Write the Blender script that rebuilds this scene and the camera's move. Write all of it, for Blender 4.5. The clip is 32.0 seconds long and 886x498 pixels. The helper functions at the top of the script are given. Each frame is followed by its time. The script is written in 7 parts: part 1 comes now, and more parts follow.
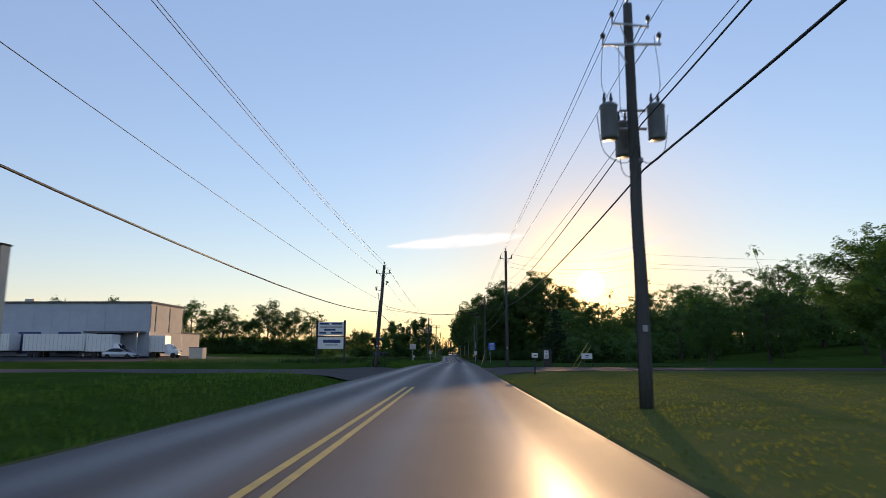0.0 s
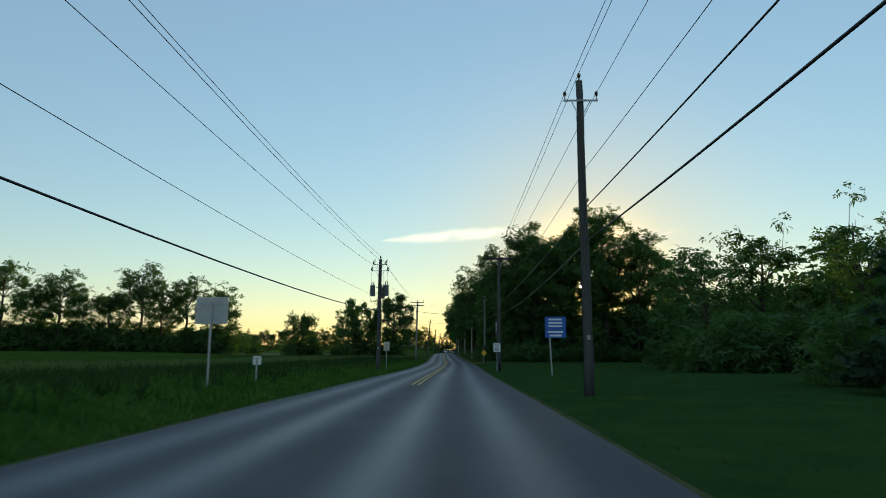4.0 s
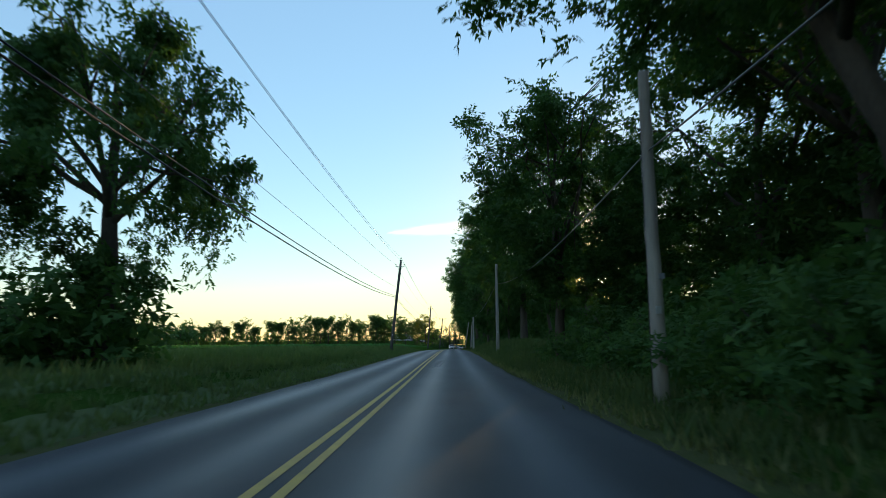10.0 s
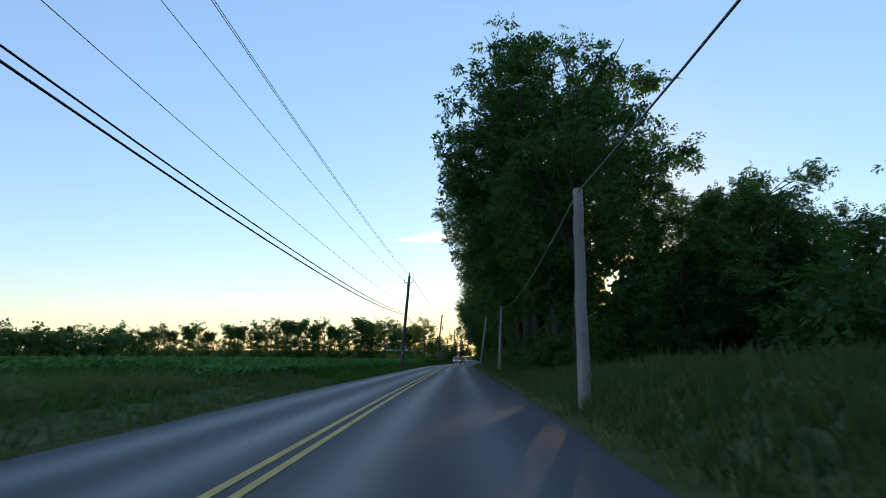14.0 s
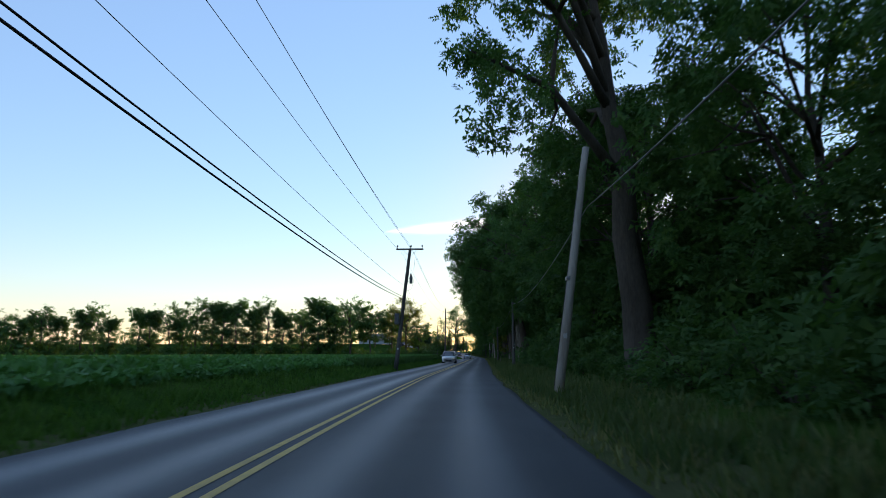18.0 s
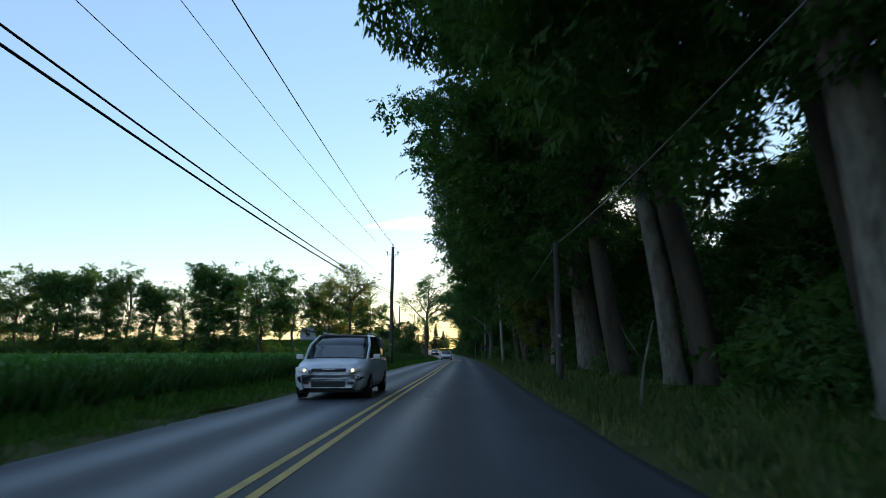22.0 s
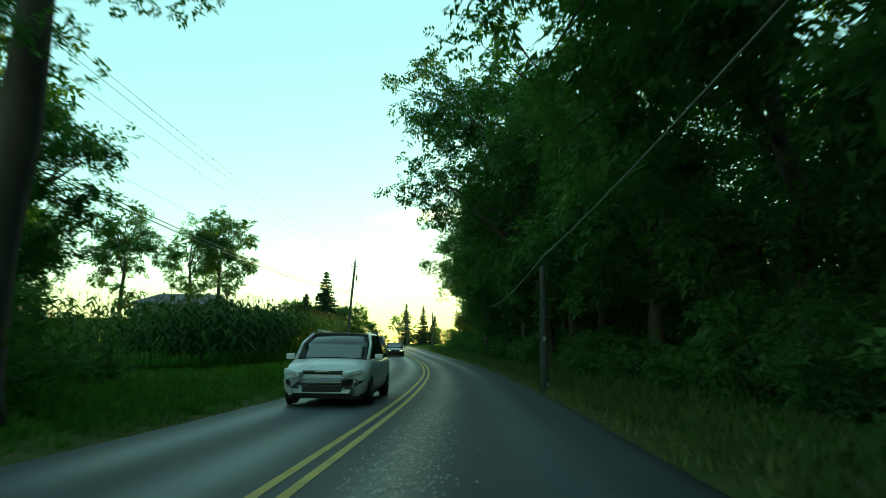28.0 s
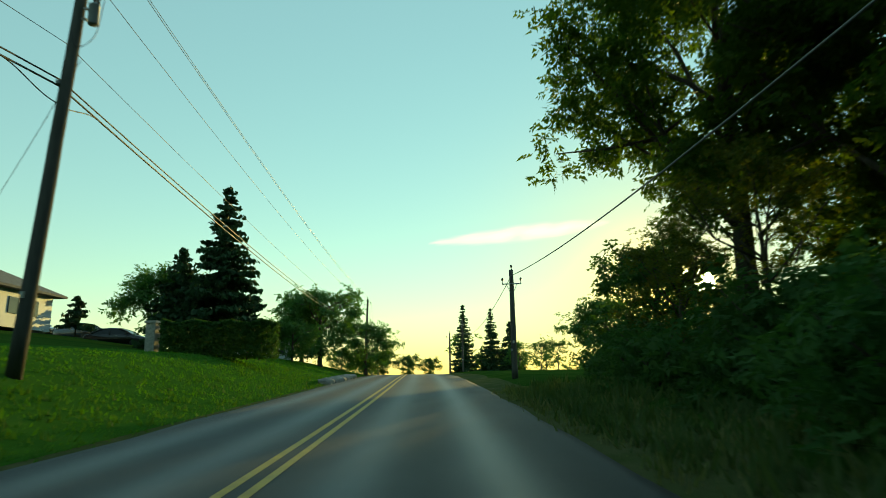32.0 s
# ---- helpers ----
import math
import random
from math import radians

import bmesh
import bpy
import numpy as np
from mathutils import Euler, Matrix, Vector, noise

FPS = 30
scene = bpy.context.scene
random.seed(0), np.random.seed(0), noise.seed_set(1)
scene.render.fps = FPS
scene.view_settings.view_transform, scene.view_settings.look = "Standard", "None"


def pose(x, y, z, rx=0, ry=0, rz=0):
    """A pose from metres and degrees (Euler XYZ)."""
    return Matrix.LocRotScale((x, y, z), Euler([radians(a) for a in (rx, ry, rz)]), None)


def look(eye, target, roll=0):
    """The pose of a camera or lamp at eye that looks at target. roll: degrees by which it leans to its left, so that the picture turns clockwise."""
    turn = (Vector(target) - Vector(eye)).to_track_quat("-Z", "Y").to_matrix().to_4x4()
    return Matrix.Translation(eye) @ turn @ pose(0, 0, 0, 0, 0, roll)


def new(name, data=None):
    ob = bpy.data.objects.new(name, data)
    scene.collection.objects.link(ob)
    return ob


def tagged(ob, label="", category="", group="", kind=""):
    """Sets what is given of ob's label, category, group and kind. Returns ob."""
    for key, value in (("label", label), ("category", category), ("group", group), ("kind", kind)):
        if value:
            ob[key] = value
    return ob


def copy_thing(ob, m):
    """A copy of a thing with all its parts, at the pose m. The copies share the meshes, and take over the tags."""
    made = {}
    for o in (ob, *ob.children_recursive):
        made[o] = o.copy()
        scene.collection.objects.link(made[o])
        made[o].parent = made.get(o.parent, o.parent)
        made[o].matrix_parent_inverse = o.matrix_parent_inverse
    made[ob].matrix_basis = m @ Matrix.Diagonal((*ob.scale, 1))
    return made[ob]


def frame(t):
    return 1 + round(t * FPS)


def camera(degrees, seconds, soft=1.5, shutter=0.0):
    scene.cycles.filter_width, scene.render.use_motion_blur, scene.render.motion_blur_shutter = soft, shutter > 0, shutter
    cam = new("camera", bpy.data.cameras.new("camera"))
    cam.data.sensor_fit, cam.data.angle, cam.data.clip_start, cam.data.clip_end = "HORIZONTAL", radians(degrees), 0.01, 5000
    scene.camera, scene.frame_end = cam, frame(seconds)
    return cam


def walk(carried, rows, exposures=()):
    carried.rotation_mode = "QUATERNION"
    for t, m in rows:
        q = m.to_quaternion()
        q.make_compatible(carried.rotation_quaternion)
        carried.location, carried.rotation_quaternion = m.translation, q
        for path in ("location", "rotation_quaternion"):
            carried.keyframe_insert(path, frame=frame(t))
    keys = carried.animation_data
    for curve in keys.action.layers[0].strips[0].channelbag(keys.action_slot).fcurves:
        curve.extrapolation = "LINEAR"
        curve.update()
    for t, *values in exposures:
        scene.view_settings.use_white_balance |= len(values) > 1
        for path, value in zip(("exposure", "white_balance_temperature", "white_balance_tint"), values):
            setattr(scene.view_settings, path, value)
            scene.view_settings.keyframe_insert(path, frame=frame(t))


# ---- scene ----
cam = camera(69.45, 32.0, soft=0.6, shutter=0.18)
PATH = [
    (0, (0.000, 0.000, 1.645), (-0.091, 3.947, 2.289), 0.06),
    (0.5, (0.004, 9.838, 1.633), (-0.084, 13.784, 2.280), 0.03),
    (1, (0.004, 19.686, 1.619), (-0.085, 23.632, 2.267), -0.03),
    (1.5, (-0.001, 29.582, 1.602), (-0.092, 33.527, 2.256), -0.04),
    (2, (-0.003, 39.463, 1.587), (-0.092, 43.407, 2.246), 0.01),
    (2.5, (-0.003, 49.242, 1.576), (-0.092, 53.186, 2.240), 0.03),
    (3, (0.013, 58.958, 1.561), (-0.072, 62.904, 2.211), -0.14),
    (3.5, (0.047, 68.593, 1.537), (-0.022, 72.542, 2.169), 0.07),
    (4, (0.088, 78.218, 1.499), (0.014, 82.168, 2.126), 0.06),
    (4.5, (0.131, 87.834, 1.444), (0.055, 91.785, 2.066), 0.07),
    (5, (0.175, 97.440, 1.370), (0.098, 101.391, 1.986), 0.10),
    (5.5, (0.218, 107.033, 1.273), (0.141, 110.985, 1.888), 0.16),
    (6, (0.261, 116.613, 1.147), (0.182, 120.565, 1.761), 0.10),
    (6.5, (0.287, 126.139, 1.022), (0.201, 130.090, 1.640), -0.12),
    (7, (0.300, 135.621, 0.948), (0.208, 139.572, 1.569), -0.05),
    (7.5, (0.295, 145.088, 0.900), (0.189, 149.038, 1.518), 0.01),
    (8, (0.265, 154.646, 0.860), (0.162, 158.597, 1.477), 0.01),
    (8.5, (0.194, 164.396, 0.825), (0.086, 168.347, 1.442), 0.07),
    (9, (0.090, 174.133, 0.796), (-0.014, 178.083, 1.416), -0.01),
    (9.5, (0.010, 183.801, 0.788), (-0.106, 187.752, 1.402), -0.12),
    (10, (-0.067, 193.461, 0.787), (-0.198, 197.412, 1.394), -0.38),
    (10.5, (-0.166, 203.099, 0.803), (-0.307, 207.048, 1.425), -0.25),
    (11, (-0.289, 212.693, 0.844), (-0.435, 216.640, 1.474), 0.22),
    (11.5, (-0.422, 222.324, 0.914), (-0.567, 226.268, 1.565), 0.66),
    (12, (-0.545, 232.057, 1.009), (-0.695, 235.997, 1.684), 0.29),
    (12.5, (-0.670, 241.830, 1.123), (-0.830, 245.767, 1.812), -0.09),
    (13, (-0.816, 251.609, 1.217), (-0.988, 255.543, 1.917), 0.06),
    (13.5, (-0.981, 261.337, 1.300), (-1.169, 265.274, 1.982), 0.08),
    (14, (-1.161, 271.054, 1.366), (-1.340, 274.993, 2.040), 0.10),
    (14.5, (-1.349, 280.765, 1.416), (-1.523, 284.705, 2.086), 0.15),
    (15, (-1.540, 290.474, 1.450), (-1.713, 294.414, 2.121), 0.23),
    (15.5, (-1.737, 300.185, 1.468), (-1.906, 304.122, 2.156), 0.37),
    (16, (-1.941, 309.901, 1.463), (-2.106, 313.840, 2.139), 0.54),
    (16.5, (-2.145, 319.563, 1.441), (-2.304, 323.504, 2.107), 0.43),
    (17, (-2.329, 329.156, 1.415), (-2.489, 333.099, 2.070), 0.04),
    (17.5, (-2.486, 338.707, 1.391), (-2.639, 342.651, 2.039), -0.16),
    (18, (-2.609, 348.175, 1.374), (-2.755, 352.120, 2.019), -0.01),
    (18.5, (-2.673, 357.610, 1.348), (-2.809, 361.555, 1.991), -0.11),
    (19, (-2.694, 367.002, 1.320), (-2.818, 370.949, 1.959), -0.02),
    (19.5, (-2.681, 376.362, 1.292), (-2.788, 380.309, 1.931), -0.08),
    (20, (-2.634, 385.728, 1.267), (-2.722, 389.676, 1.905), -0.23),
    (20.5, (-2.549, 395.131, 1.244), (-2.615, 399.079, 1.883), 0.13),
    (21, (-2.420, 404.544, 1.221), (-2.469, 408.492, 1.861), 0.09),
    (21.5, (-2.256, 413.960, 1.198), (-2.293, 417.909, 1.836), 0.04),
    (22, (-2.063, 423.389, 1.173), (-2.096, 427.337, 1.811), -0.21),
    (22.5, (-1.861, 432.783, 1.153), (-1.894, 436.732, 1.786), -0.39),
    (23, (-1.666, 442.078, 1.146), (-1.697, 446.027, 1.780), -0.29),
    (23.5, (-1.485, 451.263, 1.154), (-1.512, 455.210, 1.797), -0.26),
    (24, (-1.292, 460.445, 1.166), (-1.310, 464.391, 1.817), -0.21),
    (24.5, (-1.096, 469.679, 1.174), (-1.106, 473.624, 1.836), -0.19),
    (25, (-0.903, 478.890, 1.176), (-0.916, 482.836, 1.826), -0.02),
    (25.5, (-0.712, 488.063, 1.166), (-0.731, 492.011, 1.808), 0.15),
    (26, (-0.525, 497.186, 1.145), (-0.551, 501.135, 1.780), 0.36),
    (26.5, (-0.334, 506.241, 1.111), (-0.380, 510.192, 1.737), 0.65),
    (27, (-0.127, 515.208, 1.066), (-0.168, 519.158, 1.695), 0.75),
    (27.5, (0.108, 524.121, 1.009), (0.060, 528.070, 1.641), 0.48),
    (28, (0.341, 532.965, 0.950), (0.278, 536.914, 1.587), 0.56),
    (28.5, (0.493, 541.720, 0.910), (0.405, 545.668, 1.544), 0.28),
    (29, (0.500, 550.496, 0.904), (0.388, 554.443, 1.543), 0.20),
    (29.5, (0.382, 559.286, 0.932), (0.236, 563.231, 1.581), 0.18),
    (30, (0.125, 568.045, 0.993), (-0.065, 571.984, 1.661), -0.09),
    (30.5, (-0.292, 576.685, 1.097), (-0.534, 580.616, 1.794), -0.08),
    (31, (-0.859, 585.216, 1.247), (-1.165, 589.135, 1.987), -0.31),
    (31.5, (-1.561, 593.563, 1.454), (-1.951, 597.468, 2.227), -0.50),
    (32, (-2.347, 601.773, 1.687), (-2.822, 605.664, 2.484), -0.84),
]
EXPOSURES = [
    (0.0, 1.0, 6700, 22),
    (2.0, 0.9, 6200, 14),
    (3.0, 0.9, 6100, 12),
    (5.5, 0.9, 8800, -21),
    (8.1, 1.2, 8200, -14),
    (9.3, 1.25, 6650, -2),
    (12.0, 1.42, 6300, 1),
    (14.0, 1.25, 6150, 11),
    (19.0, 1.3, 6200, 14),
    (22.0, 1.45, 6450, 10),
    (24.0, 1.55, 7000, -2),
    (26.5, 2.0, 9900, -34),
    (28.0, 1.95, 9200, -43),
    (29.0, 1.75, 9000, -40),
    (30.0, 1.7, 9000, -34),
    (32.0, 1.3, 9200, -35),
]
walk(cam, [(t, look(eye, target, roll)) for t, eye, target, roll in PATH], EXPOSURES)

# ---- light: low evening sun ahead of the road, clear sky ----
SUN_EL, SUN_AZ = radians(6.0), radians(11.8)  # azimuth to the right of +y
SUN_DIR = Vector((math.sin(SUN_AZ) * math.cos(SUN_EL), math.cos(SUN_AZ) * math.cos(SUN_EL), math.sin(SUN_EL)))
world = bpy.data.worlds.new("evening_sky")
scene.world = world
world.use_nodes = True
wn = world.node_tree
sky = wn.nodes.new("ShaderNodeTexSky")
sky.sky_type, sky.sun_disc = "NISHITA", False
sky.sun_elevation, sky.sun_rotation = SUN_EL, SUN_AZ
sky.air_density, sky.dust_density, sky.ozone_density = 1.25, 0.03, 2.2
haze = wn.nodes.new("ShaderNodeMixRGB")  # thin even haze over the whole sky
haze.inputs[0].default_value = 0.44
wn.links.new(sky.outputs["Color"], haze.inputs[1])
# the haze turns golden low down towards the sun, with a soft aureole round it
where = wn.nodes.new("ShaderNodeTexCoord")


def sky_math(kind, a, b=0.0):
    n = wn.nodes.new("ShaderNodeMath")
    n.operation, n.use_clamp = kind, kind == "SUBTRACT"
    for slot, v in ((0, a), (1, b)):
        if isinstance(v, float):
            n.inputs[slot].default_value = v
        else:
            wn.links.new(v, n.inputs[slot])
    return n.outputs[0]


def towards(direction):
    n = wn.nodes.new("ShaderNodeVectorMath")
    n.operation = "DOT_PRODUCT"
    n.inputs[1].default_value = direction
    wn.links.new(where.outputs["Generated"], n.inputs[0])
    return n.outputs["Value"]


height = sky_math("MAXIMUM", towards((0, 0, 1)), 0.0)
facing = sky_math("MAXIMUM", towards(SUN_DIR), 0.0)
low = sky_math("POWER", sky_math("SUBTRACT", 1.0, height), 11.0)
golden = wn.nodes.new("ShaderNodeMixRGB")
golden.inputs[1].default_value, golden.inputs[2].default_value = (1.22, 1.84, 3.2, 1), (3.3, 2.5, 1.35, 1)
wn.links.new(sky_math("MULTIPLY", low, sky_math("POWER", facing, 2.0)), golden.inputs[0])
wn.links.new(golden.outputs[0], haze.inputs[2])
lit = haze.outputs[0]
for power, share, colour in ((55.0, 0.62, (3.9, 2.8, 1.5, 1)), (420.0, 0.95, (14.0, 9.0, 3.2, 1))):
    glow = wn.nodes.new("ShaderNodeMixRGB")
    glow.inputs[2].default_value = colour
    wn.links.new(sky_math("MULTIPLY", sky_math("POWER", facing, power), share), glow.inputs[0])
    wn.links.new(lit, glow.inputs[1])
    lit = glow.outputs[0]
wn.links.new(lit, wn.nodes["Background"].inputs["Color"])
wn.nodes["Background"].inputs["Strength"].default_value = 0.14
sun = new("sun", bpy.data.lights.new("sun", "SUN"))
sun.data.energy, sun.data.angle, sun.data.color = 2.0, radians(0.55), (1.0, 0.66, 0.32)
sun.matrix_world = look((0, 0, 60), Vector((0, 0, 60)) - SUN_DIR)


# ---- materials ----
def material(name, base, rough=0.8, second=None, scale=6.0, fine=60.0, bump=0.3, metal=0.0, spec=0.4, translucent=0.0, emit=0.0,
             stretch=(1, 1, 1), random_hue=0.0):
    """Two colours mixed by coarse and fine noise at true size, with fine relief."""
    m = bpy.data.materials.new(name)
    m.use_nodes = True
    nt, b = m.node_tree, m.node_tree.nodes["Principled BSDF"]
    second = second or tuple(c * 0.7 for c in base)
    geo = nt.nodes.new("ShaderNodeNewGeometry")
    mapping = nt.nodes.new("ShaderNodeMapping")
    mapping.inputs["Scale"].default_value = stretch
    nt.links.new(geo.outputs["Position"], mapping.inputs["Vector"])
    big, small = nt.nodes.new("ShaderNodeTexNoise"), nt.nodes.new("ShaderNodeTexNoise")
    for node, s in ((big, 1 / scale * 4), (small, fine)):
        node.inputs["Scale"].default_value, node.inputs["Detail"].default_value = s, 4
        nt.links.new(mapping.outputs[0], node.inputs["Vector"])
    add = nt.nodes.new("ShaderNodeMath")
    add.operation = "MULTIPLY_ADD"
    add.inputs[1].default_value = 0.5
    nt.links.new(small.outputs["Fac"], add.inputs[0])
    nt.links.new(big.outputs["Fac"], add.inputs[2])
    ramp = nt.nodes.new("ShaderNodeValToRGB")
    ramp.color_ramp.elements[0].position, ramp.color_ramp.elements[1].position = 0.5, 1.0
    ramp.color_ramp.elements[0].color, ramp.color_ramp.elements[1].color = (*base, 1), (*second, 1)
    nt.links.new(add.outputs[0], ramp.inputs["Fac"])
    colour = ramp.outputs["Color"]
    if random_hue:
        info = nt.nodes.new("ShaderNodeObjectInfo")
        hsv = nt.nodes.new("ShaderNodeHueSaturation")
        rng = nt.nodes.new("ShaderNodeMapRange")
        rng.inputs["To Min"].default_value, rng.inputs["To Max"].default_value = 1 - random_hue, 1 + random_hue
        nt.links.new(info.outputs["Random"], rng.inputs["Value"])
        nt.links.new(rng.outputs[0], hsv.inputs["Value"])
        nt.links.new(colour, hsv.inputs["Color"])
        colour = hsv.outputs["Color"]
    nt.links.new(colour, b.inputs["Base Color"])
    b.inputs["Roughness"].default_value, b.inputs["Metallic"].default_value = rough, metal
    b.inputs["Specular IOR Level"].default_value = spec
    if emit:
        nt.links.new(colour, b.inputs["Emission Color"])
        b.inputs["Emission Strength"].default_value = emit
    if bump:
        bp = nt.nodes.new("ShaderNodeBump")
        bp.inputs["Strength"].default_value, bp.inputs["Distance"].default_value = bump, 0.02
        nt.links.new(small.outputs["Fac"], bp.inputs["Height"])
        nt.links.new(bp.outputs[0], b.inputs["Normal"])
    if translucent:
        tr, mix = nt.nodes.new("ShaderNodeBsdfTranslucent"), nt.nodes.new("ShaderNodeMixShader")
        bright = nt.nodes.new("ShaderNodeMixRGB")
        bright.blend_type, bright.inputs[0].default_value, bright.inputs[2].default_value = "MULTIPLY", 1.0, (1.35, 1.55, 0.65, 1)
        nt.links.new(colour, bright.inputs[1])
        nt.links.new(bright.outputs[0], tr.inputs["Color"])
        mix.inputs[0].default_value = translucent
        nt.links.new(b.outputs[0], mix.inputs[1])
        nt.links.new(tr.outputs[0], mix.inputs[2])
        nt.links.new(mix.outputs[0], nt.nodes["Material Output"].inputs["Surface"])
    return m


def plain(name, base, rough=0.5, metal=0.0, emit=0.0, spec=0.5):
    """Small factory-made things: paint, plastic, metal, with slight soiling."""
    return material(name, base, rough, tuple(c * 0.82 for c in base), 0.8, 90, 0.05, metal, spec, emit=emit)


def glass_material(name, tint, rough=0.04, spec=0.8):
    m = bpy.data.materials.new(name)
    m.use_nodes = True
    b = m.node_tree.nodes["Principled BSDF"]
    b.inputs["Base Color"].default_value = (*tint, 1)
    b.inputs["Roughness"].default_value = rough
    b.inputs["Specular IOR Level"].default_value = spec
    return m


LEAF = material("leaf_green", (0.038, 0.088, 0.031), 0.65, (0.076, 0.132, 0.043), 3.0, 9.0, 0, translucent=0.34, random_hue=0.22, spec=0.05)
# green leaves with low sunlight put into the colour as yellow
LEAF_YELLOW = material("leaf_sun_yellow", (0.035, 0.065, 0.018), 0.55, (0.16, 0.14, 0.03), 1.6, 9.0, 0, translucent=0.5, random_hue=0.2, spec=0.1)
# olive-yellow leaves, their colour raised for the skylight on them
LEAF_GOLD = material("olive_yellow_lit_leaves", (0.07, 0.11, 0.03), 0.6, (0.22, 0.2, 0.045), 1.6, 9.0, 0, translucent=0.45, random_hue=0.2, spec=0.1)
LEAF_SUNNY = material("sunlit_leaves", (0.035, 0.07, 0.02), 0.6, (0.09, 0.12, 0.025), 2.2, 9.0, 0, translucent=0.5, random_hue=0.22, spec=0.05)
NEEDLE = material("spruce_needles", (0.025, 0.05, 0.03), 0.6, (0.04, 0.075, 0.035), 2.0, 12.0, 0, translucent=0.12, random_hue=0.15, spec=0.08)
BARK = material("bark", (0.10, 0.085, 0.07), 0.95, (0.045, 0.038, 0.03), 2.0, 22.0, 0.9, stretch=(1, 1, 0.2), spec=0.08)
BARK_PALE = material("pale_bark", (0.21, 0.195, 0.165), 0.9, (0.085, 0.075, 0.06), 0.9, 9.0, 0.8, stretch=(1, 1, 0.4), spec=0.08)
GRASS = material("grass_ground", (0.022, 0.056, 0.009), 0.95, (0.046, 0.08, 0.016), 9.0, 14.0, 0.6, spec=0.0)
BLADE = material("grass_blades", (0.04, 0.1, 0.018), 0.7, (0.09, 0.155, 0.034), 4.0, 8.0, 0, translucent=0.3, spec=0.04)
LAWN = material("mown_lawn", (0.036, 0.095, 0.013), 0.95, (0.055, 0.12, 0.02), 5.0, 20.0, 0.5, spec=0.0)
LAWN_DEEP = material("deep_green_lawn", (0.022, 0.052, 0.014), 0.95, (0.036, 0.072, 0.02), 5.0, 20.0, 0.5, spec=0.0)
MEADOW = material("pale_meadow", (0.065, 0.1, 0.042), 0.95, (0.11, 0.13, 0.06), 3.0, 16.0, 0.8, spec=0.0)
# dry olive grass with the low sun's gold put into its colour
OLIVE = material("sunlit_olive_lawn", (0.085, 0.105, 0.028), 0.95, (0.12, 0.125, 0.045), 5.0, 20.0, 0.6, spec=0.0)
LAWN_BLADE = material("lawn_blades", (0.045, 0.115, 0.017), 0.7, (0.066, 0.145, 0.025), 3.0, 8.0, 0, translucent=0.55, spec=0.04)
OLIVE_BLADE = material("sunlit_olive_blades", (0.105, 0.118, 0.034), 0.7, (0.14, 0.142, 0.052), 3.0, 8.0, 0, translucent=0.45, spec=0.04)
PALE_BLADE = material("pale_field_grass_blades", (0.07, 0.115, 0.045), 0.7, (0.125, 0.15, 0.065), 4.0, 8.0, 0, translucent=0.35, spec=0.04)
WEED_BLADE = material("dark_weed_blades", (0.022, 0.05, 0.016), 0.7, (0.04, 0.072, 0.022), 4.0, 8.0, 0, translucent=0.25, spec=0.04)
VERGE_BLADE = material("dull_verge_blades", (0.048, 0.082, 0.03), 0.7, (0.1, 0.122, 0.052), 4.0, 8.0, 0, translucent=0.3, spec=0.04)
DRY = material("dry_verge_grass", (0.1, 0.1, 0.05), 0.95, (0.05, 0.07, 0.022), 3.0, 18.0, 0.8, spec=0.0)
DRY_BLADE = material("dry_grass_blades", (0.19, 0.18, 0.09), 0.8, (0.08, 0.11, 0.035), 2.0, 8.0, 0, translucent=0.25, spec=0.04)
CROP = material("bean_leaves", (0.062, 0.16, 0.042), 0.6, (0.09, 0.19, 0.06), 6.0, 6.0, 0, translucent=0.25, spec=0.08)
CORN = material("corn_leaves", (0.028, 0.068, 0.018), 0.6, (0.055, 0.095, 0.026), 2.0, 7.0, 0, translucent=0.25, spec=0.08)
TASSEL = material("corn_tassel", (0.05, 0.062, 0.024), 0.8, (0.04, 0.052, 0.02), 1.0, 20.0, 0, translucent=0.2)
POLE_WOOD = material("weathered_pole_wood", (0.1, 0.098, 0.092), 0.9, (0.05, 0.048, 0.044), 1.2, 30.0, 0.7, stretch=(1, 1, 0.08), spec=0.2)
POLE_GREY = material("greyed_pole_wood", (0.22, 0.22, 0.215), 0.9, (0.12, 0.118, 0.112), 1.2, 30.0, 0.7, stretch=(1, 1, 0.08), spec=0.2)
POLE_PALE = material("bleached_pole_wood", (0.36, 0.33, 0.29), 0.9, (0.2, 0.175, 0.15), 1.2, 30.0, 0.6, stretch=(1, 1, 0.08), spec=0.2)
WIRE = plain("black_cable", (0.014, 0.014, 0.016), 0.55, spec=0.4)
# black cable, the sky's reflection on it put in as grey
CABLE_SHEEN = plain("black_cable_with_sky_sheen", (0.13, 0.13, 0.125), 0.6, spec=0.3)
STEEL = plain("galvanised_steel", (0.38, 0.39, 0.4), 0.45, 0.7)
TANK = plain("grey_transformer_paint", (0.16, 0.175, 0.185), 0.45)
CABINET = plain("dark_grey_cabinet_paint", (0.09, 0.1, 0.11), 0.6, spec=0.3)
PORCELAIN = plain("brown_porcelain", (0.05, 0.035, 0.03), 0.25)
BLADE_TEAL = plain("teal_sign_sheeting", (0.02, 0.085, 0.09), 0.6)
YELLOW_LINE = material("worn_yellow_line_paint", (0.56, 0.38, 0.075), 0.7, (0.36, 0.26, 0.08), 1.5, 40.0, 0.25)
SIGN_WHITE = plain("white_sign_sheeting", (0.78, 0.78, 0.76), 0.5)
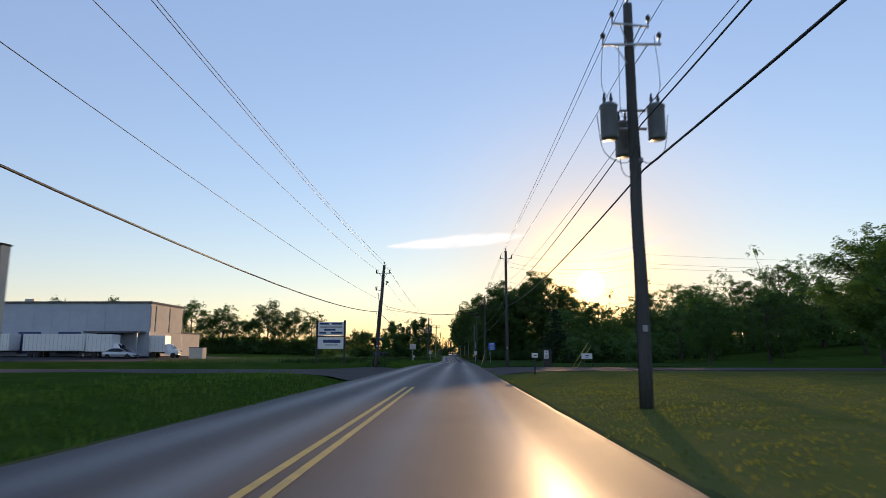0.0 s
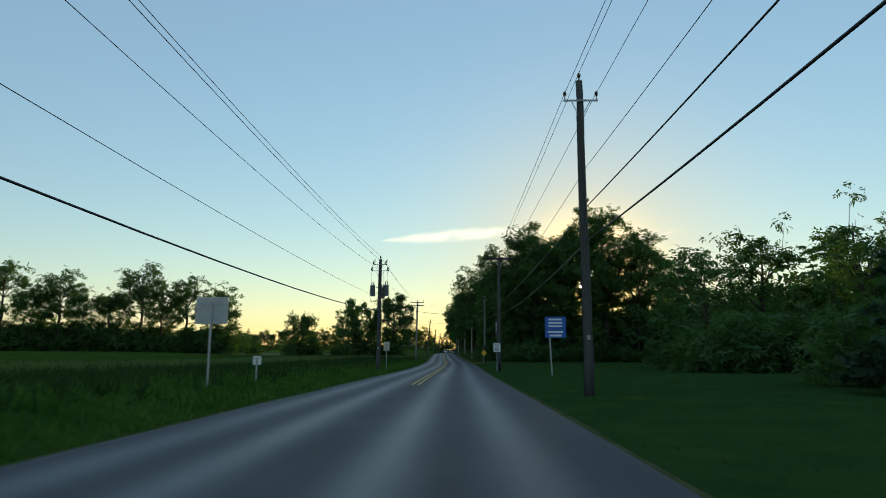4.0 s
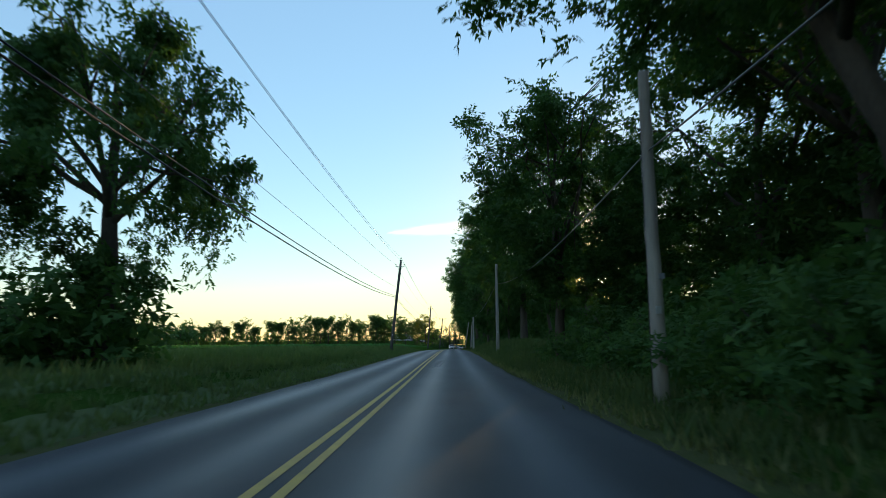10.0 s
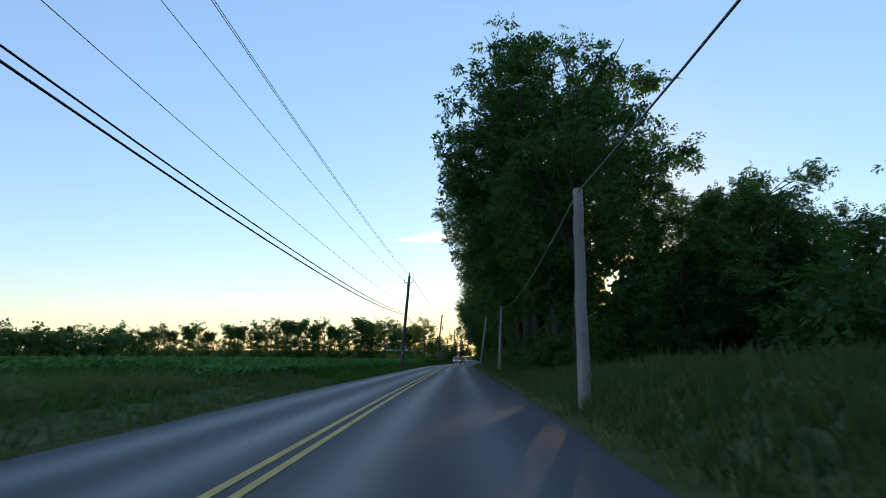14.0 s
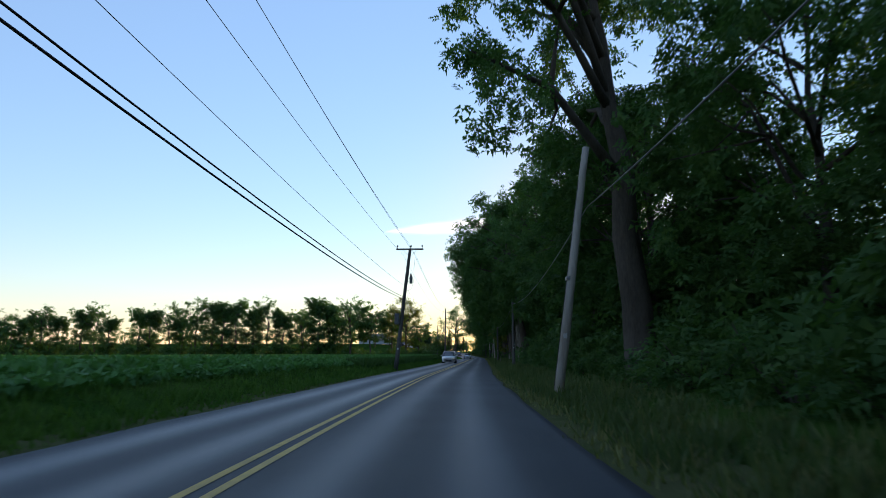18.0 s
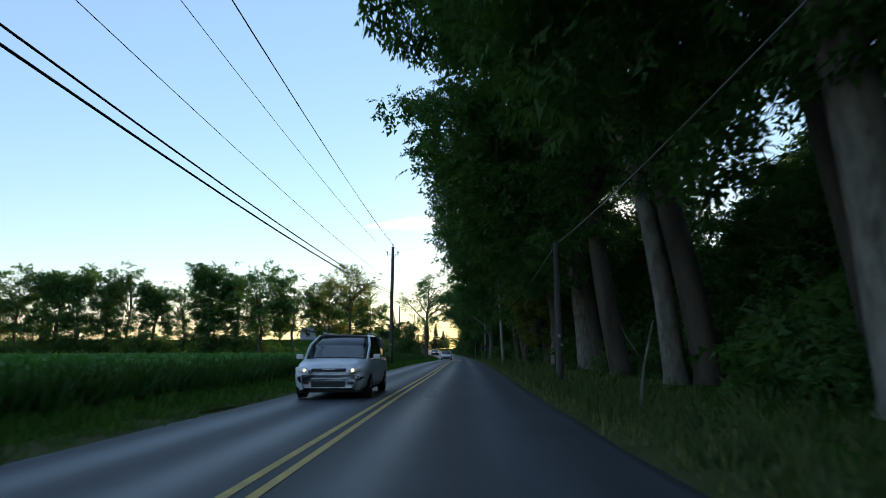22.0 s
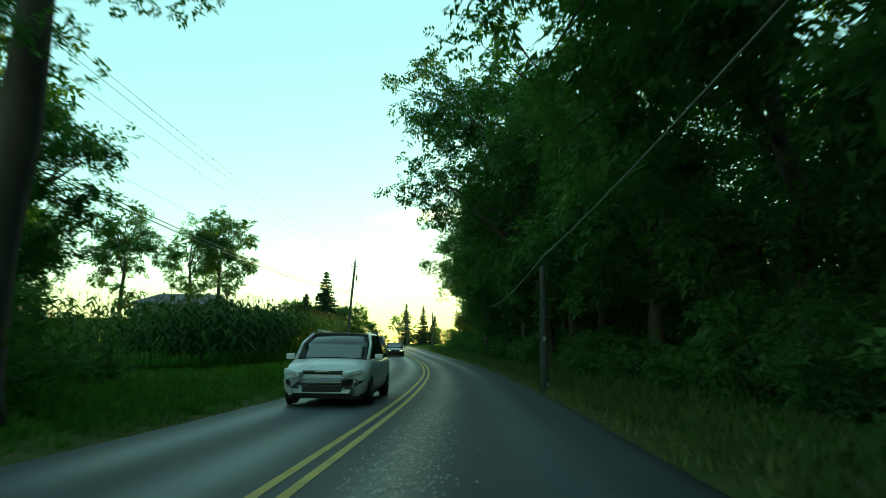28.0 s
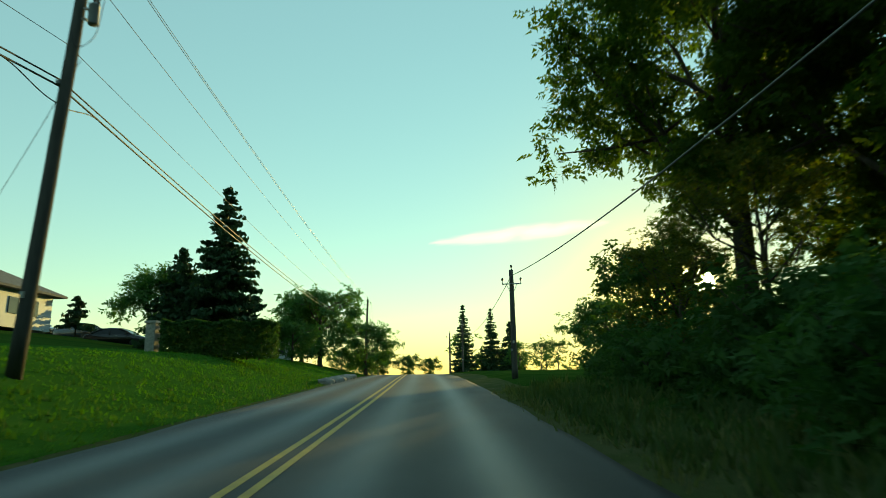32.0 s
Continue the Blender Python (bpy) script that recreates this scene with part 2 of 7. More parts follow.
SIGN_BACK = plain("bare_aluminium_sign_back", (0.42, 0.42, 0.42), 0.5, 0.4)
SIGN_YELLOW = plain("yellow_sign_sheeting", (0.72, 0.42, 0.02), 0.5)
SIGN_BLUE = plain("blue_sign_sheeting", (0.02, 0.12, 0.5), 0.5)
INK = plain("black_sign_ink", (0.012, 0.012, 0.012), 0.6)
NAVY = plain("navy_panel", (0.04, 0.06, 0.16), 0.6)
DARK_WOOD = material("dark_stained_timber", (0.06, 0.055, 0.05), 0.85, (0.03, 0.028, 0.025), 0.6, 40, 0.4, stretch=(1, 1, 0.15))
# white cladding with blue shade in its colour; the tan also serves sunlit walls
WHITE_WALL = material("shade_tinted_white_cladding", (0.4, 0.44, 0.49), 0.6, (0.34, 0.38, 0.43), 6.0, 3.0, 0.05)
TAN_AND_SUNLIT = material("tan_and_sunlit_panel", (0.60, 0.52, 0.42), 0.8, (0.5, 0.43, 0.34), 5.0, 8.0, 0.1)
ROOF_GREY = material("grey_shingle_roof", (0.13, 0.13, 0.13), 0.9, (0.08, 0.08, 0.085), 1.0, 25, 0.5)
CONCRETE = material("concrete", (0.36, 0.35, 0.33), 0.9, (0.25, 0.24, 0.22), 2.0, 30, 0.3)
STONE = material("field_stone", (0.3, 0.28, 0.25), 0.9, (0.17, 0.16, 0.15), 0.5, 20, 0.6, random_hue=0.3)
CAR_WHITE = plain("white_car_paint", (0.72, 0.74, 0.76), 0.22)
CAR_SILVER = plain("silver_car_paint", (0.5, 0.53, 0.57), 0.22, 0.3)
CAR_BLACK = plain("black_car_paint", (0.01, 0.01, 0.012), 0.15)
CAR_DARK = plain("dark_blue_car_paint", (0.05, 0.06, 0.08), 0.2)
CAR_GLASS = glass_material("tinted_car_glass", (0.012, 0.015, 0.018), 0.12, 0.25)
WINDOW_GLASS = glass_material("window_glass", (0.03, 0.035, 0.04))
RUBBER = plain("tyre_rubber", (0.02, 0.02, 0.02), 0.85)
CHROME = plain("chrome", (0.7, 0.7, 0.7), 0.15, 1.0)
LAMP_LIT = plain("lit_headlamp", (1.0, 0.72, 0.35), 0.2, emit=2.5)
LAMP_GLASS = plain("headlamp_lens", (0.75, 0.77, 0.8), 0.1)
PLASTIC_GREEN = plain("faded_blue_plastic", (0.05, 0.12, 0.28), 0.5)
GUARD_YELLOW = plain("faded_yellow_plastic", (0.55, 0.42, 0.12), 0.6)


def asphalt_material(name, light, dark, tracks, rough_plain=0.85, spec_plain=0.12):
    """Old asphalt: aggregate grain, patches, and paler polished wheel paths along the lane (by a lane coordinate on the mesh)."""
    m = bpy.data.materials.new(name)
    m.use_nodes = True
    nt, b = m.node_tree, m.node_tree.nodes["Principled BSDF"]
    geo = nt.nodes.new("ShaderNodeNewGeometry")
    mapping = nt.nodes.new("ShaderNodeMapping")
    mapping.inputs["Scale"].default_value = (1, 0.12, 1)
    nt.links.new(geo.outputs["Position"], mapping.inputs["Vector"])
    patch, grain, streak = (nt.nodes.new("ShaderNodeTexNoise") for _ in range(3))
    patch.inputs["Scale"].default_value, grain.inputs["Scale"].default_value, streak.inputs["Scale"].default_value = 0.35, 70, 2.2
    patch.inputs["Detail"].default_value, grain.inputs["Detail"].default_value, streak.inputs["Detail"].default_value = 5, 3, 4
    nt.links.new(geo.outputs["Position"], patch.inputs["Vector"])
    nt.links.new(geo.outputs["Position"], grain.inputs["Vector"])
    nt.links.new(mapping.outputs[0], streak.inputs["Vector"])
    mixes = nt.nodes.new("ShaderNodeMath")
    mixes.operation = "ADD"
    nt.links.new(patch.outputs["Fac"], mixes.inputs[0])
    nt.links.new(streak.outputs["Fac"], mixes.inputs[1])
    scaled = nt.nodes.new("ShaderNodeMath")
    scaled.operation, scaled.inputs[1].default_value = "MULTIPLY", 0.5
    nt.links.new(mixes.outputs[0], scaled.inputs[0])
    value = scaled.outputs[0]
    rough = None
    if tracks:
        at = nt.nodes.new("ShaderNodeAttribute")
        at.attribute_name = "wear"
        plus = nt.nodes.new("ShaderNodeMath")
        plus.operation, plus.inputs[1].default_value = "MULTIPLY_ADD", 0.5
        nt.links.new(at.outputs["Fac"], plus.inputs[0])
        low = nt.nodes.new("ShaderNodeMath")
        low.operation, low.inputs[1].default_value = "MULTIPLY", 0.7
        nt.links.new(value, low.inputs[0])
        nt.links.new(low.outputs[0], plus.inputs[2])
        value = plus.outputs[0]
        rough = nt.nodes.new("ShaderNodeMapRange")
        rough.inputs["To Min"].default_value, rough.inputs["To Max"].default_value = 0.74, 0.46
        nt.links.new(at.outputs["Fac"], rough.inputs["Value"])
        nt.links.new(rough.outputs[0], b.inputs["Roughness"])
    ramp = nt.nodes.new("ShaderNodeValToRGB")
    ramp.color_ramp.elements[0].position, ramp.color_ramp.elements[1].position = 0.25, 0.85
    ramp.color_ramp.elements[0].color, ramp.color_ramp.elements[1].color = (*dark, 1), (*light, 1)
    nt.links.new(value, ramp.inputs["Fac"])
    speck = nt.nodes.new("ShaderNodeMixRGB")
    speck.blend_type, speck.inputs[0].default_value = "OVERLAY", 0.35
    nt.links.new(ramp.outputs["Color"], speck.inputs[1])
    nt.links.new(grain.outputs["Fac"], speck.inputs[2])
    nt.links.new(speck.outputs[0], b.inputs["Base Color"])
    b.inputs["Specular IOR Level"].default_value = 0.42 if tracks else spec_plain
    if not tracks:
        b.inputs["Roughness"].default_value = rough_plain
    bp = nt.nodes.new("ShaderNodeBump")
    bp.inputs["Strength"].default_value, bp.inputs["Distance"].default_value = 0.5, 0.01
    nt.links.new(grain.outputs["Fac"], bp.inputs["Height"])
    nt.links.new(bp.outputs[0], b.inputs["Normal"])
    return m


ASPHALT = asphalt_material("worn_asphalt", (0.068, 0.078, 0.09), (0.018, 0.022, 0.026), True)
ASPHALT_SIDE = asphalt_material("side_asphalt", (0.05, 0.05, 0.054), (0.022, 0.022, 0.025), False)
ASPHALT_PATCH = asphalt_material("crumbling_asphalt", (0.24, 0.24, 0.24), (0.1, 0.1, 0.104), False, 0.42, 0.55)

# ---- plan of the road: centre line, height and banks along y ----
ROAD_Y = (-60, 0, 60, 116, 155, 174, 193, 232, 252, 320, 358, 386, 423, 442, 460, 506, 533, 550, 568, 585, 594, 605, 625, 650, 680, 760, 900, 1500)
ROAD_X = (-1.8, -1.76, -1.78, -1.57, -1.15, -1.26, -1.55, -2.5, -2.81, -4.22, -5.1, -5.02, -3.95, -3.62, -3.02, -2.02, -1.38, -0.82, -0.9, -2.02, -3.1, -4.63, -7.5, -11.4, -16.6, -32, -60, -190)
ROAD_ZY = (-60, 0, 60, 90, 116, 135, 155, 193, 222, 242, 261, 290, 320, 360, 400, 440, 480, 506, 533, 552, 568, 585, 602, 625, 645, 665, 690, 720, 800, 1500)
ROAD_Z = (0.45, 0.44, 0.36, 0.22, -0.05, -0.25, -0.34, -0.41, -0.29, -0.08, 0.1, 0.27, 0.22, 0.14, 0.03, -0.05, -0.02, -0.09, -0.25, -0.3, -0.21, 0.05, 0.49, 1.25, 1.85, 2.2, 2.3, 2.2, 1.5, -2)
LEFT_H_Y = (-60, 60, 500, 545, 560, 578, 600, 615, 650, 690, 760)
LEFT_H = (0.4, 0.45, 0.55, 0.45, 0.5, 0.8, 1.4, 1.75, 1.5, 0.6, 0.2)
RIGHT_H_Y = (-60, 150, 170, 232, 246, 285, 300, 560, 600, 760)
RIGHT_H = (0.12, 0.12, 0.3, 0.35, 1.1, 1.0, 0.3, 0.3, 0.35, 0.2)
_fy = np.arange(-80.0, 1520.0, 1.0)


def _smooth(ys, vs, width):
    raw = np.interp(_fy, ys, vs)
    k = np.exp(-0.5 * (np.arange(-3 * width, 3 * width + 1) / width) ** 2)
    pad = np.concatenate([np.full(3 * width, raw[0]), raw, np.full(3 * width, raw[-1])])
    return np.convolve(pad, k / k.sum(), "valid")


_cx, _cz, _lh, _rh = _smooth(ROAD_Y, ROAD_X, 6), _smooth(ROAD_ZY, ROAD_Z, 6), _smooth(LEFT_H_Y, LEFT_H, 5), _smooth(RIGHT_H_Y, RIGHT_H, 5)


def road_x(y):
    """The yellow line's place across."""
    return float(np.interp(y, _fy, _cx))


def road_z(y):
    return float(np.interp(y, _fy, _cz))


def _step(a, b, v):
    t = min(max((v - a) / (b - a), 0.0), 1.0)
    return t * t * (3 - 2 * t)


LEFT_EDGE, RIGHT_EDGE = -3.25, 4.0


def ground_z(x, y):
    o, base = x - road_x(y), road_z(y)
    if o < LEFT_EDGE:
        wide = 2.6 + 4.0 * _step(555, 590, y)
        h = float(np.interp(y, _fy, _lh)) * _step(-LEFT_EDGE + 0.25, -LEFT_EDGE + wide, -o)
        h *= 1 - _step(28, 37, y) * (1 - _step(51, 57, y))  # level at the driveway
        h += 1.3 * _step(18, 60, -o) * _step(70, 130, y) * (1 - _step(190, 260, y))
        h += 2.4 * _step(9, 32, -o) * _step(585, 622, y) * (1 - _step(690, 780, y))
        return base + h - 0.05
    if o > RIGHT_EDGE:
        h = float(np.interp(y, _fy, _rh)) * _step(RIGHT_EDGE + 0.3, RIGHT_EDGE + 3.2, o)
        h += 7.0 * _step(35, 95, o) * _step(60, 150, y) * (1 - _step(420, 600, y))
        return base + h - 0.05
    return base - 0.05


# ---- small builders ----
def mesh_from(name, verts, faces, material_used, smooth=False):
    me = bpy.data.meshes.new(name)
    me.from_pydata([tuple(v) for v in verts], [], [tuple(f) for f in faces])
    me.materials.append(material_used)
    if smooth:
        me.polygons.foreach_set("use_smooth", [True] * len(me.polygons))
    me.update()
    return me


def quads_mesh(name, corners, material_used, smooth=True):
    """Many loose quads from an array n x 4 x 3."""
    n = len(corners)
    me = bpy.data.meshes.new(name)
    me.vertices.add(4 * n)
    me.vertices.foreach_set("co", np.asarray(corners, np.float32).ravel())
    me.loops.add(4 * n)
    me.loops.foreach_set("vertex_index", np.arange(4 * n, dtype=np.int32))
    me.polygons.add(n)
    me.polygons.foreach_set("loop_start", np.arange(0, 4 * n, 4, dtype=np.int32))
    me.polygons.foreach_set("loop_total", np.full(n, 4, np.int32))
    me.materials.append(material_used)
    me.update(calc_edges=True)
    return me


def tris_mesh(name, corners, material_used):
    n = len(corners)
    me = bpy.data.meshes.new(name)
    me.vertices.add(3 * n)
    me.vertices.foreach_set("co", np.asarray(corners, np.float32).ravel())
    me.loops.add(3 * n)
    me.loops.foreach_set("vertex_index", np.arange(3 * n, dtype=np.int32))
    me.polygons.add(n)
    me.polygons.foreach_set("loop_start", np.arange(0, 3 * n, 3, dtype=np.int32))
    me.polygons.foreach_set("loop_total", np.full(n, 3, np.int32))
    me.materials.append(material_used)
    me.update(calc_edges=True)
    return me


def part(name, data, parent, label="", at=None):
    ob = new(name, data)
    ob.parent = parent
    if at is not None:
        ob.matrix_local = at if isinstance(at, Matrix) else Matrix.Translation(at)
    if label:
        ob["label"] = label
    return ob


def thing(name, x, y, z, label, category, group="", turn=0.0):
    ob = new(name)
    ob.matrix_world = pose(x, y, z, 0, 0, turn)
    ob.empty_display_size = 0.2
    return tagged(ob, label, category, group)


def box_data(name, sx, sy, sz, mat, bevel=0.0, at=(0, 0, 0), taper=1.0):
    """A box with its base at at, edges bevelled, top scaled by taper."""
    bm = bmesh.new()
    bmesh.ops.create_cube(bm, size=1)
    for v in bm.verts:
        k = taper if v.co.z > 0 else 1.0
        v.co = Vector((v.co.x * sx * k, v.co.y * sy * k, (v.co.z + 0.5) * sz)) + Vector(at)
    if bevel:
        bmesh.ops.bevel(bm, geom=bm.edges[:], offset=bevel, segments=2, affect="EDGES", profile=0.6)
    me = bpy.data.meshes.new(name)
    bm.to_mesh(me)
    bm.free()
    me.materials.append(mat)
    return me


def tube(points, radii, sides=8, cap=True):
    """Vertices and faces of a tube along points."""
    pts = np.array(points, float)
    radii = np.broadcast_to(np.asarray(radii, float), (len(pts),))
    tang = np.gradient(pts, axis=0)
    tang /= np.linalg.norm(tang, axis=1, keepdims=True) + 1e-9
    ref = np.array((0.0, 0, 1)) if abs(tang[:, 2]).mean() < 0.8 else np.array((1.0, 0, 0))
    u = np.cross(tang, ref)
    u /= np.linalg.norm(u, axis=1, keepdims=True) + 1e-9
    w = np.cross(tang, u)
    a = np.linspace(0, 2 * np.pi, sides, endpoint=False)
    ring = pts[:, None] + radii[:, None, None] * (np.cos(a)[None, :, None] * u[:, None] + np.sin(a)[None, :, None] * w[:, None])
    verts = ring.reshape(-1, 3).tolist()
    faces = []
    for i in range(len(pts) - 1):
        for k in range(sides):
            faces.append((i * sides + k, i * sides + (k + 1) % sides, (i + 1) * sides + (k + 1) % sides, (i + 1) * sides + k))
    if cap:
        faces.append(tuple(range(sides - 1, -1, -1)))
        faces.append(tuple(range((len(pts) - 1) * sides, len(pts) * sides)))
    return verts, faces


def tubes_data(name, lines, mat, sides=8):
    """Several tubes in one mesh: lines of (points, radii)."""
    verts, faces = [], []
    for pts, rad in lines:
        v, f = tube(pts, rad, sides)
        faces += [tuple(i + len(verts) for i in q) for q in f]
        verts += v
    return mesh_from(name, verts, faces, mat, True)


def lathe_data(name, profile, mat, sides=14):
    """A turned shape from (radius, height) pairs."""
    verts, faces = [], []
    for r, z in profile:
        verts += [(r * math.cos(2 * math.pi * k / sides), r * math.sin(2 * math.pi * k / sides), z) for k in range(sides)]
    for i in range(len(profile) - 1):
        for k in range(sides):
            faces.append((i * sides + k, i * sides + (k + 1) % sides, (i + 1) * sides + (k + 1) % sides, (i + 1) * sides + k))
    faces.append(tuple(range(sides - 1, -1, -1)))
    faces.append(tuple(range((len(profile) - 1) * sides, len(profile) * sides)))
    return mesh_from(name, verts, faces, mat, True)


# ---- ground and road ----
def build_ground():
    offs = [-2600, -1200, -600, -300, -160, -100, -70, -50, -36, -26, -19, -14, -11, -9, -7.5, -6.3, -5.3, -4.5, -3.9, -3.5, -3.2, 0, 3.9, 4.2, 4.8, 5.6, 6.6, 7.6, 9, 11,
            14, 19, 26, 36, 50, 70, 100, 160, 300, 600, 1200, 2600]
    ys = [-400, -150] + list(range(-60, 720, 4)) + list(range(720, 1000, 20)) + [1040, 1150, 1300, 1500, 2000, 3200]
    verts, faces = [], []
    for y in ys:
        for o in offs:
            x = road_x(y) + o
            n = 0.05 * noise.noise((x * 0.35, y * 0.35, 0)) if abs(o) > 5 else 0
            verts.append((x, y, ground_z(x, y) + n))
    w = len(offs)
    for j in range(len(ys) - 1):
        for i in range(w - 1):
            faces.append((j * w + i, j * w + i + 1, (j + 1) * w + i + 1, (j + 1) * w + i))
    tagged(new("ground", mesh_from("ground", verts, faces, GRASS, True)), "green roadside grass and field ground", "ground", kind="structure")


def strip(y0, y1, o0, o1, lift, step=2.0, count=2, thick=0.0):
    """Verts and faces of a ribbon that follows the road between two offsets."""
    ys = np.arange(y0, y1 + 0.01, step)
    verts, faces = [], []
    offs = np.linspace(o0, o1, count)
    for y in ys:
        for o in offs:
            verts.append((road_x(y) + o, y, road_z(y) + lift))
    for j in range(len(ys) - 1):
        for i in range(count - 1):
            faces.append((j * count + i, j * count + i + 1, (j + 1) * count + i + 1, (j + 1) * count + i))
    return verts, faces


def build_road():
    offs = np.linspace(LEFT_EDGE, RIGHT_EDGE, 44)
    ys = np.concatenate([np.arange(-60, 720, 3.0), np.arange(720, 1500, 12.0)])
    verts, faces, wear = [], [], []
    for y in ys:
        for o in offs:
            edge = 0.12 * noise.noise((o, y * 0.3, 4)) if o in (offs[0], offs[-1]) else 0
            crown = 0.03 * (1 - (o / 4.0) ** 2) - 0.03
            verts.append((road_x(y) + o + edge, y, road_z(y) + crown))
            lane = sum(math.exp(-((o - c) / 0.42) ** 2) for c in (-2.4, -0.9, 0.95, 2.55))
            wear.append(min(1.0, lane) * (0.8 + 0.3 * noise.noise((o * 0.5, y * 0.05, 9))))
    w, n = len(offs), len(verts)
    for j in range(len(ys) - 1):
        for i in range(w - 1):
            faces.append((j * w + i, j * w + i + 1, (j + 1) * w + i + 1, (j + 1) * w + i))
        for i, s in ((0, 1), (w - 1, -1)):
            a, b = j * w + i, (j + 1) * w + i
            verts += [(verts[a][0], verts[a][1], verts[a][2] - 0.12), (verts[b][0], verts[b][1], verts[b][2] - 0.12)]
            wear += [0, 0]
            faces.append((a, b, len(verts) - 1, len(verts) - 2)[::s])
    me = mesh_from("road", verts, faces, ASPHALT, True)
    at = me.attributes.new("wear", "FLOAT", "POINT")
    at.data.foreach_set("value", wear)
    road = tagged(new("road", me), "worn grey two-lane asphalt road with polished wheel paths", "road", kind="structure")
    for o, y0, y1 in ((-0.13, -60, 24), (0.13, -60, 24), (-0.13, 106, 720), (0.13, 106, 720)):
        v, f = strip(y0, y1, o - 0.055, o + 0.055, 0.006, 2.0)
        line = tagged(new("centre_line", mesh_from("centre_line", v, f, YELLOW_LINE)), "worn yellow no-passing line on asphalt", "road marking", "double centre line", "structure")
    # crumbled patches of surface in the lane, and a cross joint
    for y0, y1, o0, o1 in ((118, 128, 0.3, 0.75), (160, 172, 0.25, 0.8), (176, 196, 0.3, 0.95), (226, 238, 0.35, 0.8), (312, 330, 0.3, 0.9), (440, 446, 0.5, 0.9),
                           (508, 530, 0.35, 0.85), (536, 560, 0.3, 1.1), (566, 604, 0.3, 1.1)):
        verts, faces = [], []
        random.seed(int(y0))
        for _ in range(int((y1 - y0) * (150 if y0 > 500 else 105))):
            y, o, r = random.uniform(y0, y1), random.gauss((o0 + o1) / 2 + 0.25, (o1 - o0) / 3.2), random.uniform(0.008, 0.028)
            k = len(verts)
            m = random.randint(5, 7)
            for q in range(m):
                a = 2 * math.pi * q / m
                rr = r * random.uniform(0.6, 1.2)
                verts.append((road_x(y) + o + rr * math.cos(a), y + 1.6 * rr * math.sin(a), road_z(y) + 0.003 + 0.009 * random.random()))
            faces.append(tuple(range(k, k + m)))
        tagged(new("ravelled_patch", mesh_from("ravelled_patch", verts, faces, ASPHALT_PATCH)), "pale ravelled asphalt surface between the wheel paths", "road patch", kind="stuff")
    v, f = strip(189.0, 189.4, 0.1, 2.4, 0.004, 0.2)
    tagged(new("road_joint", mesh_from("road_joint", v, f, INK)), "dark sealed joint across the lane", "road joint", kind="structure")
    # grassy, gravelly verges beside the asphalt
    for name, a, b, mt, lab in (("verge_right", RIGHT_EDGE - 0.05, RIGHT_EDGE + 1.5, DRY, "dry pale roadside verge with thin grass"),
                                ("verge_left", LEFT_EDGE - 0.8, LEFT_EDGE + 0.05, DRY, "narrow earthy roadside verge")):
        ys = np.arange(-60, 720, 2.0)
        verts, faces = [], []
        for y in ys:
            for k in range(5):
                o = a + (b - a) * k / 4 + (0.25 * noise.noise((k * 3.1, y * 0.2, 2)) if 0 < k < 4 or (k == 4) == (a > 0) else 0)
                grown = _step(170, 240, y)  # narrow beside the first lawns
                o = b + (o - b) * (0.25 + 0.75 * grown) if a < 0 else a + (o - a) * (0.12 + 0.88 * grown)
                x = road_x(y) + o
                verts.append((x, y, max(ground_z(x, y) + 0.02, road_z(y) - 0.045) + (0.012 if k in (1, 2, 3) else -0.01)))
        for j in range(len(ys) - 1):
            if 34 <= ys[j] < 60:  # open at the junction
                continue
            for i in range(4):
                faces.append((j * 5 + i, j * 5 + i + 1, (j + 1) * 5 + i + 1, (j + 1) * 5 + i))
        tagged(new(name, mesh_from(name, verts, faces, mt, True)), lab, "verge", kind="structure")
    # mown grass on the left bank before the houses
    offs, ys = np.linspace(-15.0, -3.5, 16), np.arange(560, 662, 2.0)
    verts = [(road_x(y) + o, y, ground_z(road_x(y) + o, y) + 0.035) for y in ys for o in offs]
    faces = [(j * 16 + i, j * 16 + i + 1, (j + 1) * 16 + i + 1, (j + 1) * 16 + i) for j in range(len(ys) - 1) for i in range(15)]
    tagged(new("lawn", mesh_from("lawn", verts, faces, LAWN, True)), "smooth mown green lawn on a sloping bank", "lawn", kind="structure")
    # mown lawns to the right; the first's dry olive is brightened with golden sunlight
    for name, mt, y0, y1, reach, lab in (("front_lawn", OLIVE, -30, 46, 60, "olive-green mown lawn in low sunlight"), ("long_lawn", LAWN_DEEP, 61, 170, 34, "smooth mown green lawn before a wood")):
        offs, ys = np.concatenate([np.linspace(4.05, 8, 5), np.linspace(10, reach, 14)]), np.arange(y0, y1, 2.0)
        verts = [(road_x(y) + o, y, ground_z(road_x(y) + o, y) + 0.03 + 0.03 * noise.noise((o * 0.4, y * 0.4, 3))) for y in ys for o in offs]
        faces = [(j * 19 + i, j * 19 + i + 1, (j + 1) * 19 + i + 1, (j + 1) * 19 + i) for j in range(len(ys) - 1) for i in range(18)]
        tagged(new(name, mesh_from(name, verts, faces, mt, True)), lab, "lawn", kind="structure")
    # rough pale grassland: the field to the left and the bank in the wood's gap
    for name, y0, y1, o0, o1, lab in (("meadow", 197, 293, -60.0, -3.6, "rough pale green meadow beside the road"), ("grassy_bank", 236, 304, 4.9, 24.0, "rough pale green grassy bank")):
        offs, ys = np.linspace(o0, o1, 24), np.arange(y0, y1, 2.0)
        verts = [(road_x(y) + o, y, ground_z(road_x(y) + o, y) + 0.03 + 0.04 * noise.noise((o * 0.4, y * 0.4, 7))) for y in ys for o in offs]
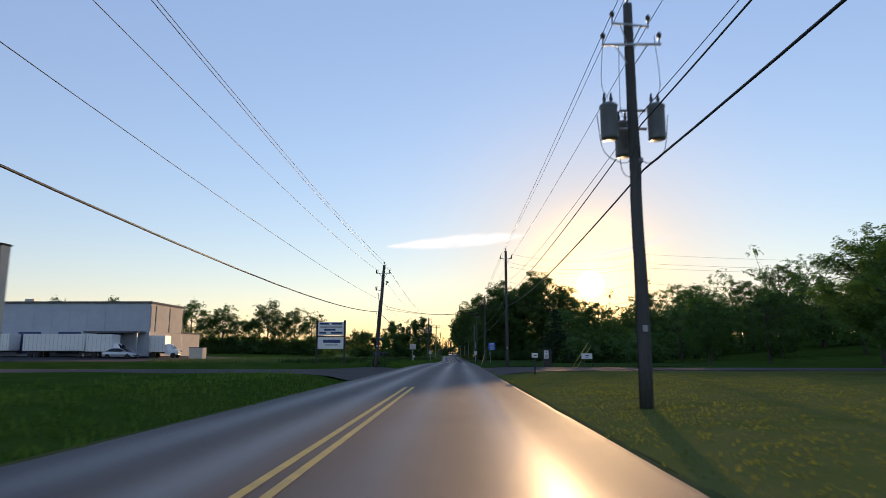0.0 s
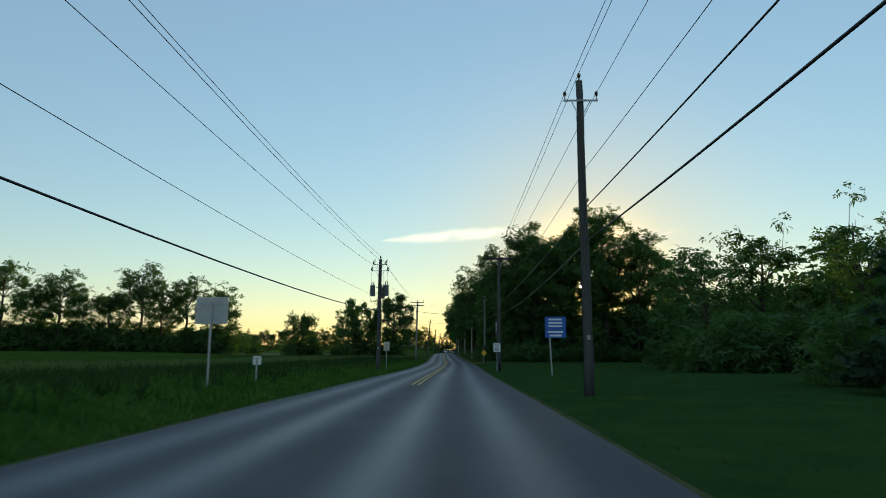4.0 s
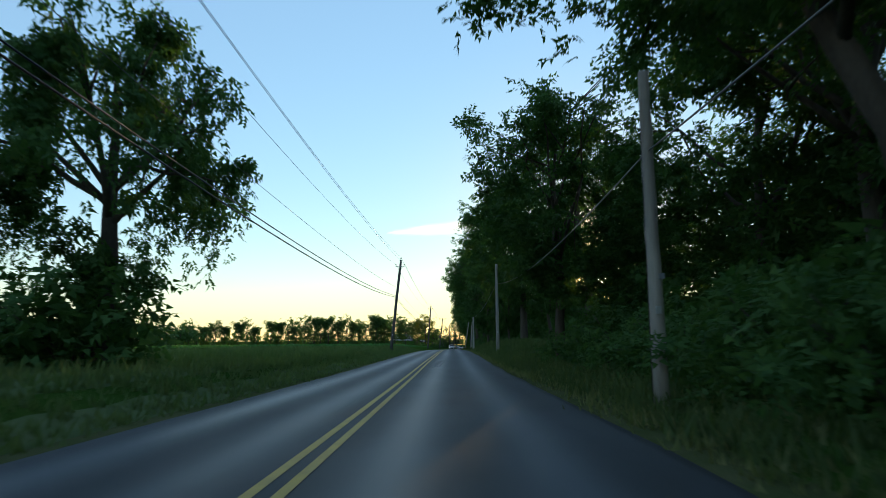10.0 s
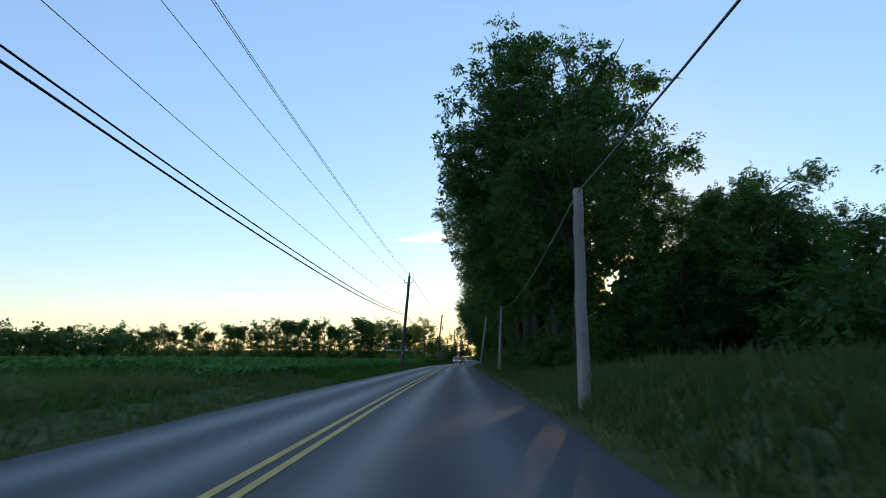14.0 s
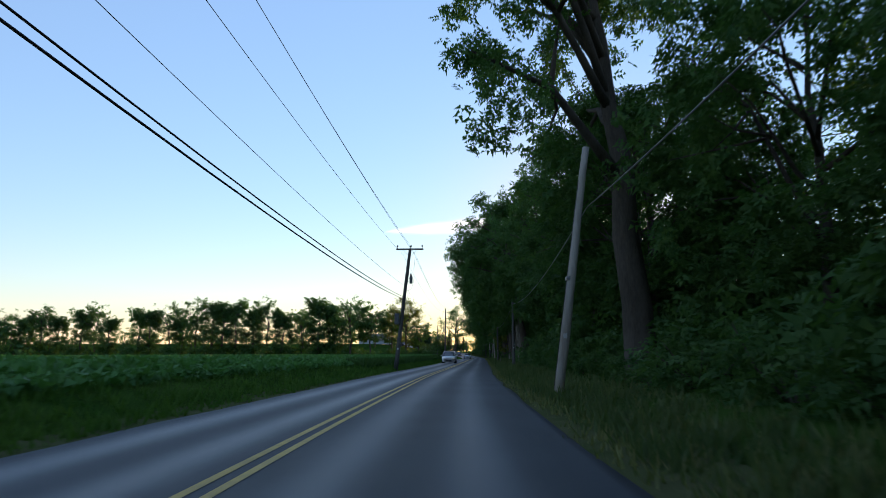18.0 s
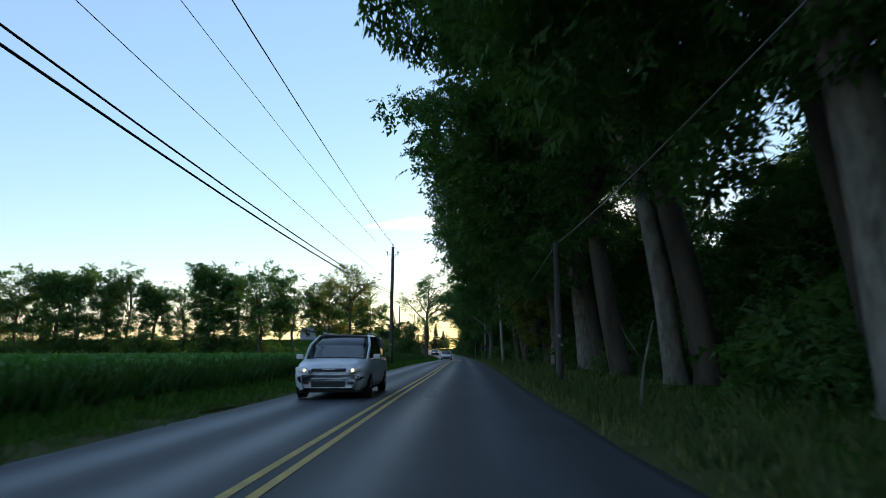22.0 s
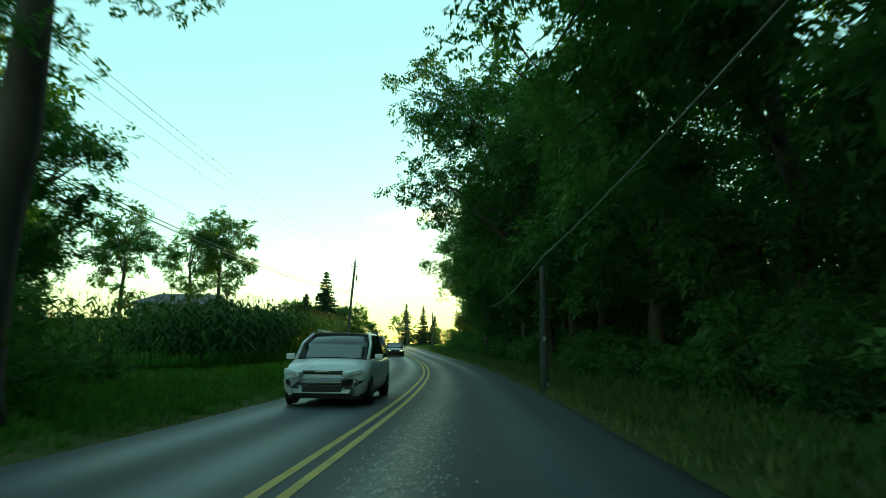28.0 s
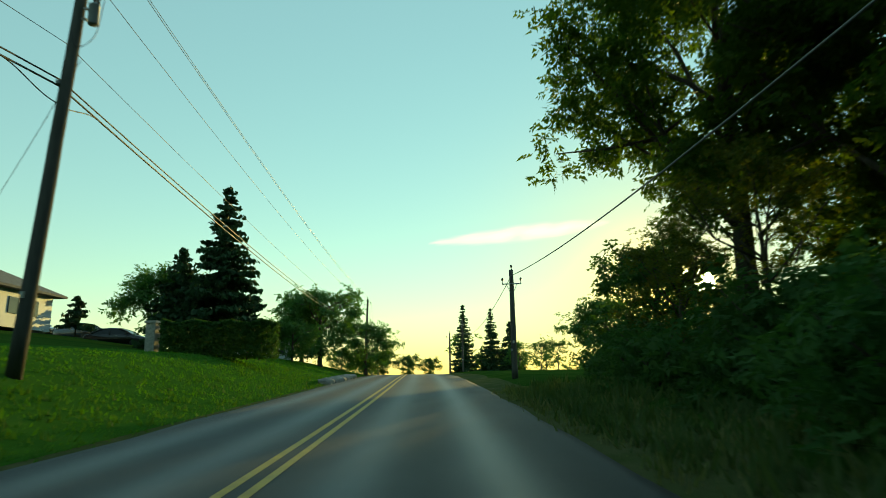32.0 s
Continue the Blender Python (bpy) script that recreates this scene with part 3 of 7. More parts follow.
        faces = [(j * 24 + i, j * 24 + i + 1, (j + 1) * 24 + i + 1, (j + 1) * 24 + i) for j in range(len(ys) - 1) for i in range(23)]
        tagged(new(name, mesh_from(name, verts, faces, MEADOW, True)), lab, "grass", kind="structure")
    # side street to the right and driveway to the left at the junction
    for name, x0, x1, y0, y1, lab in (("side_street", RIGHT_EDGE - 0.1, 90, 44, 53, "asphalt side street joining the road"), ("driveway", -60, LEFT_EDGE + 0.1, 36, 50, "asphalt driveway apron")):
        verts, faces = [], []
        xs = np.linspace(x0, x1, 40)
        for i, o in enumerate(xs):
            flare = 6.0 * math.exp(-abs(o - (RIGHT_EDGE if x0 > 0 else LEFT_EDGE)) / 4.0)
            for k in range(5):
                y = y0 - flare + (y1 - y0 + 2 * flare) * k / 4
                x = road_x(y) + o
                z = ground_z(x, y) + 0.075
                if x0 > 0 and o < RIGHT_EDGE + 0.1 or x0 < 0 and o > LEFT_EDGE - 0.1:
                    z = road_z(y) - 0.035
                verts.append((x, y, z))
        for i in range(len(xs) - 1):
            for k in range(4):
                faces.append((i * 5 + k, (i + 1) * 5 + k, (i + 1) * 5 + k + 1, i * 5 + k + 1))
        tagged(new(name, mesh_from(name, verts, faces, ASPHALT_SIDE, True)), lab, "side road", kind="structure")


build_ground()
build_road()


# ---- utility poles and lines ----
def smooth_line(points, steps=5):
    """A soft curve through the points."""
    p = [Vector(q) for q in points]
    p = [p[0] * 2 - p[1], *p, p[-1] * 2 - p[-2]]
    out = []
    for a, b, c, d in zip(p, p[1:], p[2:], p[3:]):
        for k in range(steps):
            t = k / steps
            out.append(tuple(0.5 * (2 * b + (c - a) * t + (2 * a - 5 * b + 4 * c - d) * t * t + (3 * b - a - 3 * c + d) * t ** 3)))
    return [*out, tuple(p[-2])]


def utility_pole(x, y, top, lean=0.0, arms=(), tanks=(), mat=None, label="", thick=0.16, side_box=False, cap_pin=True, strain=False):
    """A round wooden pole. arms: (drop below top, half length, turn, pins); tanks: (drop, bearing in degrees)."""
    z = ground_z(x, y)
    h = top - z
    mat = mat or POLE_WOOD
    ob = thing("utility_pole", x, y, z - 0.02, label or "weathered grey-brown wooden utility pole in roadside grass", "utility pole", "utility poles along the road")
    s = math.tan(radians(lean))

    def at(zz, dx=0.0, dy=0.0):
        return (s * zz + dx, dy, zz)

    random.seed(int(y * 7))
    pts = [(s * k * h / 10 + 0.015 * random.uniform(-1, 1), 0.015 * random.uniform(-1, 1), k * h / 10) for k in range(11)]
    part("pole", tubes_data("pole", [(pts, np.linspace(thick, thick * 0.68, 11))], mat, 12), ob)
    if cap_pin:
        part("top_insulator", lathe_data("top_insulator", [(0.02, 0), (0.02, 0.12), (0.06, 0.13), (0.05, 0.17), (0.07, 0.19), (0.04, 0.25), (0.02, 0.27)], PORCELAIN, 10), ob, at=at(h))
    for drop, half, turn, pins, *slim in arms:
        arm = part("crossarm", box_data("crossarm", 2 * half, slim[0] if slim else 0.1, slim[0] if slim else 0.12, STEEL if slim and slim[0] < 0.1 else DARK_WOOD, 0.012), ob, at=Matrix.Translation(at(h - drop, 0, -0.16)) @ pose(0, 0, 0, 0, 0, turn))
        for q in (-1, 1):
            brace = tubes_data("brace", [([(q * half * 0.55, 0.0, 0.02), (0, 0.1, -0.55)], 0.014)], STEEL, 6)
            part("brace", brace, arm)
        for px in pins:
            part("insulator", lathe_data("insulator", [(0.015, -0.07), (0.015, 0.13), (0.055, 0.14), (0.045, 0.18), (0.065, 0.2), (0.045, 0.25), (0.02, 0.28)], PORCELAIN, 10), arm, at=(px, 0, slim[0] if slim else 0.12))
            if strain:  # the line ends on the arm from both sides, joined by a jumper
                for q in (-1, 1):
                    part("strain_insulator", lathe_data("strain_insulator", STRING, PORCELAIN, 8), arm, at=Matrix.Translation((px, 0.06 * q, 0.03)) @ Matrix.Rotation(radians(-78 * q), 4, "X"))
                part("jumper_loop", tubes_data("jumper_loop", [(smooth_line([(px, -0.58, 0.12), (px + 0.06, -0.35, 0.36), (px + 0.09, 0.0, 0.44), (px + 0.06, 0.35, 0.36), (px, 0.58, 0.12)]), 0.01)], WIRE, 5), arm)
    for drop, bearing, *small in tanks:
        a, k = radians(bearing), small[0] if small else 1.0
        tx, ty = (0.17 + 0.39 * k) * math.cos(a), (0.17 + 0.39 * k) * math.sin(a)
        tank = part("transformer", lathe_data("transformer", [(r * k, z * k) for r, z in ((0.185, 0), (0.2, 0.04), (0.2, 0.76), (0.215, 0.78), (0.215, 0.82), (0.16, 0.87), (0.05, 0.89))], TANK, 16), ob,
                    "grey cylindrical pole transformer", at=at(h - drop - 0.9, tx, ty))
        for bx in (-0.1, 0.1):
            part("bushing", lathe_data("bushing", [(0.035, 0), (0.05, 0.05), (0.03, 0.1), (0.05, 0.15), (0.03, 0.2), (0.02, 0.3)], PORCELAIN, 8), tank, at=(bx * k * 0.8, 0.05, 0.86 * k))
        for zz in (0.25 * k, 0.7 * k):
            part("bracket", tubes_data("bracket", [([at(h - drop - 0.9 + zz), at(h - drop - 0.9 + zz, tx * 0.55, ty * 0.55)], 0.035)], STEEL, 6), ob)
        part("jumper", tubes_data("jumper", [(smooth_line([at(h - drop + 0.1, tx, ty), at(h - drop + 0.5, tx * 1.25, ty * 1.1), at(h - 0.8, tx * 1.1, ty)]), 0.008)], WIRE, 5), ob)
        part("drop_loop", tubes_data("drop_loop", [(smooth_line([at(h - drop - 0.3, tx * 1.5, ty * 1.5), at(h - drop - 1.2, tx * 1.25, ty * 1.25), at(h - drop - 1.5, tx * 0.4, ty * 0.4 - 0.1), at(h - drop - 1.1, 0, -0.14)]), 0.01)], WIRE, 5), ob)
    part("cable_clamp", box_data("cable_clamp", 0.1, 0.3, 0.1, TANK, 0.01), ob, at=at(h - 4.0, -0.1 if x < 0 else 0.1))
    part("ground_wire", tubes_data("ground_wire", [([at(0.1, -thick, -0.03), at(h * 0.5, -thick * 0.86, -0.03), at(h - 1.0, -thick * 0.74, -0.03)], 0.008)], WIRE, 5), ob)
    part("tag", box_data("tag", 0.1, 0.02, 0.14, STEEL), ob, at=at(1.7, 0, -thick - 0.005))
    if side_box:
        b = part("equipment_box", box_data("equipment_box", 0.36, 0.32, 0.84, CABINET, 0.03), ob, "dull grey equipment cabinet strapped to the pole", at=at(3.7, -0.33, -0.1))
        part("door_panel", box_data("door_panel", 0.3, 0.02, 0.72, CABINET, 0.008), b, at=(0, -0.172, 0.06))
    return ob


STRING = [(0.02, 0), (0.02, 0.06), (0.055, 0.08), (0.02, 0.11), (0.055, 0.16), (0.02, 0.19), (0.055, 0.24), (0.02, 0.27), (0.055, 0.32), (0.02, 0.36), (0.014, 0.5)]


def line_gear(ob, h, lean):
    """Fuse cutout on a bracket, lightning arrester, cable riser and a small street-name blade on a pole."""
    s = math.tan(radians(lean))
    part("cutout_bracket", tubes_data("cutout_bracket", [([(s * (h - 2.3), -0.1, h - 2.35), (s * (h - 2.3) - 0.45, -0.12, h - 2.2)], 0.022)], STEEL, 6), ob)
    cut = part("fuse_cutout", lathe_data("fuse_cutout", [(0.03, 0), (0.05, 0.03), (0.035, 0.08), (0.05, 0.13), (0.035, 0.18), (0.05, 0.23), (0.02, 0.4)], PORCELAIN, 10), ob, at=pose(s * (h - 2.3) - 0.47, -0.12, h - 2.28, 0, 8, 0))
    part("fuse_tube", tubes_data("fuse_tube", [([(-0.12, 0, 0.02), (-0.1, 0, 0.36)], 0.018)], INK, 6), cut)
    part("arrester_arm", tubes_data("arrester_arm", [([(s * (h - 1.6), -0.1, h - 1.65), (s * (h - 1.6) + 0.3, -0.12, h - 1.75)], 0.02)], STEEL, 6), ob)
    part("arrester", lathe_data("arrester", [(0.03, 0), (0.06, 0.04), (0.03, 0.08), (0.06, 0.12), (0.03, 0.16), (0.13, 0.26), (0.14, 0.32), (0.03, 0.34)], TANK, 12), ob, at=pose(s * (h - 1.6) + 0.3, -0.12, h - 1.8, 10, 25, 0))
    part("cable_riser", tubes_data("cable_riser", [([(s * 0.3 - 0.18, -0.06, 0.1), (s * (h - 3.2) - 0.16, -0.06, h - 3.2), (s * (h - 2.6) - 0.3, -0.08, h - 2.5)], 0.028)], WIRE, 6), ob)
    part("name_blade", box_data("name_blade", 0.46, 0.02, 0.13, BLADE_TEAL, 0.006), ob, "teal street-name blade", at=(s * 2.3 + 0.26, -0.2, 2.3))


LEFT_POLES = [  # x and height of the top, y, lean in degrees
    (-6.3, -25, 10.3, 0), (-6.26, 54, 9.1, 3.9), (-5.77, 128, 8.6, 0.3), (-6.18, 185.2, 9.55, 1.2), (-6.88, 262, 10.16, 6), (-7.6, 336.5, 9.8, 4.5), (-7.16, 399.2, 9.75, 6.3),
    (-6.9, 478.5, 10.3, 0.6), (-11.7, 550, 10.2, 1.0), (-12.2, 614.2, 12.4, 4.0), (-22.5, 684, 12.2, 1.0), (-38, 752, 11.5, 0), (-54, 830, 11.0, 0)]
RIGHT_POLES = [(4.3, -42, 10.4, 0), (4.12, 14.4, 10.0, 0), (4.45, 58.5, 11.0, 0), (4.1, 97.8, 10.1, 0), (3.95, 134, 9.55, 0.6), (4.4, 172.2, 9.3, 0)]
RIGHT_CABLE = (6.25, 5.85, 5.95, 4.94, 4.65, 4.2)  # height of the lowest cable on each
TAIL_POLES = [(3.4, 205.2, 6.0, 0), (2.66, 247.5, 7.75, 0), (1.13, 284.6, 5.0, 0), (1.4, 327, 5.85, 2.5), (0.97, 366.8, 7.5, 8.0), (1.75, 409, 6.2, 0), (2.12, 448, 5.4, 0), (3.0, 489, 8.4, -3), (3.45, 522.3, 7.6, -1),
              (3.4, 554.6, 3.9, 0), (3.4, 592, 6.2, 0), (-2.8, 633.5, 7.0, 0), (-10.6, 690, 9.8, 0), (-13.5, 700, 8.6, 0)]


def base_of(top_x, y, top, lean):
    return top_x - math.tan(radians(lean)) * (top - ground_z(top_x, y))


SHORT = (0.75, 0.48, 0, (-0.45, 0.45), 0.055)
for i, (x, y, top, lean) in enumerate(LEFT_POLES):
    arms, tanks, box, lab = [SHORT], [], False, ""
    if i == 1:
        arms, lab = [(0.75, 0.6, 0, (-0.55, 0.55), 0.06)], "weathered wooden utility pole beside a row of mailboxes"
    if i == 2:
        arms, tanks, lab = [(0.45, 0.5, 0, (-0.48, 0.48), 0.05), (0.95, 0.65, 0, (-0.62, 0.62), 0.05)], [(2.0, 180), (1.95, 35), (2.15, 75)], "wooden utility pole carrying three grey transformers"
    if i == 3:
        arms, lab = [(0.15, 1.15, 0, (-1.05, 0, 1.05)), (0.7, 1.15, -22, (-1.05, 1.05))], "pale wooden utility pole with two crossed crossarms"
    if i == 6:
        arms, tanks, box, lab = [(0.1, 1.1, 0, (-1.0, 0.1, 1.0))], [(1.9, 20, 0.62)], True, "leaning wooden utility pole with crossarm, transformer and grey box"
    if i == 9:
        tanks, lab = [(1.6, 0, 0.6)], "leaning wooden utility pole with a small transformer on a grass bank"
    pole = utility_pole(base_of(x, y, top, lean), y, top, lean, arms, tanks, POLE_GREY if i == 3 else None, lab, 0.17, box, strain=i in (1, 2))
    if i == 1:
        line_gear(pole, top - ground_z(x, y), lean)
for i, (x, y, top, lean) in enumerate(RIGHT_POLES):
    arms, tanks, lab = [(0.75, 0.55, 0, (-0.5, 0.5), 0.055)], [], ""
    if i == 1:
        arms, tanks, lab = [(0.65, 0.48, 12, (-0.46, 0.46), 0.05), (1.15, 0.7, 0, (-0.66, 0.66), 0.055)], [(2.5, 180), (2.5, 5), (2.75, 100)], "wooden utility pole with three grey transformers on a lawn"
    if i == 4:
        arms, lab = [(0.16, 1.1, 0, (-1.0, 0.05, 1.0), 0.19)], "wooden utility pole with a double crossarm on mown grass"
    if i == 5:
        arms, lab = [(0.3, 0.75, 0, (-0.7, 0.7))], "bleached wooden utility pole at the wood's edge"
    pole = utility_pole(base_of(x, y, top, lean), y, top, lean, arms, tanks, POLE_GREY if i == 5 else None, lab, 0.135 if i == 5 else 0.16, strain=i in (2, 4))
    if i == 5:
        part("base_sleeve", tubes_data("base_sleeve", [([(0, 0, 0.0), (0, 0, 1.4), (0, 0, 2.6)], 0.15)], INK, 14), pole, "black sleeve round the pole's lower end")
    if i == 4:
        part("base_sleeve", tubes_data("base_sleeve", [([(0, 0, 0.0), (0.01, 0, 0.6), (0.014, 0, 1.25)], 0.178)], INK, 14), pole, "black tarred sleeve round the foot")
        part("cable_guard", tubes_data("cable_guard", [([(-0.2, -0.05, 2.9), (-0.19, -0.05, 4.2)], 0.05)], STEEL, 8), pole)
for i, (x, y, top, lean) in enumerate(TAIL_POLES):
    far = i > 10
    pole = utility_pole(base_of(x, y, top, lean), y, top, lean, [SHORT] if far else [], [], POLE_WOOD if far or i in (5, 6, 9, 10) else POLE_PALE,
                 "wooden utility pole far along the road" if far else "bleached bare wooden pole at the wood's edge", 0.15, cap_pin=far)
    if y == 522.3:
        part("base_sleeve", tubes_data("base_sleeve", [([(0, 0, 0.0), (-0.02, 0, 1.2), (-0.045, 0, 2.5)], 0.165)], INK, 14), pole, "black sleeve round the pole's lower end")


def hang(poles, dx, dz):
    return [(x + dx + (math.tan(radians(lean[0])) * dz if lean else 0), y, top + dz) for x, y, top, *lean in poles]


def span_point(a, b, t, sag, even=True):
    """A point of a hanging span; the sag (of a 75 m span) goes with the square of the span."""
    droop = sag * min(1.5, ((b[1] - a[1]) ** 2 + (b[0] - a[0]) ** 2) / 5600) if even else sag
    return (a[0] + (b[0] - a[0]) * t, a[1] + (b[1] - a[1]) * t, a[2] + (b[2] - a[2]) * t - 4 * droop * t * (1 - t))


def wire_line(name, poles, dx, dz, radius, sag, label, even=True, slacks=(), mat=WIRE):
    """One conductor hung from pole to pole; slacks: how much more than usual the first spans sag."""
    pts = []
    hung = hang(poles, dx, dz)
    for i, (a, b) in enumerate(zip(hung[:-1], hung[1:])):
        slack = slacks[i] if i < len(slacks) else 1.0
        pts += [span_point(a, b, k / 18, sag * slack, even) for k in range(18)]
    pts.append(hung[-1])
    ob = new(name, tubes_data(name, [(pts, radius)], mat, 5))
    return tagged(ob, label, "overhead wire", "overhead wires")


for dx, dz, r, sag, lab in ((0, 0.25, 0.009, 0.95, "thin black power line strung between pole tops"), (-0.5, -0.5, 0.009, 1.0, "thin black power line strung between pole arms"),
                            (0.5, -0.5, 0.009, 0.9, "thin black power line strung between pole arms"), (-0.2, -2.95, 0.008, 0.72, "thin black neutral wire strung between poles"),
                            (-0.2, -3.85, 0.02, 0.9, "black telephone cable strung between poles"), (-0.2, -4.0, 0.024, 0.98, "thick black cable bundle strung between poles")):
    wire_line("power_line" if dz > -3 else "telephone_cable", LEFT_POLES[3:] if dz == -3.85 else LEFT_POLES, dx, dz, r, sag, lab, slacks=(1.38, 1.0, 1.5) if dz == -4.0 else ())
for dx, dz, r, sag, lab in ((0, 0.25, 0.009, 0.5, "thin black power line strung between pole tops"), (-0.5, -0.5, 0.009, 0.5, "thin black power line strung between pole arms"),
                            (0.5, -0.5, 0.009, 0.55, "thin black power line strung between pole arms"), (0.2, -2.8, 0.009, 1.2, "thin black neutral wire strung between poles"),
                            (0.2, -3.4, 0.018, 1.0, "black telephone cable strung between poles"), (0.2, -4.5, 0.024, 1.3, "thick black cable bundle strung between poles")):
    low = [(x, y, z) for (x, y, *_), z in zip(RIGHT_POLES, RIGHT_CABLE)]
    wire_line("power_line" if dz > -3 else "telephone_cable", RIGHT_POLES if dz > -3 else low, dx, dz if dz > -3 else dz + 4.5, r, sag, lab)
TAIL_CABLE = (4.4, 6.1, 4.9, 5.7, 5.65, 6.0, 5.3, 5.3, 5.0, 4.2, 5.2, 6.7, 8.0, 8.0)
tail = [(4.4, 172.2, 4.2)] + [(p[0], p[1], z) for p, z in zip(TAIL_POLES, TAIL_CABLE)]
wire_line("telephone_cable", tail, 0.0, 0.0, 0.018, 2.2, "slack cable between low poles by the wood, greyed for sky sheen", mat=CABLE_SHEEN)
# crossing spans: at the junction, at the double-arm pole, and into the side street
for a, b, r, sag in (((-6.2, 54, 5.6), (4.75, 58.5, 6.2), 0.016, 0.9), ((-6.2, 54, 5.35), (4.75, 58.5, 6.1), 0.012, 0.7), ((-5.5, 185.2, 9.5), (4.0, 172.2, 9.4), 0.009, 0.9),
                     ((-6.5, 185.2, 9.2), (4.4, 172.2, 9.2), 0.009, 0.9), ((-7.0, 185.2, 9.0), (4.8, 172.2, 8.9), 0.009, 0.9), ((-6.5, 185.2, 6.7), (4.4, 172.2, 6.6), 0.008, 1.0),
                     ((-6.5, 185.2, 5.8), (4.4, 172.2, 6.2), 0.014, 0.3), ((-5.6, 128, 5.1), (3.95, 134, 5.0), 0.014, 0.6), ((-6.9, 478.5, 8.8), (3.0, 489, 8.0), 0.006, 0.4),
                     ((-6.9, 478.5, 6.0), (3.0, 489, 6.2), 0.008, 0.5), ((-12.2, 614.2, 9.0), (-32, 630, 5.5), 0.009, 0.4)):
    wire_line("service_drop", [a, b], 0, 0, r, sag, "thin black wire crossing above the road", False)
utility_pole(16.4, 57.7, 10.5, 0, [(0.3, 0.5, 90, (-0.45, 0.45)), (1.0, 0.5, 90, (-0.45, 0.45))], [], None, "wooden utility pole beside the side street", 0.15)
utility_pole(62, 57.5, 10.5, 0, [SHORT], [], None, "wooden utility pole far along the side street", 0.15)
for dz, sag in ((10.75, 0.7), (9.9, 0.6), (9.5, 0.6), (8.1, 0.8), (6.6, 0.7), (6.3, 1.0)):
    wire_line("power_line", [(4.75, 58.5, dz), (16.4, 57.7, dz - 0.2), (62, 57.5, dz - 0.3)], 0, 0, 0.009 if dz > 8 else 0.014, sag, "black wire strung to the side street's pole", False)
# lashed splice cases and slack loops on the cables
for x, y, z in ((-6.48, 187.3, 5.42), (-6.5, 188.7, 5.36), (4.66, 71.7, 5.36)):
    ob = thing("splice_case", x, y, z - 0.16, "black splice case hung on a telephone cable", "splice case")
    part("case", tubes_data("case", [([(0, -0.35, 0), (0, -0.3, 0), (0, 0.3, 0), (0, 0.35, 0)], [0.04, 0.11, 0.11, 0.04])], TANK if y == 187.3 else WIRE, 10), ob)
    part("slack_loop", tubes_data("slack_loop", [(smooth_line([(0, -1.1, 0.14), (0, -0.8, -0.05), (0, -0.4, -0.1), (0, 0.4, -0.12), (0, 0.8, -0.02), (0, 1.1, 0.14)]), 0.012)], WIRE, 5), ob)
for i, (x, y, top, lean) in enumerate(LEFT_POLES[1:10]):
    hung = hang(LEFT_POLES[i:i + 3], -0.2, -4.0)
    pts = []
    for k in range(-9, 10):  # from the cable on one side of the pole to the cable on the other
        a, b = (hung[1], hung[2]) if k >= 0 else (hung[1], hung[0])
        px, py, pz = span_point(a, b, abs(k) * 0.2 / abs(b[1] - a[1]), 0.98)
        pts.append((px, py, pz - 0.42 * math.cos(math.pi * k / 18) ** 2))
    tagged(new("cable_loop", tubes_data("cable_loop", [(pts, 0.014)], WIRE, 5)), "slack black cable loop beside a pole", "cable loop", "cable loops")


# ---- trees ----
def leaf_quads(rng, centres, spread, per, size, droop=0.0, flat=0.6):
    """Leaves as bent diamonds scattered round clump centres."""
    c = np.repeat(centres, per, axis=0)
    sp = np.repeat(np.broadcast_to(spread, (len(centres),)), per)[:, None]
    p = c + np.clip(rng.normal(size=c.shape), -1.7, 1.7) * sp * np.array((0.62, 0.62, 0.62 * flat))
    n = len(p)
    a = rng.normal(size=(n, 3))
    a[:, 2] -= droop * 1.6
    a /= np.linalg.norm(a, axis=1, keepdims=True)
    b = np.cross(a, rng.normal(size=(n, 3)))
    b /= np.linalg.norm(b, axis=1, keepdims=True) + 1e-9
    s = (size * rng.uniform(0.6, 1.35, n))[:, None]
    nrm = np.cross(a, b)
    q = np.stack([p - a * s * 0.5, p + b * s * 0.3 + nrm * s * 0.08, p + a * s * 0.55, p - b * s * 0.3 + nrm * s * 0.08], 1)
    return q


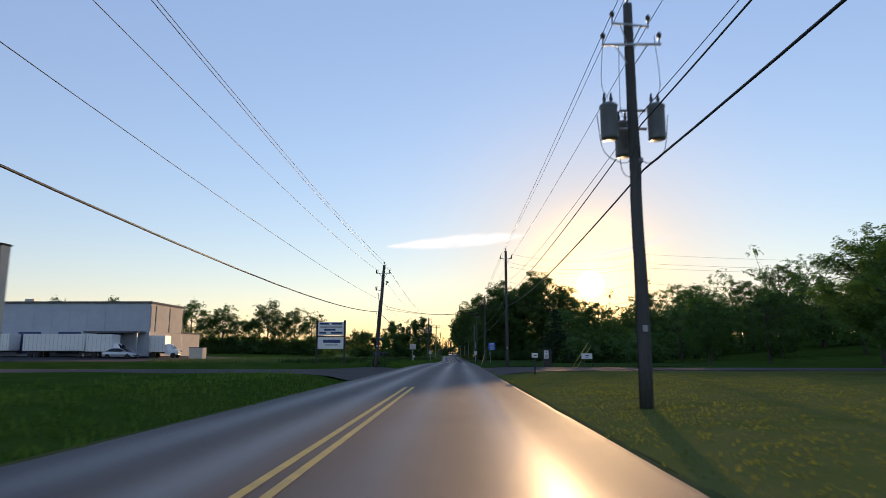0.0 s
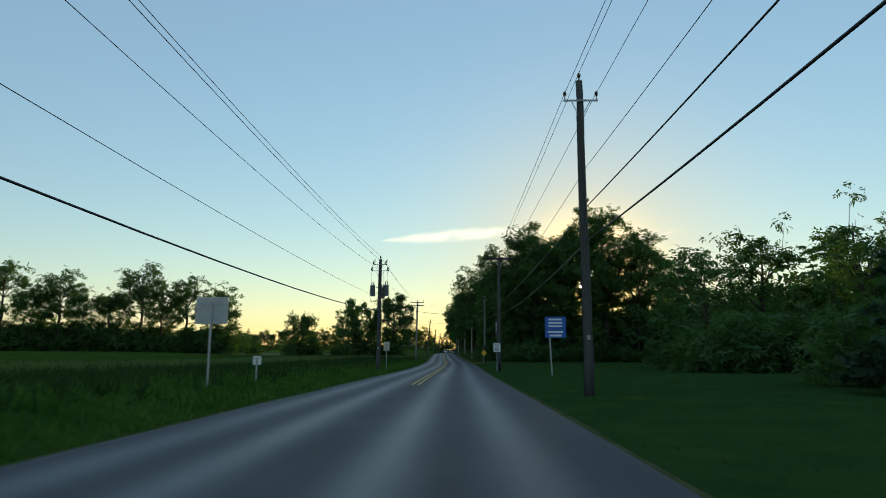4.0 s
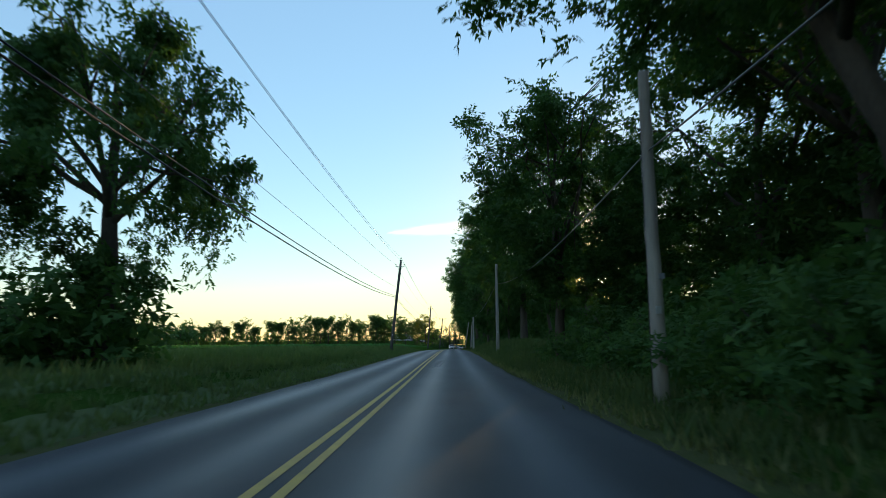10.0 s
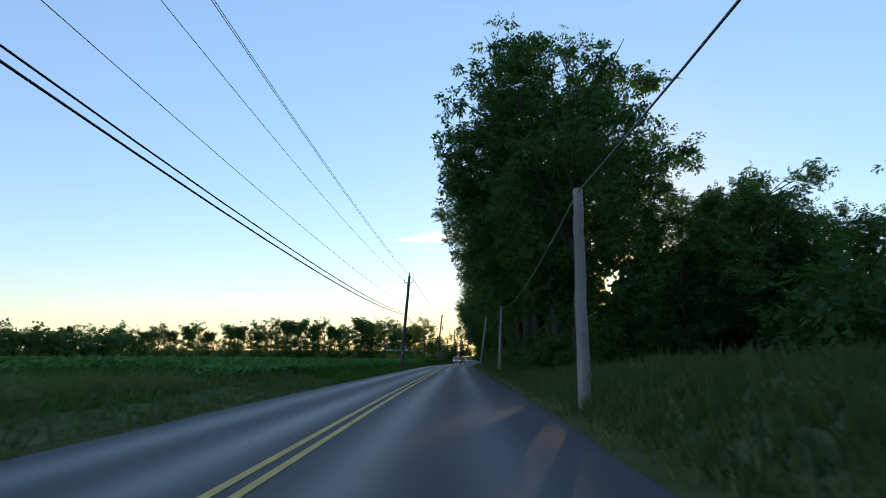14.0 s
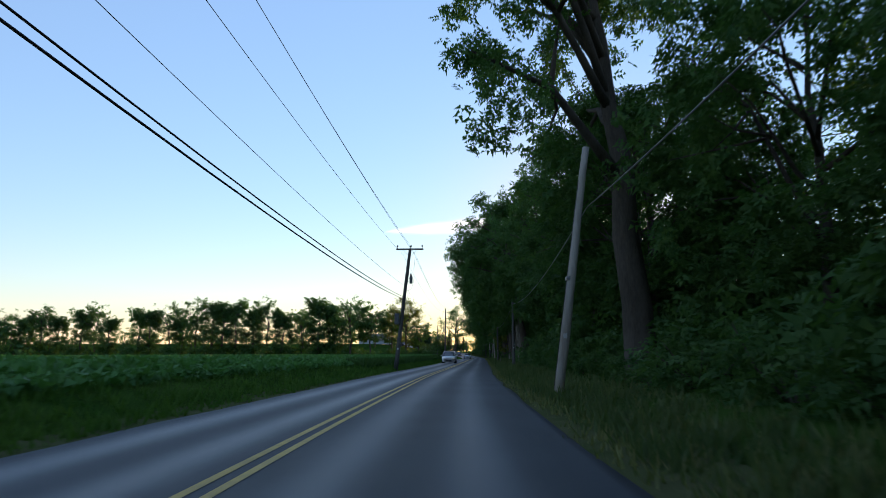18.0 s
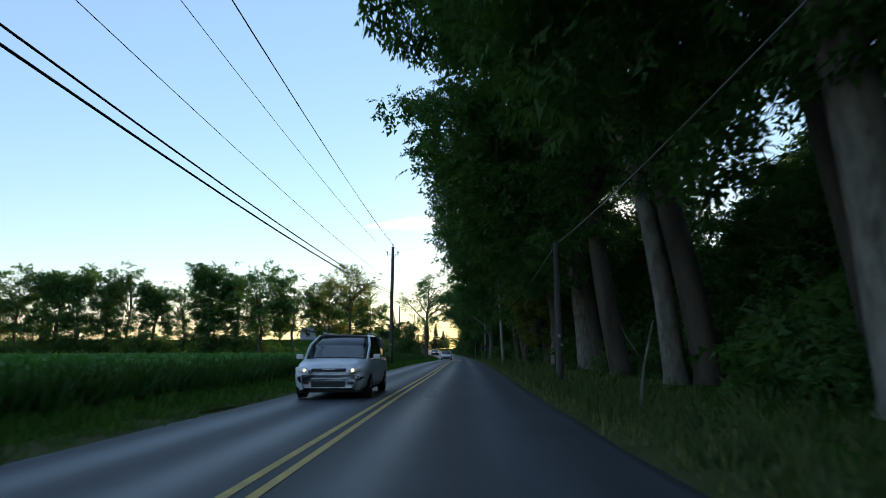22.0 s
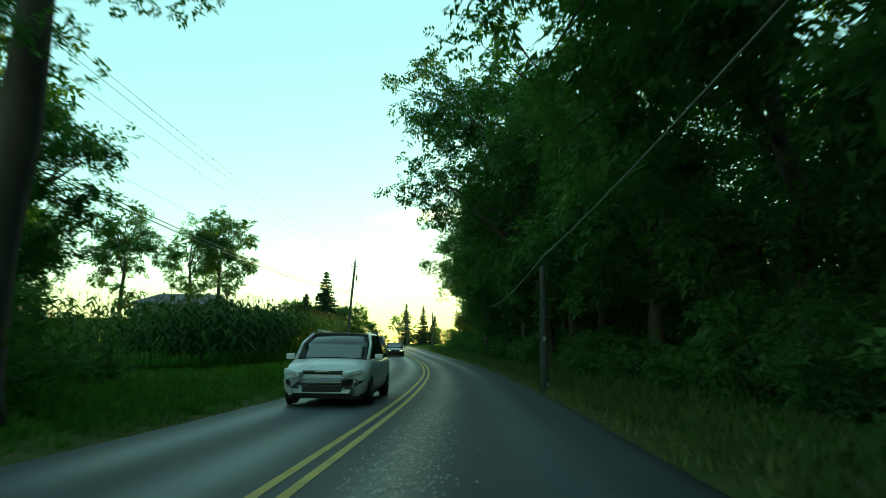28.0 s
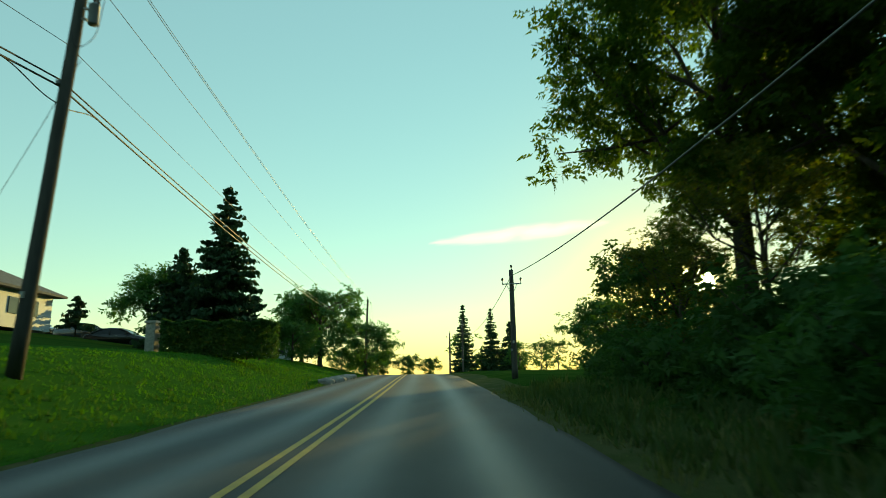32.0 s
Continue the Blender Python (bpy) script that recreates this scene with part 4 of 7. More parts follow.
def leaf_sprays(rng, centres, spread, per, size, droop=0.0):
    """Compound leaves: leaflets in pairs along short drooping stalks round clump centres, one triangle each."""
    many = max(1, round(per / 7))
    c = np.repeat(centres, many, axis=0)
    n = len(c)
    p = c + np.clip(rng.normal(size=c.shape), -1.6, 1.6) * spread * np.array((0.75, 0.75, 0.55))
    a = rng.normal(size=(n, 3)) * np.array((1, 1, 0.55)) - np.array((0, 0, 0.3 + 1.3 * droop))
    a /= np.linalg.norm(a, axis=1, keepdims=True)
    b = np.cross(a, rng.normal(size=(n, 3)) * 0.6 + np.array((0, 0, 1.0)))
    b /= np.linalg.norm(b, axis=1, keepdims=True) + 1e-9
    s = (size * rng.uniform(0.75, 1.3, n))[:, None]
    out = []
    for k in range(7):
        side = (-1, 1)[k % 2] if k < 6 else 0
        root = p + a * s * (0.25 + 0.52 * (k // 2))
        way = a * 0.62 + b * side * 0.85 + rng.normal(size=(n, 3)) * 0.16
        way[:, 2] -= 0.22
        wide = np.cross(way, np.cross(a, b) + rng.normal(size=(n, 3)) * 0.45)
        wide *= s * 0.27 / (np.linalg.norm(wide, axis=1, keepdims=True) + 1e-9)
        near = root + way * s * 0.24
        out.append(np.stack([near - wide, near + wide, root + way * s * rng.uniform(0.85, 1.2, (n, 1))], 1))
    return np.concatenate(out)


def crown_centres(rng, n, h, r, low, lobes=7, shell=0.55):
    """Clump centres in a lobed, uneven crown from height low to h."""
    mid, half = (low + h) / 2, (h - low) / 2
    dirs = rng.normal(size=(lobes, 3))
    dirs /= np.linalg.norm(dirs, axis=1, keepdims=True)
    amp = rng.uniform(-0.25, 0.16, lobes)
    masses = max(14, n // 6)  # leaf masses, each a lumpy group of clumps
    d = rng.normal(size=(masses, 3))
    d /= np.linalg.norm(d, axis=1, keepdims=True)
    bump = 1 + (np.clip(d @ dirs.T, 0, 1) ** 3 * amp).sum(1)
    rad = bump * rng.uniform(shell, 1.0, masses) ** 0.7
    p = d * rad[:, None] * np.array((r, r, half))
    p[:, 2] += mid
    narrow = 1 - 0.35 * np.clip((p[:, 2] - mid) / half, 0, 1)
    p[:, :2] *= narrow[:, None]
    pick = rng.integers(0, masses, n)
    o = rng.normal(size=(n, 3))
    o *= (rng.uniform(0.35, 1, n) / np.linalg.norm(o, axis=1))[:, None]
    size = r * rng.uniform(0.11, 0.22, masses)
    return p[pick] + o * size[pick][:, None] * np.array((1, 1, 0.75))


def limbs(rng, h, r, low, trunk, count, lean=(0, 0), fork=0.38):
    """Trunk and boughs as tapered tubes; returns lines and the boughs' ends."""
    top = np.array((lean[0], lean[1], h * 0.86))
    pts = [np.array((0, 0, -0.15)), np.array((lean[0] * 0.02, lean[1] * 0.02, 0.35))]
    for k in range(1, 8):
        t = k / 7
        pts.append(np.array((top[0] * t ** 1.3, top[1] * t ** 1.3, 0.35 + (top[2] - 0.35) * t)) + rng.normal(size=3) * 0.12 * (k > 1))
    rad = trunk * np.array([1.5, 1.08, 0.95, 0.85, 0.72, 0.55, 0.4, 0.26, 0.1])
    lines, ends = [(pts, rad)], []
    for k in range(count):
        t = rng.uniform(fork, 0.8)
        i = t * 7
        base = pts[1 + int(i)] * (1 - i % 1) + pts[min(2 + int(i), 8)] * (i % 1)
        a = rng.uniform(0, 2 * np.pi)
        out = r * rng.uniform(0.55, 0.95)
        rise = (h - base[2]) * rng.uniform(0.25, 0.75)
        end = base + np.array((math.cos(a) * out, math.sin(a) * out, rise))
        mid = base + (end - base) * 0.5 + np.array((0, 0, rng.uniform(-0.1, 0.25) * out)) + rng.normal(size=3) * 0.2
        r0 = trunk * (0.5 - 0.3 * t)
        lines.append(([base, base + (mid - base) * 0.5 + rng.normal(size=3) * 0.1, mid, mid + (end - mid) * 0.5 + rng.normal(size=3) * 0.15, end], np.array([1, 0.8, 0.6, 0.4, 0.15]) * r0))
        ends.append(end)
        for _ in range(2):
            e2 = mid + (end - mid) * rng.uniform(0.1, 0.6) + rng.normal(size=3) * out * 0.3
            lines.append(([mid, (mid + e2) / 2 + rng.normal(size=3) * 0.12, e2], np.array([0.5, 0.35, 0.12]) * r0))
            ends.append(e2)
    return lines, np.array(ends)


def tree(kind, seed, h, r, low, trunk, clumps, per, size, spread, bark=None, leaf=None, droop=0.0, boughs=9, lean=(0, 0), shell=0.5, fork=0.38, label="", category="tree"):
    rng = np.random.default_rng(seed)
    ob = new(kind)
    ob.empty_display_size = 0.3
    lines, ends = limbs(rng, h, r, low, trunk, boughs, lean, fork)
    part("trunk", tubes_data("trunk", lines, bark or BARK, 6 if size > 0.35 else 7), ob)
    c = crown_centres(rng, clumps, h, r, low, shell=shell)
    t = np.clip(c[:, 2:3] / h, 0, 1) ** 1.3
    c[:, :2] += t * np.array(lean)
    c = np.concatenate([c, ends[rng.integers(0, len(ends), clumps // 4)] + rng.normal(size=(clumps // 4, 3)) * 0.4])
    c[:, 2] = np.maximum(c[:, 2], 0.5)
    q = leaf_sprays(rng, c, spread, per, size, droop)
    if droop > 0.4:  # hanging strings of leaves
        k = rng.integers(0, len(c), clumps)
        strings = []
        for i in k:
            n = rng.integers(6, 16)
            drop = c[i] + np.stack([rng.normal(size=n) * 0.06, rng.normal(size=n) * 0.06, -np.arange(n) * 0.22], 1)
            strings.append(drop)
        q = np.concatenate([q, leaf_sprays(rng, np.concatenate(strings), 0.1, 7, size * 0.7, droop)])
    q[:, :, 2] = np.maximum(q[:, :, 2], 0.05)
    part("crown", tris_mesh("crown", q, leaf or LEAF), ob)
    return tagged(ob, label, category)


def bush(kind, seed, h, r, clumps, per, size, leaf=None, label="", category="bush"):
    rng = np.random.default_rng(seed)
    ob = new(kind)
    lines = []
    for k in range(7):
        a = rng.uniform(0, 6.28)
        e = np.array((math.cos(a) * r * 0.7, math.sin(a) * r * 0.7, h * rng.uniform(0.5, 0.9)))
        lines.append(([(0, 0, -0.1), e * 0.5 + rng.normal(size=3) * 0.1, e], np.array([0.04, 0.025, 0.008])))
    part("woody_base", tubes_data("woody_base", lines, BARK, 5), ob)
    d = rng.normal(size=(clumps, 3))
    d /= np.linalg.norm(d, axis=1, keepdims=True)
    c = d * (rng.uniform(0.35, 1, clumps) ** 0.6)[:, None] * np.array((r, r, h * 0.55))
    c *= 1 + 0.3 * np.sin(d[:, :1] * 5 + seed) * np.cos(d[:, 1:2] * 4)
    c[:, 2] = np.abs(c[:, 2] + h * 0.42)
    q = leaf_sprays(rng, c, r * 0.17, per, size)
    q[:, :, 2] = np.maximum(q[:, :, 2], 0.03)
    part("foliage", tris_mesh("foliage", q, leaf or LEAF), ob)
    return tagged(ob, label, category)


def spruce(seed, h, r, label, leaf=None, gap=0.5, low=1.0, full=1.0):
    """Whorls of drooping boughs set with needle sprays, narrowing to a tip."""
    rng = np.random.default_rng(seed)
    ob = new("spruce_tree")
    lines, quads = [([(0, 0, -0.1), (0, 0, h * 0.5), (0, 0, h)], np.array([h * 0.018, h * 0.011, 0.015]))], []
    z = low
    while z < h - 0.15:
        reach = r * (1 - (z - low) / (h - low)) ** 0.85 + 0.12
        for k in range(int((7 + 3 * reach) * full)):
            a = rng.uniform(0, 6.28)
            l = reach * rng.uniform(0.65, 1.1)
            n = max(3, int(l / 0.22))
            t = np.linspace(0.1, 1, n)
            x = np.stack([np.cos(a) * l * t, np.sin(a) * l * t, z + rng.uniform(-0.15, 0.15) - 0.35 * l * t ** 1.2 + 0.18 * l * t ** 3], 1)
            quads.append(leaf_quads(rng, x, 0.11 + 0.04 * l, 7, 0.27 + 0.05 * l, 0.5, 0.5))
            if k % 2 == 0:
                lines.append((x[[0, n // 2, n - 1]], np.array([0.03, 0.02, 0.008])))
        z += gap * rng.uniform(0.75, 1.2)
    part("trunk", tubes_data("trunk", lines, BARK, 6), ob)
    part("crown", quads_mesh("crown", np.concatenate(quads), leaf or NEEDLE), ob)
    return tagged(ob, label, "tree")


def place(proto, x, y, s=1.0, turn=0.0, sink=0.05, sz=None, tilt=0.0):
    """A copy of a prototype standing on the ground at x, y."""
    m = pose(x, y, ground_z(x, y) - sink, 0, tilt, 0) @ pose(0, 0, 0, 0, 0, turn) @ Matrix.Diagonal((s, s, sz or s, 1))
    return copy_thing(proto, m)



WOOD = "tall dark-green leafy tree in roadside woodland"
PROTO = {
    "a": tree("broadleaf_tree", 1, 19, 7.0, 4.5, 0.34, 540, 56, 0.275, 0.42, label=WOOD, boughs=12, shell=0.45),
    "b": tree("broadleaf_tree", 2, 17, 6.4, 2.6, 0.3, 470, 56, 0.275, 0.42, label=WOOD, fork=0.28, boughs=11, shell=0.45),
    "c": tree("broadleaf_tree", 3, 21, 7.4, 6.0, 0.4, 540, 56, 0.275, 0.44, label=WOOD, boughs=13, shell=0.45),
    "d": tree("broadleaf_tree", 4, 14, 5.4, 1.0, 0.24, 480, 56, 0.25, 0.42, label="leafy dark-green tree with low boughs at a wood's edge", fork=0.22, shell=0.4),
    "m": tree("broadleaf_tree", 5, 18, 6.4, 1.5, 0.32, 250, 21, 0.46, 0.62, label="dark-green leafy tree deep in the wood"),
    "n": tree("broadleaf_tree", 6, 14, 5.6, 0.8, 0.28, 230, 21, 0.46, 0.62, label="dark-green leafy tree deep in the wood"),
    "f": tree("broadleaf_tree", 7, 16, 4.6, 2.0, 0.28, 270, 28, 0.38, 0.5, label="distant leafy tree in a field-edge row", boughs=8, shell=0.4),
    "g": tree("broadleaf_tree", 8, 14, 4.2, 2.6, 0.24, 210, 28, 0.36, 0.45, label="distant thin-crowned tree in a field-edge row", boughs=9, shell=0.6),
    "v": tree("vine_draped_tree", 9, 14, 3.4, 0.4, 0.3, 280, 28, 0.38, 0.45, label="distant vine-covered tree in a field-edge row", boughs=6, shell=0.4),
    "y": tree("broadleaf_tree", 10, 15.5, 6.6, 1.2, 0.28, 380, 49, 0.2, 0.42, leaf=LEAF_YELLOW, label="leafy tree with sunlight put in as yellow leaves", boughs=11, shell=0.4),
    "w": tree("weeping_tree", 11, 12.5, 4.4, 2.6, 0.34, 260, 42, 0.24, 0.36, label="weeping tree with hanging leafy strands by a field", droop=0.75, boughs=10, shell=0.6, fork=0.3),
    "s": tree("sapling", 12, 7, 2.6, 1.0, 0.1, 120, 22, 0.24, 0.35, label="slender young tree at the wood's edge", boughs=7),
    "r": tree("round_tree", 13, 7.2, 4.0, 0.8, 0.2, 240, 34, 0.28, 0.4, label="round-crowned leafy garden tree on a lawn", boughs=8, shell=0.6),
}
BUSH = {
    "u": bush("bush", 21, 2.4, 1.7, 110, 35, 0.19, label="dense dark-green bush under woodland trees"),
    "t": bush("bush", 22, 1.7, 1.4, 70, 34, 0.17, label="leafy weedy bush beside the verge"),
    "h": bush("bush", 23, 3.4, 2.6, 110, 21, 0.4, label="dense dark bush deep in the wood"),
}
for k, p in enumerate([*PROTO.values(), *BUSH.values()]):  # the first of each kind stands behind the start of the road
    px, py = (28 + 14 * (k % 4), -70 - 14 * (k // 4))
    p.matrix_world = pose(px, py, ground_z(px, py) - 0.05)


def thicket(name, label, spots, leaf=None, seed=5, density=24, size=0.75, trunks=True, per=14):
    """Uncountable far growth as one object: spots of (x, y, height, radius, low)."""
    r = np.random.default_rng(seed)
    leaves, lines = [], []
    for x, y, h, rad, low in spots:
        n = max(6, int(density * h / 6))
        c = crown_centres(r, n, h, rad, low, shell=0.35)
        q = leaf_sprays(r, c, 0.16 * rad + 0.15, per, size * r.uniform(0.8, 1.2))
        q[:, :, 2] = np.maximum(q[:, :, 2], 0.05)
        z = ground_z(x, y)
        leaves.append(q + np.array((x, y, z - 0.05)))
        if trunks and h > 6:
            lines.append(([(x, y, z - 0.1), (x + r.normal() * 0.2, y, z + h * 0.4), (x + r.normal() * 0.5, y, z + h * 0.8)], np.array([0.022, 0.016, 0.006]) * h))
    ob = tagged(new(name, tris_mesh(name, np.concatenate(leaves), leaf or LEAF)), label, "woodland", kind="stuff")
    if lines:
        part("trunks", tubes_data("trunks", lines, BARK, 6), ob)["kind"] = "stuff"
    return ob

# ---- woodland along the right of the road ----
rng = np.random.default_rng(42)


def wood_row(y0, y1, o, step, kinds, jitter=1.0, smin=0.88, smax=1.12, table=PROTO, tilt=0.0, gap=(0, 0)):
    y = y0
    while y < y1:
        x = road_x(y) + o + rng.uniform(-jitter, jitter)
        s = rng.uniform(smin, smax)
        kind, turn, tall = kinds[rng.integers(len(kinds))], rng.uniform(0, 360), rng.uniform(0.88, 1.12)
        if not gap[0] < y < gap[1]:
            place(table[kind], x, y, s, turn, sz=s * tall, tilt=tilt)
        y += step * rng.uniform(0.8, 1.25)


for y0, y1 in ((176, 230), (306, 604)):
    wood_row(y0 + (20 if y0 > 300 else 0), y1, 17.5, 7.2, "mn", 1.6, 0.5, 0.66)
    wood_row(max(y0, 535), y1, 18.5, 8.0, "mn", 1.6, 0.8, 0.95)
    wood_row(y0, min(y1, 418), 7.4 if y0 < 300 else 8.7, 3.1, "utu", 0.5, 0.7, 1.2, BUSH)
wood_row(181, 199, 12.0, 7.2, "abc", 0.9, 0.9, 1.05)
for x, y, k, s in ((11.6, 211.5, "c", 0.92), (12.2, 219.5, "b", 0.98), (4.7, 226, "d", 1.06), (10.2, 231, "d", 0.9)):
    place(PROTO[k], x, y, s, 61 * y)
wood_row(190, 234, 16.5, 6.5, "mn", 1.0, 0.6, 0.75)
wood_row(309, 328, 9.4, 7.5, "ac", 0.6, 0.9, 1.05, tilt=-4)
wood_row(341, 352, 10.5, 7.5, "ac", 0.6, 0.9, 1.05, tilt=-4)
wood_row(352, 380, 13.5, 7.2, "bdb", 0.9, 0.7, 0.85)
wood_row(380, 418, 12.0, 7.2, "bdb", 0.9, 0.88, 1.05)
wood_row(398, 452, 16.5, 7.0, "mn", 1.0, 0.6, 0.75)
wood_row(426, 512, 14.5, 5.0, "nd", 0.8, 0.55, 0.7)
wood_row(418, 515, 10.0, 3.4, "uth", 0.7, 0.6, 1.0, BUSH)
wood_row(515, 604, 7.8, 3.1, "utu", 0.5, 0.7, 1.2, BUSH)
wood_row(424, 534, 8.9, 8.6, "aacb", 0.7, 0.95, 1.12, tilt=-9, gap=(505, 531))
for x, y, k, s in ((12.0, 508, "c", 0.88), (11.8, 516.5, "b", 0.82), (12.2, 524, "c", 0.86), (9.6, 531.5, "a", 0.95)):
    place(PROTO[k], x, y, s, 53 * y)
wood_row(540, 574, 9.2, 7.6, "aab", 0.6, 0.95, 1.1, tilt=-4)
wood_row(577, 604, 9.8, 7.2, "bab", 0.7, 0.95, 1.05)
place(PROTO["a"], 5.6, 413, 0.92, 70, sz=1.12)
deep, near = [], []
for y0, y1 in ((174, 230), (308, 606)):
    for o, step, h, rad in ((10.4, 2.9, 3.4, 1.9), (14.5, 3.4, 4.2, 2.4)):
        for y in np.arange(y0, y1, step):
            near.append((road_x(y) + o + (1.6 if 418 < y < 515 else 0) + rng.uniform(-1, 1), y + rng.uniform(-1, 1), h * rng.uniform(0.7, 1.2), rad * rng.uniform(0.8, 1.2), 0.2))
    for o, step, h, rad in ((21, 4.0, 6.5, 2.8), (29, 4.5, 9.0, 3.4), (38, 5.5, 10.0, 4.0)):
        for y in np.arange(y0, y1, step):
            deep.append((road_x(y) + o + rng.uniform(-1, 1), y + rng.uniform(-1, 1), h * rng.uniform(0.7, 1.2), rad * rng.uniform(0.8, 1.2), 0.2))
    for o, step in ((25, 8.0), (34, 9.0)):
        for y in np.arange(y0 + (20 if y0 > 300 else 0), y1 + 6, step):
            # made taller between y 304 and 350 to block the low sun
            deep.append((road_x(y) + o + rng.uniform(-2, 2), y, rng.uniform(13, 16) if y > 535 or 304 < y < 350 else rng.uniform(7, 11), rng.uniform(5, 6.5), 2.0))
thicket("deep_woodland", "dense dark undergrowth and trees deep in the roadside wood", deep)
thicket("wood_undergrowth", "dense dark undergrowth along the front of a wood", near, seed=15, density=52, size=0.38, per=16)
# the wood's face above the lawn
for x, y, k, s in ((7.6, 177, "d", 0.9), (12.5, 177, "b", 1.0), (17.5, 177, "a", 1.1), (23.5, 179, "c", 1.2), (29, 180, "c", 0.98), (35, 181, "a", 0.82), (26, 184, "d", 0.9), (31, 184, "d", 0.8), (20, 187, "c", 1.1), (14, 188, "a", 1.12)):
    place(PROTO[k], x, y, s, 37 * x)
for x in np.arange(8.6, 40, 2.6):
    place(BUSH["u"], x, 170.5 + rng.uniform(-0.6, 0.6), rng.uniform(0.9, 1.3), rng.uniform(0, 360))
# dark shrubbery and trees right of the first lawn
for x, y, k, s in ((17, 98, "h", 1.3), (21, 101, "h", 1.5), (25, 99, "h", 1.2), (15.5, 103, "u", 1.3), (29, 104, "h", 1.6), (20, 126, "h", 1.4), (24, 128, "h", 1.5), (28, 127, "h", 1.6), (19, 134, "u", 1.3)):
    place(BUSH[k], x, y, s, 50 * x)
for x, y, k, s in ((31, 112, "n", 0.7), (37, 108, "n", 0.75), (44, 112, "m", 0.7), (52, 105, "n", 0.8), (24, 140, "n", 0.85), (31, 143, "m", 0.85), (39, 138, "n", 0.9), (48, 132, "m", 0.9), (57, 126, "m", 0.9),
                   (66, 118, "n", 1.0), (76, 110, "m", 1.0), (88, 104, "n", 1.1), (62, 100, "n", 0.8), (100, 96, "m", 1.2), (84, 128, "m", 1.1), (70, 140, "m", 1.1), (98, 122, "m", 1.2), (45, 150, "m", 1.0), (56, 148, "m", 1.0)):
    place(PROTO[k], x, y, s, 41 * x)
hill = [(x, 136 - 0.42 * (x - 28) + rng.uniform(-2, 2), rng.uniform(4, 6), rng.uniform(3, 4), 0.1) for x in np.arange(28, 100, 3.4)]
hill += [(rng.uniform(30, 130), rng.uniform(135, 240), rng.uniform(8, 13), rng.uniform(4.5, 6.5), 0.8) for _ in range(170)]
thicket("hillside_wood", "dark wooded hillside beyond the lawns", hill, seed=6)
# single lawn trees at the start
place(PROTO["d"], 25.5, 38, 0.78, 20, sz=0.62)
place(PROTO["f"], 36, 52, 0.75, 80)
place(PROTO["n"], 44, 68, 0.75, 10)
place(PROTO["n"], 55, 74, 0.8, 130)
place(PROTO["d"], 30, 78, 0.6, 190)
place(PROTO["n"], 40, 84, 0.7, 50)
# a big tree over a grassy bank in the wood's gap, and brush behind the bank
big = tree("broadleaf_tree", 71, 19.8, 7.1, 4.4, 0.42, 1250, 70, 0.215, 0.42, boughs=16, shell=0.45, label="big full-crowned tree over a grassy bank")
big.matrix_world = pose(6.6, 266.5, ground_z(6.6, 266.5) - 0.05)
side = tree("broadleaf_tree", 72, 11.5, 5.2, 3.4, 0.2, 420, 63, 0.2, 0.42, boughs=9, shell=0.4, label="low dense tree crowded under a bigger one")
side.matrix_world = pose(9.2, 263.8, ground_z(9.2, 263.8) - 0.05)
place(PROTO["d"], 3.8, 301, 0.88, 80)
place(PROTO["d"], 9.5, 304, 0.7, 10)
place(PROTO["d"], 14, 306, 0.8, 100)
# next two trees added to stop sun reaching the road
place(PROTO["d"], 19.5, 307, 0.7, 130)
place(PROTO["d"], 16.5, 312, 0.9, 210)
place(PROTO["d"], 10.0, 272.5, 0.55, 140)
place(PROTO["d"], 5.2, 270.8, 0.6, 250)
place(PROTO["d"], 14.5, 274, 0.5, 40)
for x, y, k, s in ((15, 322, "n", 0.7), (19, 330, "n", 0.7), (16, 338, "n", 0.7), (21, 318, "n", 0.75), (14, 312, "d", 0.6)):
    place(PROTO[k], x, y, s, 71 * x)
place(PROTO["s"], 7.8, 231, 1.1, 30)
for x, y in ((16, 262), (19, 255), (9.6, 270), (10.5, 267), (11.5, 262), (14, 270), (22, 266), (26, 258), (13, 277), (18, 275), (11, 283), (23, 248), (29, 250), (33, 256), (9.5, 280)):
    place(BUSH["h"], x, y, rng.uniform(0.75, 1.0), rng.uniform(0, 360))
# two bushes added to cut off a low sunbeam on the road
place(BUSH["h"], 13, 294, 1.3, 20)
place(BUSH["h"], 15.5, 299, 1.3, 80)
for x, y, k, s in ((19.5, 288, "m", 0.42), (24, 287, "m", 0.44), (28.5, 288, "m", 0.46), (16, 292, "m", 0.46), (34, 285, "n", 0.56), (42, 280, "n", 0.6), (50, 270, "n", 0.62), (28, 292, "n", 0.55), (60, 262, "n", 0.62), (70, 250, "m", 0.55)):
    place(PROTO[k], x, y, s, 33 * x)
